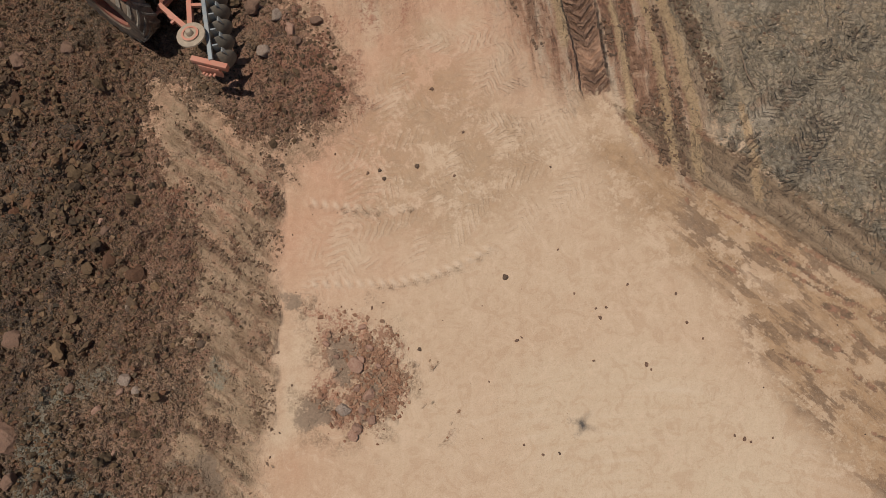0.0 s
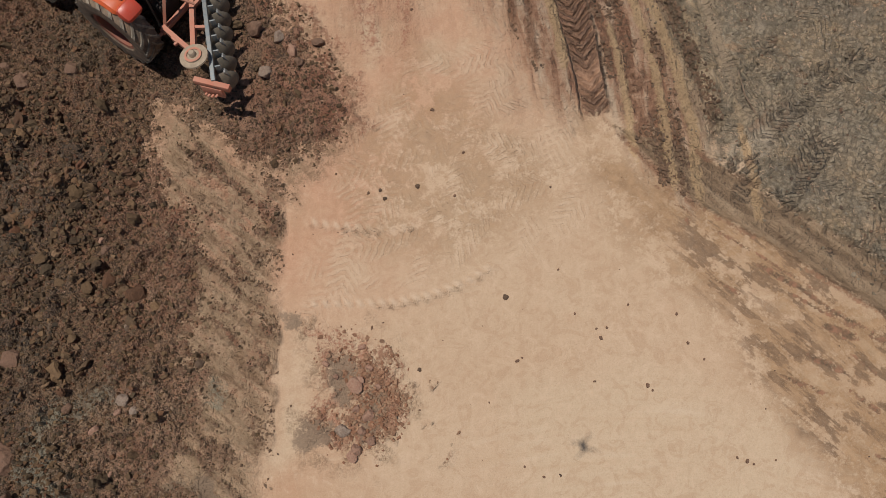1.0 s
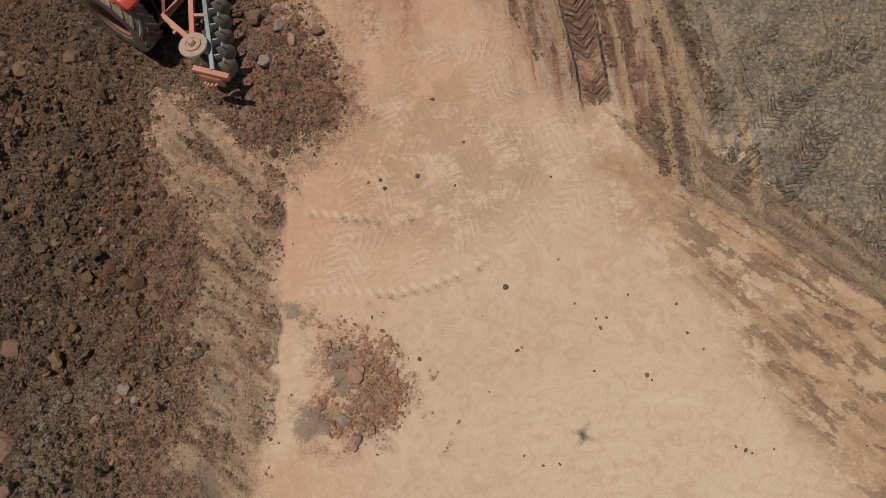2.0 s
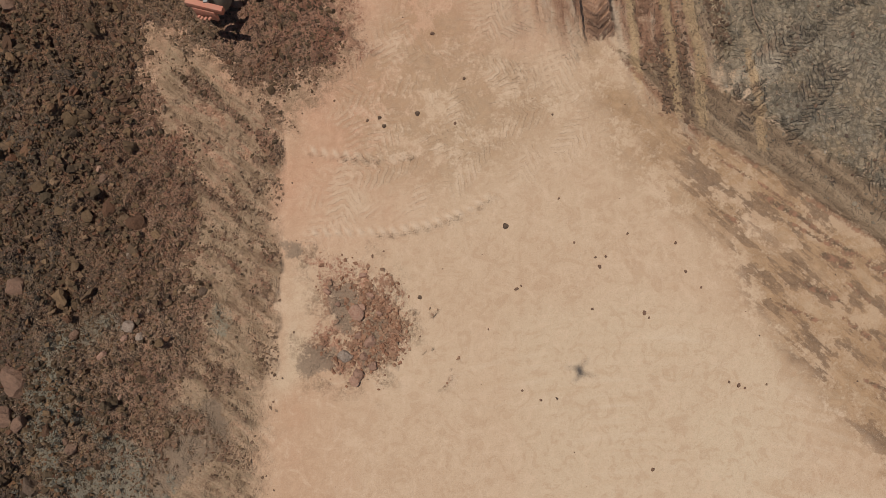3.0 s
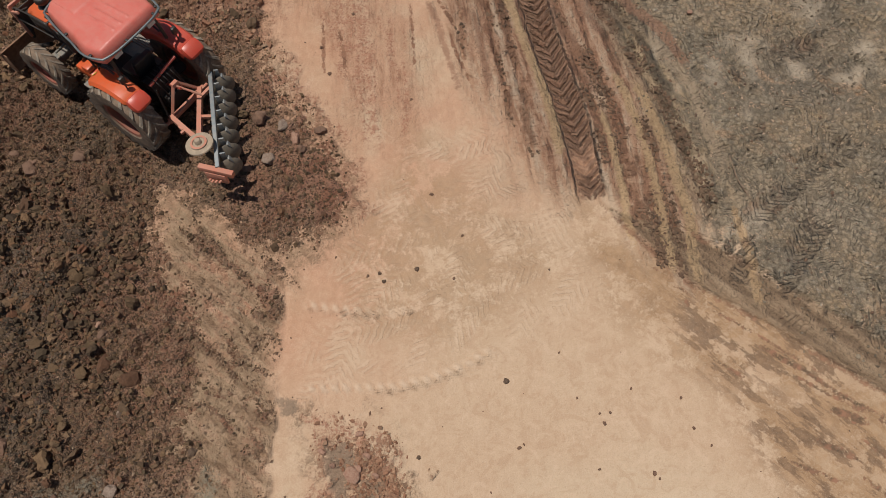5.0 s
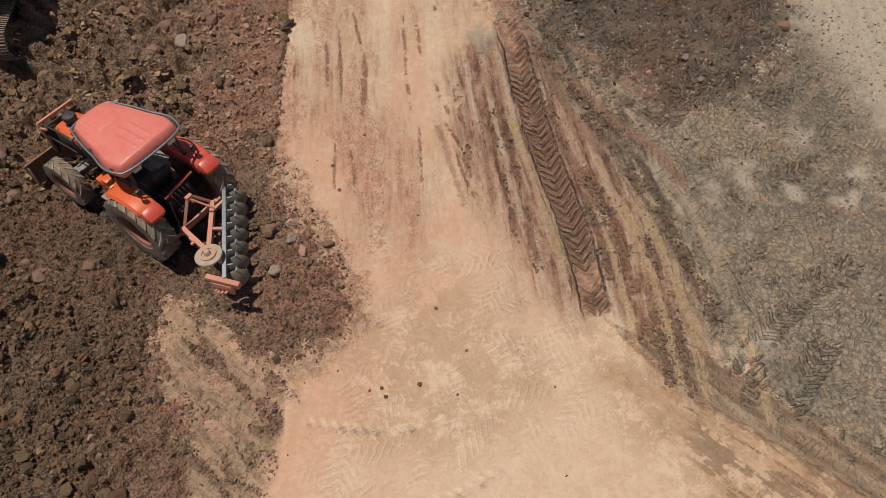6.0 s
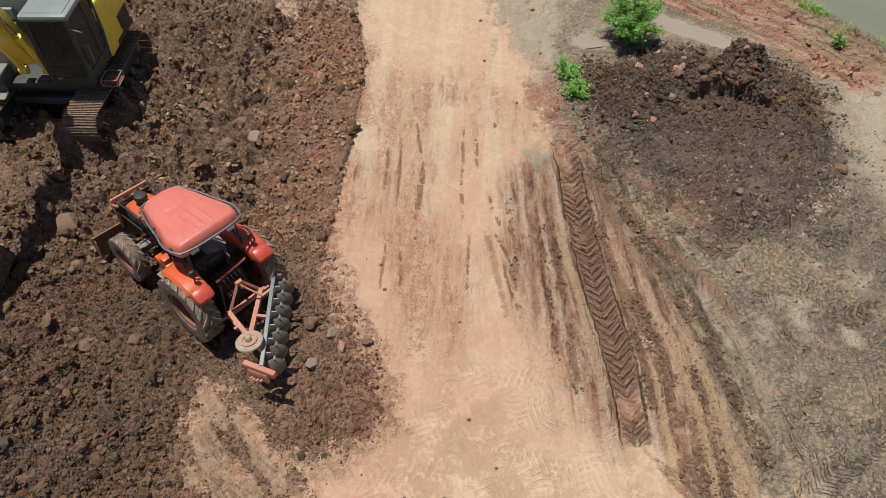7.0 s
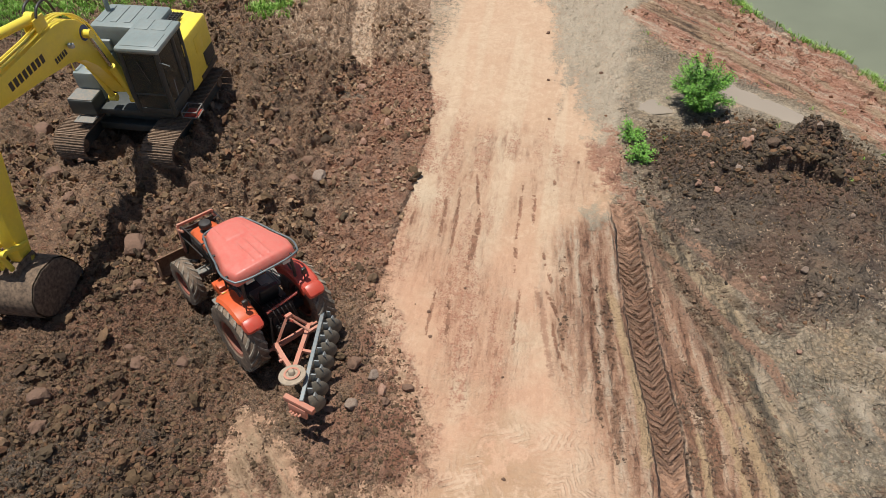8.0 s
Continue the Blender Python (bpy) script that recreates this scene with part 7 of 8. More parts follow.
    for s in (1, -1):
        for size, at in (((0.36, 0.035, 0.30), (3.05, 0.12 * s, 4.28)), ((0.36, 0.04, 0.34), (5.56, 0.19 * s, 3.96))):
            bm = fresh()
            block(bm, size, at, bevel=0.01)
            part("lug_plate", bm, YELLOW, boom)
    cylinder(e, (3.06, 0, 4.40), (5.20, 0, 4.80), 0.095, 0.70, 0.05)
    # arm
    bm = fresh()
    prism(bm, [(5.08, 4.80), (5.18, 4.92), (5.34, 4.86), (5.84, 4.20), (6.06, 3.30), (6.44, 1.25), (6.44, 0.98), (6.30, 0.90), (6.16, 0.98), (6.08, 1.30), (5.56, 2.92), (5.38, 3.75), (5.22, 4.4)], 0.30, bevel=0.02)
    arm = part("arm", bm, YELLOW, e, "yellow dipper arm with muddy scrapes")
    for s in (1, -1):
        bm = fresh()
        block(bm, (0.10, 0.006, 0.22), (5.80, 0.153 * s, 3.22), (0, 12, 0))
        part("arm_sticker", bm, WHITE, arm, "white warning sticker")
        bm = fresh()
        lathe(bm, [(0.16, -0.05), (0.16, 0.03), (0.001, 0.035)], (5.55, 0.17 * s, 3.95), "Y", 20, None if s > 0 else Matrix.Rotation(radians(90), 4, "X"))
        part("arm_pin", bm, DARK_GREY, arm)
    cylinder(arm_holder(e), (5.95, 0, 4.05), (6.78, 0, 1.62), 0.075, 0.62, 0.042)
    for s in (1, -1):
        bm = fresh()
        tube(bm, [(6.20, 0.19 * s, 1.30), (6.80, 0.19 * s, 1.60)], 0.045, 8, flat=1.4)
        tube(bm, [(6.80, 0.10 * s, 1.60), (6.72, 0.10 * s, 1.08)], 0.045, 8, flat=1.4)
        part("bucket_link", bm, YELLOW, e, "greasy yellow bucket link")
    bm = fresh()
    lathe(bm, [(0.001, -0.26), (0.055, -0.26), (0.055, 0.26), (0.001, 0.26)], (6.80, 0, 1.60), "Y", 14)
    part("link_pin", bm, YELLOW, e)
    bm = fresh()
    lathe(bm, [(0.001, -0.24), (0.06, -0.24), (0.06, 0.24), (0.001, 0.24)], (6.30, 0, 1.0), "Y", 14)
    part("bucket_pin", bm, YELLOW, e)
    # bucket, curled towards the cab with its mouth in the soil
    shell = [(5.72, 0.02), (5.84, 0.42), (6.02, 0.74), (6.22, 0.90), (6.62, 0.98), (6.95, 0.92), (7.16, 0.70), (7.22, 0.42), (7.10, 0.14), (6.92, -0.04)]
    bm = fresh()
    half = 0.58
    for y in (-half, half):
        prism(bm, shell + [(6.3, -0.10)], 0.035, y, 0.008)
    rows = [[bm.verts.new((x + o * nx, y, z + o * nz)) for y in (-half, half) for o in (0.0, 0.035)] for (x, z), (nx, nz) in zip(shell, [(-0.9, 0.3), (-0.9, 0.4), (-0.7, 0.7), (-0.3, 0.95), (0, 1), (0.4, 0.9), (0.9, 0.4), (1, 0), (0.9, -0.4), (0.7, -0.7)])]
    for a, b in zip(rows, rows[1:]):
        for i, j in ((0, 2), (3, 1)):
            bm.faces.new((a[i], a[j], b[j], b[i]))
    for y in (-0.22, 0.22):
        prism(bm, [(6.16, 0.86), (6.20, 1.10), (6.36, 1.12), (6.62, 1.16), (6.80, 1.12), (6.84, 0.93)], 0.04, y, 0.006)
    bucket = part("bucket", bm, MUDDY_BUCKET, e, "mud-caked steel digging bucket resting on the soil")
    for k in range(5):
        bm = fresh()
        block(bm, (0.09, 0.10, 0.24), (5.70, -0.48 + 0.24 * k, -0.02), (0, 12, 0), 0.02)
        part("tooth", bm, STEEL, bucket)
    return tagged(e, "yellow crawler excavator with grey cab, boom reaching down to the soil", "excavator")


def arm_holder(thing):
    return [c for c in thing.children if c.name.startswith("arm")][0]


TRACTOR_AT = pose(-5.08, 6.72, 0.0, 4, 2.5, 147.5) @ Matrix.Diagonal((0.94, 0.94, 0.94, 1))
z_t = float(np.mean(ground_at([-5.5, -4.6], [5.95, 7.3])[0]))
TRACTOR_AT.translation.z = z_t + 0.0
build_tractor(TRACTOR_AT)
build_plough(TRACTOR_AT @ pose(0.15, 0, 0))
EXCAVATOR_AT = pose(-11.27, 12.84, -0.10, 0, 0, -82.1)
z_e = float(np.mean(ground_at([-12.3, -10.2, -12.3, -10.2, -11], [11, 11.5, 13.5, 14, 13])[0]))
EXCAVATOR_AT.translation.z = z_e - 0.02
build_excavator(EXCAVATOR_AT)


# ---------------------------------------------------------------- stones, clods and pebbles
def ico(level):
    bm = bmesh.new()
    bmesh.ops.create_icosphere(bm, subdivisions=level, radius=1.0)
    bm.verts.ensure_lookup_table()
    v = np.array([p.co[:] for p in bm.verts])
    f = np.array([[q.index for q in t.verts] for t in bm.faces])
    bm.free()
    return v, f


ICO1, ICO2 = ico(1), ico(2)
CHUNK = (np.array([(a, b, c) for a in (-0.62, 0.62) for b in (-0.62, 0.62) for c in (-0.62, 0.62)]), np.array([(0, 1, 3), (0, 3, 2), (4, 6, 7), (4, 7, 5), (0, 4, 5), (0, 5, 1), (2, 3, 7), (2, 7, 6), (0, 2, 6), (0, 6, 4), (1, 5, 7), (1, 7, 3)]))
OCTA = (np.array([(1, 0, 0), (-1, 0, 0), (0, 1, 0), (0, -1, 0), (0, 0, 1), (0, 0, -1)], float), np.array([(0, 2, 4), (2, 1, 4), (1, 3, 4), (3, 0, 4), (2, 0, 5), (1, 2, 5), (3, 1, 5), (0, 3, 5)]))
RNG = np.random.default_rng(7)


def turns(count, flat=1.0):
    """Random turning matrices."""
    q = RNG.normal(size=(count, 4))
    q[:, 1:3] *= flat
    q /= np.linalg.norm(q, axis=1)[:, None]
    w, x, y, z = q.T
    return np.stack([np.stack([1 - 2 * (y * y + z * z), 2 * (x * y - z * w), 2 * (x * z + y * w)], -1),
                     np.stack([2 * (x * y + z * w), 1 - 2 * (x * x + z * z), 2 * (y * z - x * w)], -1),
                     np.stack([2 * (x * z - y * w), 2 * (y * z + x * w), 1 - 2 * (x * x + y * y)], -1)], -2)


def clods(name, x, y, size, shape, material, label, category, bury=0.35, squash=0.75, jitter=0.45, smooth=False):
    """Many lumps of earth in one mesh, lying on the ground sheet."""
    v, f = shape
    n = len(x)
    z = ground_at(x, y)[0]
    stretch = np.stack([RNG.uniform(0.75, 1.35, n), RNG.uniform(0.7, 1.2, n), RNG.uniform(0.6, 1.0, n) * squash], -1)
    pts = v[None] * (1 + RNG.uniform(-jitter, jitter, (n, len(v), 1))) * stretch[:, None]
    pts = np.einsum("nij,nvj->nvi", turns(n, 0.45), pts) * size[:, None, None]
    pts += np.stack([x, y, z + size * (0.75 * squash - bury)], -1)[:, None]
    faces = (f[None] + (np.arange(n) * len(v))[:, None, None]).reshape(-1, 3)
    mesh = sheet(name, pts.reshape(-1, 3), faces, material, smooth=smooth)
    return tagged(new(name, mesh), label, category, kind="stuff")


def scatter(count, box, want):
    """Random places in a box (x0, x1, y0, y1), kept by the chance that want(x, y, covers) gives."""
    x, y = RNG.uniform(box[0], box[1], count), RNG.uniform(box[2], box[3], count)
    z, a, b = ground_at(x, y)[:3]
    keep = RNG.uniform(size=count) < want(x, y, a, b)
    return x[keep], y[keep]


def sizes(n, low, high, power=2.5):
    return low + (high - low) * RNG.uniform(size=n) ** power


def clumpy(x, y, seed, size=0.9):
    return step(fbm(x, y, size, 3, seed), -0.25, 0.2)


def on_soil(x, y, a, b):
    tongue = step(x, -6.3, -4.6) * step(y, 3.4, 4.8) * (1 - step(y, 8.0, 10.0))
    patchy = step(fbm(x, y, 0.7, 3, 201), -0.10, 0.14)
    edge = 1 - 0.7 * step(x, -5.9, -4.7) * (1 - step(y, 3.6, 4.6))
    return np.clip(a[:, 0] - 0.2, 0, 1) * edge * (0.10 + 0.90 * patchy) * (1 - 0.75 * tongue) * (1 - 0.6 * step(-outline(x, y, SHOULDER), -0.2, 0.5)) * (1 - 0.6 * step(-outline(x, y, CORNER), -0.4, 0.5))


x, y = scatter(46000, (-11, -1.7, -3.6, 7.5), on_soil)
clods("soil_clods", x, y, sizes(len(x), 0.014, 0.062, 2.0), CHUNK, CLODS, "loose brown clods of freshly tilled soil", "soil", bury=0.3)
x, y = scatter(27000, (-9, -2.5, 7, 20.5), lambda x, y, a, b: on_soil(x, y, a, b) * 0.9 * (y >= 7.5) * (x > -8.6))
clods("far_soil_clods", x, y, sizes(len(x), 0.016, 0.075, 2.2), CHUNK, DRY_CLODS, "loose dry clods beside the track", "soil", bury=0.3)
x, y = scatter(34000, (-19, -8.4, 2, 20.5), lambda x, y, a, b: on_soil(x, y, a, b) * ((y >= 7.5) | (x <= -11)) * (x < -8.4))
clods("dark_soil_clods", x, y, sizes(len(x), 0.018, 0.085, 2.2), CHUNK, MID_CLODS, "loose dark clods round the excavator", "soil", bury=0.3)
x, y = scatter(9000, (-16, -2, -3.6, 19), on_soil)
clods("soil_lumps", x, y, sizes(len(x), 0.04, 0.14, 2.8), ICO2, CLODS, "large broken lumps of brown soil", "soil", bury=0.32, jitter=0.3)
x, y = scatter(16000, (-9.5, -5.0, -3.6, 7), lambda x, y, a, b: a[:, 3])
clods("damp_clods", x, y, sizes(len(x), 0.012, 0.06, 2.4), CHUNK, DARK_CLODS, "dark damp clods in the tilled soil", "soil", bury=0.45)
x, y = scatter(60000, (-10, -1.7, -3.6, 9), lambda x, y, a, b: np.clip(a[:, 0] - 0.05, 0, 1) * 0.8)
clods("soil_crumbs", x, y, sizes(len(x), 0.01, 0.034, 1.8), OCTA, CLODS, "fine crumbs of brown soil", "soil")
x, y = scatter(4200, (1.5, 8.5, 11.5, 17.2), lambda x, y, a, b: a[:, 3] * step(y - 0.15 * x, 12.0, 14.0) * (0.25 + 0.75 * clumpy(x, y, 204)))
clods("mound_lumps", x, y, sizes(len(x), 0.02, 0.085, 2.8), ICO2, DARK_CLODS, "large dark lumps of damp earth on the mound", "soil", bury=0.42, jitter=0.26)
x = RNG.uniform(4.25, 6.25, 60)
y = np.interp(x, [p[0] for p in LEDGE], [p[1] for p in LEDGE]) + RNG.uniform(0.04, 0.25, 60)
clods("ledge_lumps", x, y, sizes(60, 0.05, 0.13, 1.6), ICO2, DARK_CLODS, "dark lumps hanging over the dug ledge of the mound", "soil", bury=0.35, jitter=0.28)
x, y = scatter(46000, (1, 9, 9, 17.5), lambda x, y, a, b: a[:, 3] * (0.12 + 0.88 * step(y - 0.15 * x, 11.5, 14.5)) * (0.2 + 0.8 * clumpy(x, y, 203)))
clods("mound_clods", x, y, sizes(len(x), 0.01, 0.06, 2.6), CHUNK, DARK_CLODS, "dark damp clods heaped beside the track", "soil", bury=0.5)
x, y = scatter(15000, (-2.9, 0.5, -1.6, 1.5), lambda x, y, a, b: a[:, 2] * (0.15 + 0.85 * step(x, -1.9, -1.5)) * (0.3 + 0.7 * clumpy(x, y, 206, 0.4)))
clods("red_gravel", x, y, sizes(len(x), 0.006, 0.05, 3.0), CHUNK, RED_CLODS, "patch of crushed red stone on the sand", "gravel")
x, y = scatter(14000, (-9, -3.3, 8, 18), lambda x, y, a, b: a[:, 2] * a[:, 0])
clods("red_rubble", x, y, sizes(len(x), 0.012, 0.075, 2.8), CHUNK, RED_CLODS, "red broken rubble along the edge of the track", "gravel")
x, y = scatter(16000, (0.5, 10.5, 15, 24.5), lambda x, y, a, b: a[:, 2] * (0.15 + 0.85 * np.exp(-((outline(x, y, POND) - 1.5) / 0.8) ** 2)) * clumpy(x, y, 205))
clods("bank_rubble", x, y, sizes(len(x), 0.015, 0.10, 3.2), CHUNK, RED_CLODS, "red lumps of earth along the pond bank", "gravel")
x, y = scatter(7000, (-5.2, 7.5, -3.6, 8.5), lambda x, y, a, b: (1 - a[:, 0]) * (0.012 + 0.2 * a[:, 1] + 0.14 * step(-outline(x, y, MIXED), -0.6, 0.4) + 0.35 * step(-outline(x, y, SOIL), -0.7, 0.0)))
clods("pebbles", x, y, sizes(len(x), 0.006, 0.035, 2.6), ICO1, PEBBLES, "scattered crumbs of earth and small stones", "pebbles")
x, y = scatter(30000, (1.0, 12, -3, 14), lambda x, y, a, b: a[:, 1] * (1 - a[:, 3]) * 0.6 * clumpy(x, y, 207, 0.5))
clods("clay_crumbs", x, y, sizes(len(x), 0.008, 0.036, 2.4), ICO1, clod_material("clay_clods", [(0.20, 0.15, 0.10), (0.30, 0.235, 0.155), (0.14, 0.105, 0.07), (0.36, 0.28, 0.19)]),
      "crumbled grey clay on the rutted ground", "clay")


def in_strokes(x, y, a, b):
    """Chance of a crumb on the trampled strip, in lines along the drag marks."""
    lines = fbm((0.6 * x + 0.8 * y) * 4.6, (0.8 * x - 0.6 * y) * 1.1, 1.0, 4, 34, 0.6)
    return step(-outline(x, y, MIXED), -0.35, 0.2) * (x < -2.7) * (0.06 + 0.94 * step(lines + 0.5 * fbm(x, y, 0.5, 4, 31, 0.6), 0.04, 0.18))


x, y = scatter(15000, (-5.2, -2.6, -3.6, 5.2), in_strokes)
clods("trampled_crumbs", x, y, sizes(len(x), 0.008, 0.04, 2.2), OCTA, clod_material("trampled_earth", [(0.16, 0.092, 0.054), (0.27, 0.162, 0.096), (0.36, 0.228, 0.14), (0.20, 0.116, 0.068), (0.43, 0.29, 0.185)]),
      "crumbs of soil trodden into the pale sand", "soil", bury=0.3)


def in_furrow(x, y, a, b):
    """Chance of a clod in the furrows between the wheel lanes."""
    got = np.zeros(x.shape)
    for line, half in CLOD_FURROWS:
        side, way, run = along(x, y, line)
        got = np.maximum(got, step(half + 0.03 - np.abs(side + 0.10 * fbm(x, y, 0.7, 3, 84)), -0.06, 0.05) * (way > 0.1) * (way < run - 0.1))
    return got * step(fbm(x, y, 0.5, 3, 208), -0.1, 0.15) * (0.3 + 0.7 * step(x, 1.8, 2.6))


x, y = scatter(42000, (-0.4, 5.4, 3.2, 11.8), in_furrow)
clods("rut_clods", x, y, sizes(len(x), 0.008, 0.045, 2.4), ICO1, clod_material("rut_earth", [(0.13, 0.078, 0.046), (0.22, 0.127, 0.074), (0.17, 0.11, 0.069), (0.30, 0.178, 0.108), (0.10, 0.065, 0.042)]),
      "crumbled damp clods squeezed up between wheel ruts", "soil")


def rock_meshes(material, count, name):
    """A few stone shapes with flattened, broken faces."""
    out = []
    v, f = ico(3)
    for k in range(count):
        pts = v * np.array([RNG.uniform(0.95, 1.3), RNG.uniform(0.7, 0.95), RNG.uniform(0.5, 0.8)])
        for q in range(11):
            way = RNG.normal(size=3)
            way /= np.linalg.norm(way)
            pts = pts - np.outer(np.maximum(0, pts @ way - RNG.uniform(0.45, 0.8)), way)
        lump = np.array([noise.fractal(Vector(p) * 2.6 + Vector((9.0 * k, 0, 0)), 0.8, 2.2, 4) for p in pts])
        pts = pts * (1 + 0.11 * lump[:, None])
        mesh = sheet(name, pts, f, material, smooth=False)
        mesh.materials.append(material)
        out.append(mesh)
    return out


ROCKS = {"brown": rock_meshes(ROCK, 5, "rock"), "pale": rock_meshes(PALE_ROCK, 3, "rock"), "dark": rock_meshes(DARK_ROCK, 4, "rock"), "red": rock_meshes(RED_ROCK, 4, "rock")}
ROCK_WORDS = {"brown": "rough brown stone half sunk in loose soil", "pale": "pale weathered stone lying on dark soil", "dark": "dark damp lump of stone in the soil", "red": "broken reddish stone lying on the earth"}


def rock(x, y, r, tone):
    mesh = ROCKS[tone][int(RNG.integers(len(ROCKS[tone])))]
    ob = new("rock", mesh)
    z = float(ground_at([x], [y])[0][0])
    ob.matrix_basis = pose(x, y, z + 0.22 * r, RNG.uniform(-18, 18), RNG.uniform(-18, 18), RNG.uniform(0, 360)) @ Matrix.Diagonal((r, r, r, 1))
    return tagged(ob, ROCK_WORDS[tone], "rock", group="stones on the site")


# the stones that stand out, place by place: x, y, radius
for x, y, r in ((-3.44, 6.5, 0.20), (-6.6, 5.69, 0.16), (-7.59, 5.47, 0.18), (-7.11, 0.62, 0.22), (-9.38, 8.31, 0.38), (-8.57, 7.22, 0.22), (-6.77, 11.3, 0.24), (-6.61, 12.0, 0.22),
                (-8.8, 4.33, 0.22), (-8.48, 3.81, 0.18), (-7.57, 5.61, 0.16), (-7.98, 5.85, 0.14), (-13.9, 11.3, 0.34), (-12.6, 9.9, 0.30), (-6.96, -0.98, 0.29), (-7.04, -1.52, 0.22), (-6.73, -1.63, 0.16), (-7.3, -0.75, 0.16), (-5.6, 12.2, 0.16),
                (-2.62, 5.9, 0.12), (-3.6, 5.5, 0.13), (-2.3, 6.3, 0.13), (-5.7, 2.4, 0.1), (-6.1, -0.2, 0.11), (-9.1, 10.6, 0.2), (-7.7, 12.4, 0.2), (-14.2, 9.2, 0.3), (-11.6, 9.2, 0.2)):
    rock(x, y, r, "brown")
for x, y, r in ((-3.19, 5.64, 0.17), (-3.02, 6.38, 0.14), (-6.13, 11.53, 0.22), (-5.14, -0.09, 0.14), (-4.93, -0.24, 0.09), (5.6, 15.0, 0.12), (4.4, 15.6, 0.12), (-1.61, -0.54, 0.13), (-5.2, 1.1, 0.07)):
    rock(x, y, r, "pale")
for x, y, r in ((-1.44, 0.16, 0.17), (-1.2, -0.3, 0.12), (-1.39, -0.85, 0.13), (-1.33, 0.79, 0.08), (-1.92, 0.51, 0.08), (-1.3, -0.55, 0.10), (-1.15, -0.7, 0.11), (-1.4, -0.2, 0.08), (-1.05, 0.15, 0.07), (-1.35, 0.25, 0.09), (-1.45, -0.95, 0.12), (-1.2, 0.45, 0.08), (-2.75, 6.1, 0.15), (-1.75, 0.3, 0.07), (-5.2, 14.2, 0.18), (-5.6, 13.3, 0.15), (-4.8, 12.1, 0.13), (-6.4, 15.5, 0.2), (3.2, 15.3, 0.16), (4.0, 14.6, 0.14)):
    rock(x, y, r, "red")
for x, y, r in ((-1.02, 3.35, 0.05), (-0.45, 3.58, 0.05), (-1.1, 3.5, 0.045), (1.05, 1.62, 0.06), (-0.39, 0.42, 0.045), (-4.0, 0.5, 0.09), (-7.9, -2.2, 0.28), (-6.6, -2.6, 0.2), (4.6, 14.4, 0.2), (5.9, 15.6, 0.22)):
    rock(x, y, r, "dark")
x, y = scatter(340, (-14.5, -2.2, -3.4, 17), lambda x, y, a, b: np.clip(a[:, 0] - 0.4, 0, 1) * 0.75 * (np.hypot(x + 5.5, y - 6.5) > 2.4) * ((x < -3.8) | (y > 8)) * ((x < -5.0) | (y > 5.2)) * (np.hypot(x + 11.3, y - 12.8) > 2.6))
for px, py in zip(x, y):
    rock(float(px), float(py), float(RNG.uniform(0.04, 0.12)), ("brown", "brown", "dark", "red", "brown")[int(RNG.integers(5))])


for x, y, r, tone in ((3.3, 13.9, 0.10, "red"), (3.0, 13.3, 0.12, "red"), (4.3, 15.4, 0.11, "brown"), (3.6, 12.6, 0.08, "pale"), (5.2, 11.0, 0.10, "pale"), (5.5, 10.5, 0.09, "pale"), (6.6, 9.5, 0.09, "pale"), (7.9, 12.4, 0.2, "brown"),
                      (4.7, 9.6, 0.09, "red"), (5.0, 9.0, 0.08, "red"), (2.6, 14.6, 0.1, "red"), (3.8, 16.2, 0.13, "red"), (2.3, 13.6, 0.08, "brown"), (6.4, 12.9, 0.07, "pale"), (4.9, 14.2, 0.09, "brown"),
                      (3.76, 15.0, 0.12, "pale"), (4.0, 14.25, 0.15, "brown"), (4.15, 14.75, 0.13, "red"), (3.42, 13.1, 0.11, "red"), (3.86, 13.7, 0.12, "pale"), (3.05, 12.0, 0.08, "pale"), (4.42, 10.75, 0.10, "red"), (2.94, 12.66, 0.08, "brown"), (3.1, 13.45, 0.1, "dark"), (6.4, 14.3, 0.12, "brown")):
    rock(x, y, r, tone)


# damp crumbs and dark spots on the bare sand: x, y, radius
for x, y, r in ((2.62, 0.95, 0.05), (2.72, 1.12, 0.035), (2.55, 1.1, 0.03), (2.2, 1.35, 0.03), (3.1, 1.5, 0.03), (4.05, 0.87, 0.045), (3.35, 0.17, 0.06), (3.42, 0.1, 0.035), (1.22, 0.57, 0.05), (1.3, 0.62, 0.03), (2.48, 0.24, 0.035),
                (0.75, -0.1, 0.025), (3.9, 1.35, 0.035), (4.3, 0.6, 0.03), (4.85, -1.0, 0.05), (4.95, -1.05, 0.03), (4.7, -0.95, 0.03), (1.6, -1.25, 0.035), (1.3, -1.1, 0.03), (1.95, 2.1, 0.03), (0.2, 3.4, 0.04),
                (-0.2, 5.0, 0.05), (0.35, 4.2, 0.04), (-2.2, 7.6, 0.06), (-2.4, 8.2, 0.05), (-1.8, 9.0, 0.05), (-0.6, 7.0, 0.04), (0.3, 18.4, 0.09), (-1.2, 17.6, 0.07), (-0.9, 15.6, 0.06), (-1.6, 20.4, 0.1), (0.1, 13.9, 0.06)):
    rock(x, y, 0.85 * r, "brown")


# ---------------------------------------------------------------- pond and puddles
def water_material(name, tone, rough):
    n = Nodes(name)
    ripple = n.noise(2.2, 4, 0.6)
    n.bsdf.inputs["Specular IOR Level"].default_value = 0.5
    return n.done(n.mix(n.ramp(n.noise(0.3, 3), 0.4, 0.65), tone, tuple(c * 0.88 for c in tone)), rough, bump=ripple, strength=0.05, distance=0.02)


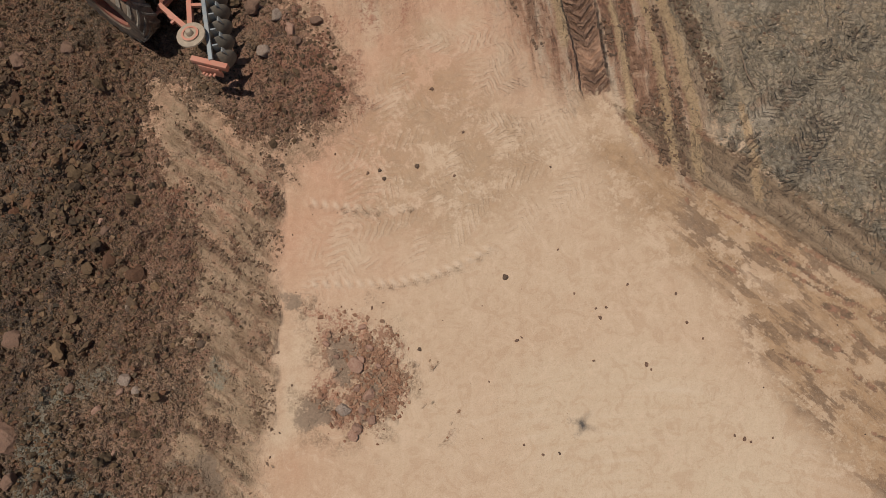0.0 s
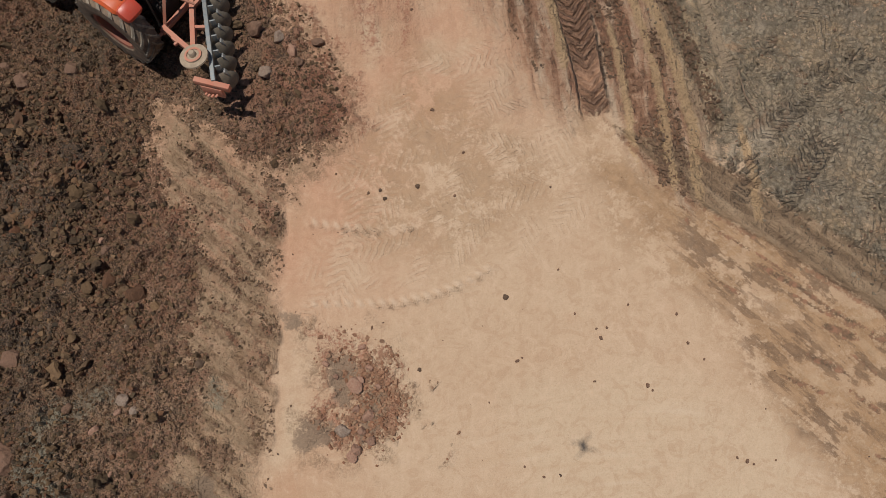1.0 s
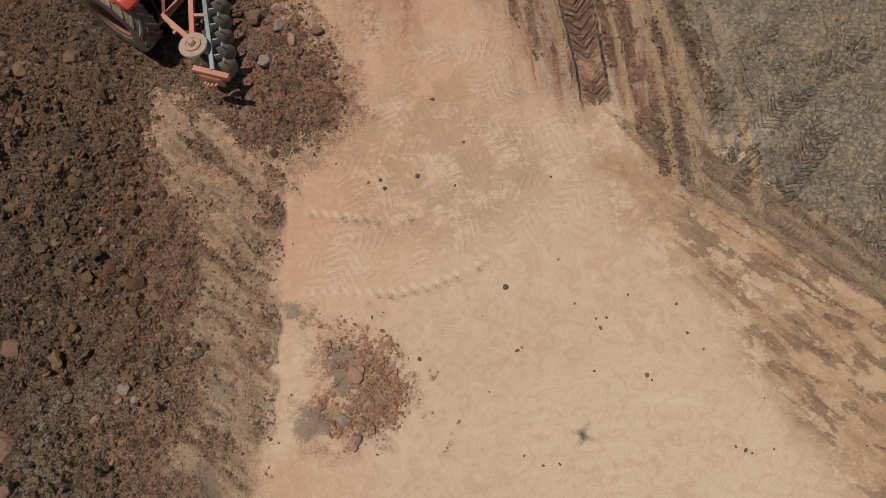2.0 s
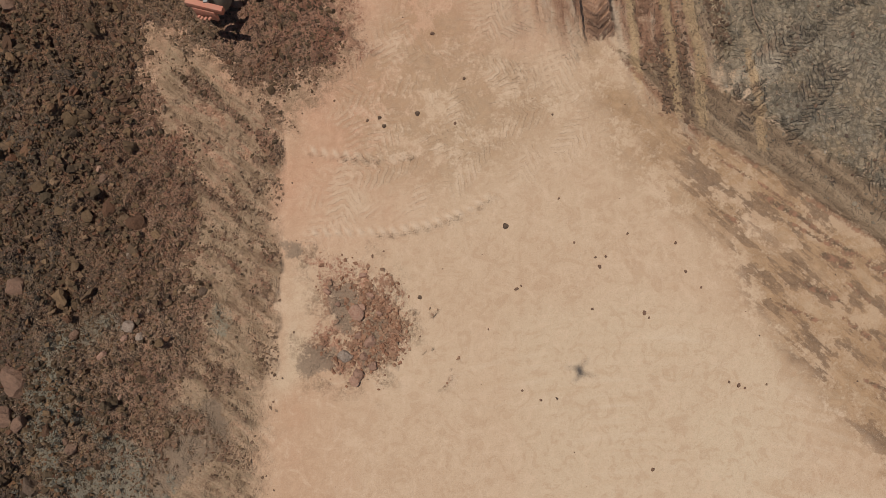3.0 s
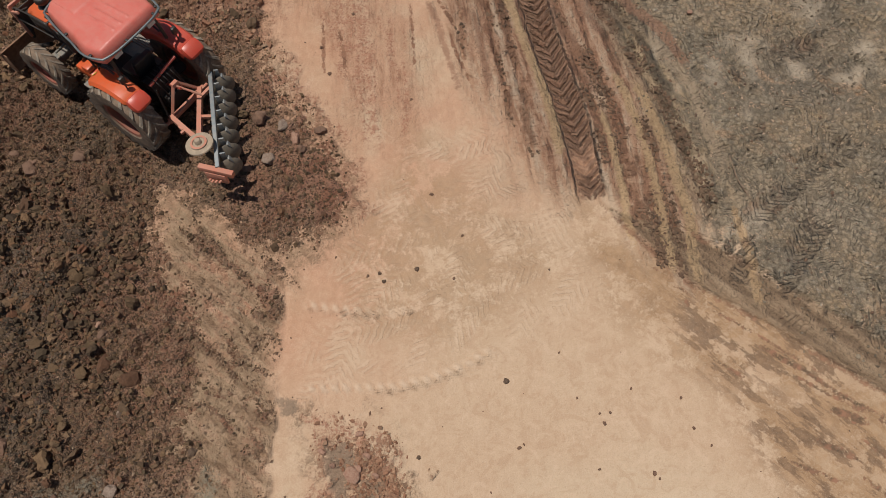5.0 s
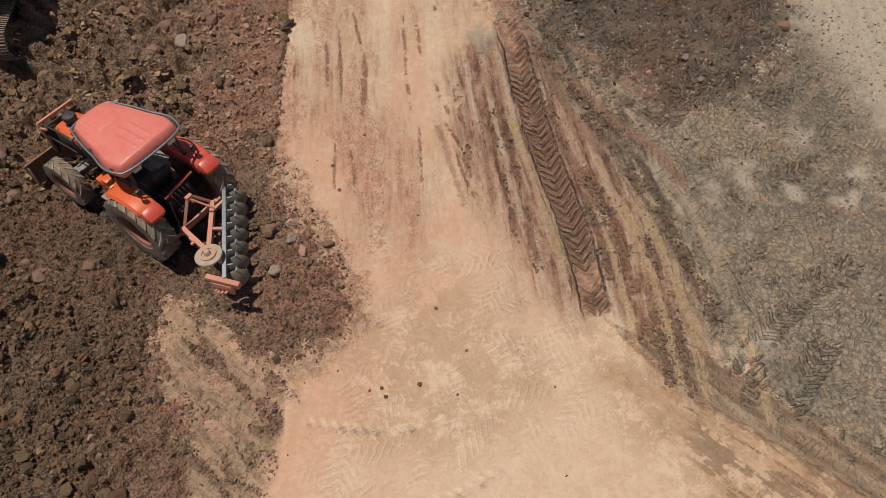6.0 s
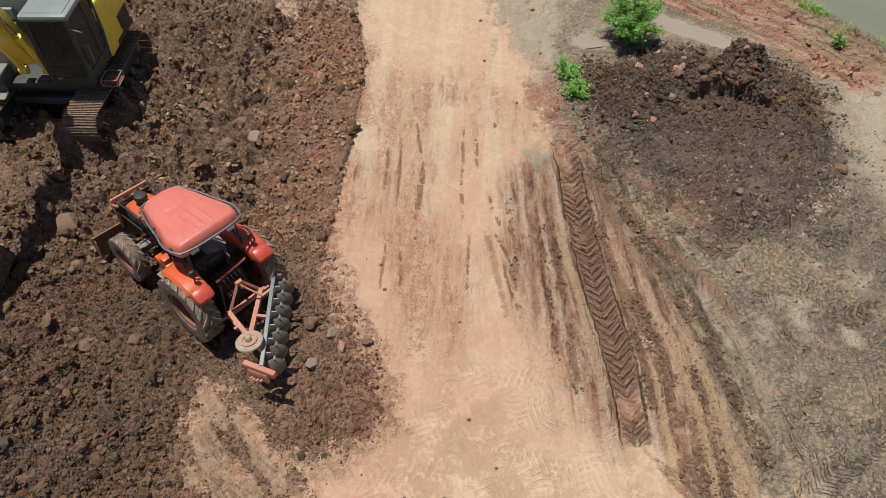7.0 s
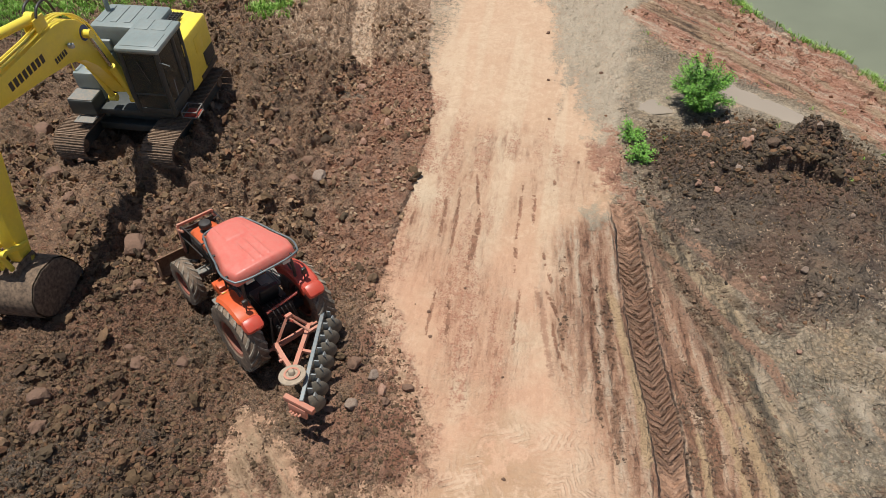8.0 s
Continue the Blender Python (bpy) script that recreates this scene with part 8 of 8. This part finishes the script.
def water(name, points, z, material, label):
    bm = fresh()
    bm.faces.new([bm.verts.new((x, y, z)) for x, y in points])
    mesh = bpy.data.meshes.new(name)
    bmesh.ops.triangulate(bm, faces=bm.faces)
    bm.normal_update()
    for f in bm.faces:
        if f.normal.z < 0:
            f.normal_flip()
    bm.to_mesh(mesh)
    bm.free()
    mesh.materials.append(material)
    return tagged(new(name, mesh), label, "water", kind="structure")


water("pond", [(2.0, 60), (2.4, 36), (3.8, 26.5), (5.0, 24), (6.3, 22.4), (7.6, 21.5), (8.6, 20), (11, 17.2), (15.5, 13), (60, 2.5), (92, 60), (20, 92)], WATER_LEVEL,
      water_material("pond_water", (0.21, 0.215, 0.14), 0.12), "still olive-green pond water below the bank")
MUDDY_WATER = water_material("muddy_water", (0.36, 0.29, 0.22), 0.22)
for shore in PUDDLES:
    mx, my = sum(p[0] for p in shore) / len(shore), sum(p[1] for p in shore) / len(shore)
    water("puddle", [(mx + 1.12 * (px - mx), my + 1.12 * (py - my)) for px, py in shore], -0.05, MUDDY_WATER, "shallow muddy puddle beside the mound")


# ---------------------------------------------------------------- plants
def leaf_material(name, tone, other):
    n = Nodes(name)
    rnd = n.tree.nodes.new("ShaderNodeNewGeometry").outputs["Random Per Island"]
    n.bsdf.inputs["Subsurface Weight"].default_value = 0.0
    return n.done(n.mix(rnd, tone, other), 0.5)


LEAF = leaf_material("bush_leaf", (0.085, 0.23, 0.022), (0.27, 0.50, 0.07))
GRASS = leaf_material("grass_blade", (0.16, 0.34, 0.035), (0.40, 0.57, 0.11))
BARK = metal("green_stem", (0.10, 0.12, 0.05), (0.16, 0.13, 0.07), 0.8, 0.0)


def bush(x, y, height, spread_r, stems, leaves):
    z = float(ground_at([x], [y])[0][0]) - 0.03
    thing = empty("bush", pose(x, y, z))
    tips = []
    bm = fresh()
    for k in range(stems):
        a, lean = RNG.uniform(0, 2 * math.pi), RNG.uniform(0.15, 1.0) ** 0.7
        top = height * RNG.uniform(0.4, 1.0) * (1.1 - 0.6 * lean) * (1.0 + 0.12 * math.cos(a - 2.6))
        end = Vector((spread_r * lean * math.cos(a), spread_r * lean * math.sin(a), top))
        base = Vector((0.08 * math.cos(a), 0.08 * math.sin(a), 0))
        mid = base.lerp(end, 0.5) + Vector((0, 0, 0.12 * height))
        line = [base.lerp(mid, t / 3) for t in range(3)] + [mid.lerp(end, t / 3) for t in range(4)]
        tube(bm, line, 0.009, 5)
        tips.append(line)
    part("stem", bm, BARK, thing, "thin green stems")
    pts, faces = [], []
    for k in range(leaves):
        line = tips[int(RNG.integers(len(tips)))]
        u = RNG.uniform(0.12, 1.0) * (len(line) - 1)
        i = min(int(u), len(line) - 2)
        c = line[i].lerp(line[i + 1], u - i) + Vector(RNG.normal(size=3) * 0.055)
        d = Vector(RNG.normal(size=3))
        d.z = abs(d.z) * 0.4
        d.normalize()
        side = d.cross(Vector((0, 0, 1))).normalized()
        size = RNG.uniform(0.05, 0.10)
        up = side.cross(d)
        n0 = len(pts)
        pts += [c, c + d * size * 0.5 + side * size * 0.22 + up * 0.008, c + d * size - up * 0.012, c + d * size * 0.5 - side * size * 0.22 + up * 0.008]
        faces.append((n0, n0 + 1, n0 + 2, n0 + 3))
    ob = new("foliage", sheet("foliage", np.array([p[:] for p in pts]), np.array(faces), LEAF, smooth=False))
    ob.parent = thing
    tagged(ob, "many small bright green leaves")
    return tagged(thing, "bright green leafy bush beside the dirt mound", "bush", group="bushes by the track")


bush(3.12, 17.1, 1.95, 0.95, 64, 9000)
bush(1.42, 15.3, 0.6, 0.5, 18, 620)
bush(1.62, 14.35, 0.6, 0.4, 22, 700)
bush(9.0, 17.6, 0.5, 0.3, 12, 300)


def grass(name, x, y, low, high, label):
    """Tufts of bent blades standing on the ground sheet."""
    n = len(x)
    z = ground_at(x, y)[0]
    a, lean = RNG.uniform(0, 2 * math.pi, n), RNG.uniform(0.1, 0.9, n)
    hgt = RNG.uniform(low, high, n)
    wid = RNG.uniform(0.006, 0.016, n)
    dx, dy = np.cos(a), np.sin(a)
    base = np.stack([x, y, z - 0.01], -1)
    side = np.stack([-dy, dx, np.zeros(n)], -1) * wid[:, None]
    mid = base + np.stack([dx * lean * hgt * 0.3, dy * lean * hgt * 0.3, hgt * 0.6], -1)
    tip = base + np.stack([dx * lean * hgt * 0.9, dy * lean * hgt * 0.9, hgt * (1 - 0.35 * lean)], -1)
    pts = np.stack([base - side, base + side, mid + side * 0.8, mid - side * 0.8, tip], 1).reshape(-1, 3)
    k = (np.arange(n) * 5)[:, None]
    faces = np.concatenate([np.concatenate([k, k + 1, k + 2], 1), np.concatenate([k, k + 2, k + 3], 1), np.concatenate([k + 3, k + 2, k + 4], 1)])
    return tagged(new(name, sheet(name, pts, faces, GRASS, smooth=False)), label, "grass", kind="stuff")


def tufts(count, box, want, blades, spread_r):
    x, y = scatter(count, box, want)
    x, y = np.repeat(x, blades), np.repeat(y, blades)
    return x + RNG.normal(size=len(x)) * spread_r, y + RNG.normal(size=len(x)) * spread_r


def pond_edge(x, y):
    d = -outline(x, y, POND)
    return np.exp(-((d + 0.65 + 1.2 * fbm(x, y, 1.3, 3, 219)) / 0.42) ** 2)


x, y = tufts(4200, (1.5, 13, 15, 29), lambda x, y, a, b: pond_edge(x, y) * clumpy(x, y, 211, 1.4), 16, 0.09)
grass("pond_grass", x, y, 0.05, 0.26, "green grass along the pond bank")
MEADOW = [(-40, 11), (-19.2, 14.2), (-17.8, 16.2), (-16.2, 17.6), (-13.8, 18.7), (-12.6, 20.2), (-9, 21.5), (-9, 40), (-40, 40)]
x, y = tufts(10500, (-23, -9.5, 13, 22.5), lambda x, y, a, b: step(-outline(x + 1.2 * fbm(x, y, 1.6, 3, 213), y, MEADOW), -0.3, 0.5) * (0.35 + 0.65 * clumpy(x, y, 215, 0.6)), 14, 0.09)
grass("meadow_grass", x, y, 0.10, 0.34, "thick green grass behind the excavator")
x, y = tufts(420, (-11.8, -9.6, 18.6, 21), lambda x, y, a, b: np.exp(-((x + 11.0) / 0.6) ** 2 - ((y - 19.4) / 0.8) ** 2), 18, 0.06)
grass("grass_tuft", x, y, 0.10, 0.36, "tuft of green grass on the rough soil")
x, y = tufts(500, (1.0, 10, 14, 22), lambda x, y, a, b: (0.12 + 0.6 * np.exp(-((x - 2.0) / 0.7) ** 2 - ((y - 18.0) / 0.8) ** 2)) * clumpy(x, y, 217), 9, 0.05)
grass("weeds", x, y, 0.04, 0.14, "sparse low weeds on the damp silt")


# ---------------------------------------------------------------- fallen wood
def stick(points, r, label, material):
    bm = fresh()
    pts = [(x, y, float(ground_at([x], [y])[0][0]) + r * 0.7) for x, y in points]
    tube(bm, rounded(pts, 0.1), r, 7)
    return tagged(new("stick", finish(bm, material, "stick")), label, "stick", group="fallen sticks")


WOOD = metal("dry_wood", (0.30, 0.20, 0.13), (0.20, 0.13, 0.085), 0.8, 0.0)
stick([(-9.45, 16.3), (-9.1, 16.9), (-8.75, 17.4)], 0.055, "dry brown log lying in the soil", WOOD)
stick([(-8.1, 2.05), (-7.85, 1.86), (-7.6, 1.72)], 0.012, "thin dry twig on the soil", WOOD)
stick([(5.35, 5.75), (5.42, 5.3), (5.6, 4.9)], 0.010, "thin dry twig on the clay", WOOD)


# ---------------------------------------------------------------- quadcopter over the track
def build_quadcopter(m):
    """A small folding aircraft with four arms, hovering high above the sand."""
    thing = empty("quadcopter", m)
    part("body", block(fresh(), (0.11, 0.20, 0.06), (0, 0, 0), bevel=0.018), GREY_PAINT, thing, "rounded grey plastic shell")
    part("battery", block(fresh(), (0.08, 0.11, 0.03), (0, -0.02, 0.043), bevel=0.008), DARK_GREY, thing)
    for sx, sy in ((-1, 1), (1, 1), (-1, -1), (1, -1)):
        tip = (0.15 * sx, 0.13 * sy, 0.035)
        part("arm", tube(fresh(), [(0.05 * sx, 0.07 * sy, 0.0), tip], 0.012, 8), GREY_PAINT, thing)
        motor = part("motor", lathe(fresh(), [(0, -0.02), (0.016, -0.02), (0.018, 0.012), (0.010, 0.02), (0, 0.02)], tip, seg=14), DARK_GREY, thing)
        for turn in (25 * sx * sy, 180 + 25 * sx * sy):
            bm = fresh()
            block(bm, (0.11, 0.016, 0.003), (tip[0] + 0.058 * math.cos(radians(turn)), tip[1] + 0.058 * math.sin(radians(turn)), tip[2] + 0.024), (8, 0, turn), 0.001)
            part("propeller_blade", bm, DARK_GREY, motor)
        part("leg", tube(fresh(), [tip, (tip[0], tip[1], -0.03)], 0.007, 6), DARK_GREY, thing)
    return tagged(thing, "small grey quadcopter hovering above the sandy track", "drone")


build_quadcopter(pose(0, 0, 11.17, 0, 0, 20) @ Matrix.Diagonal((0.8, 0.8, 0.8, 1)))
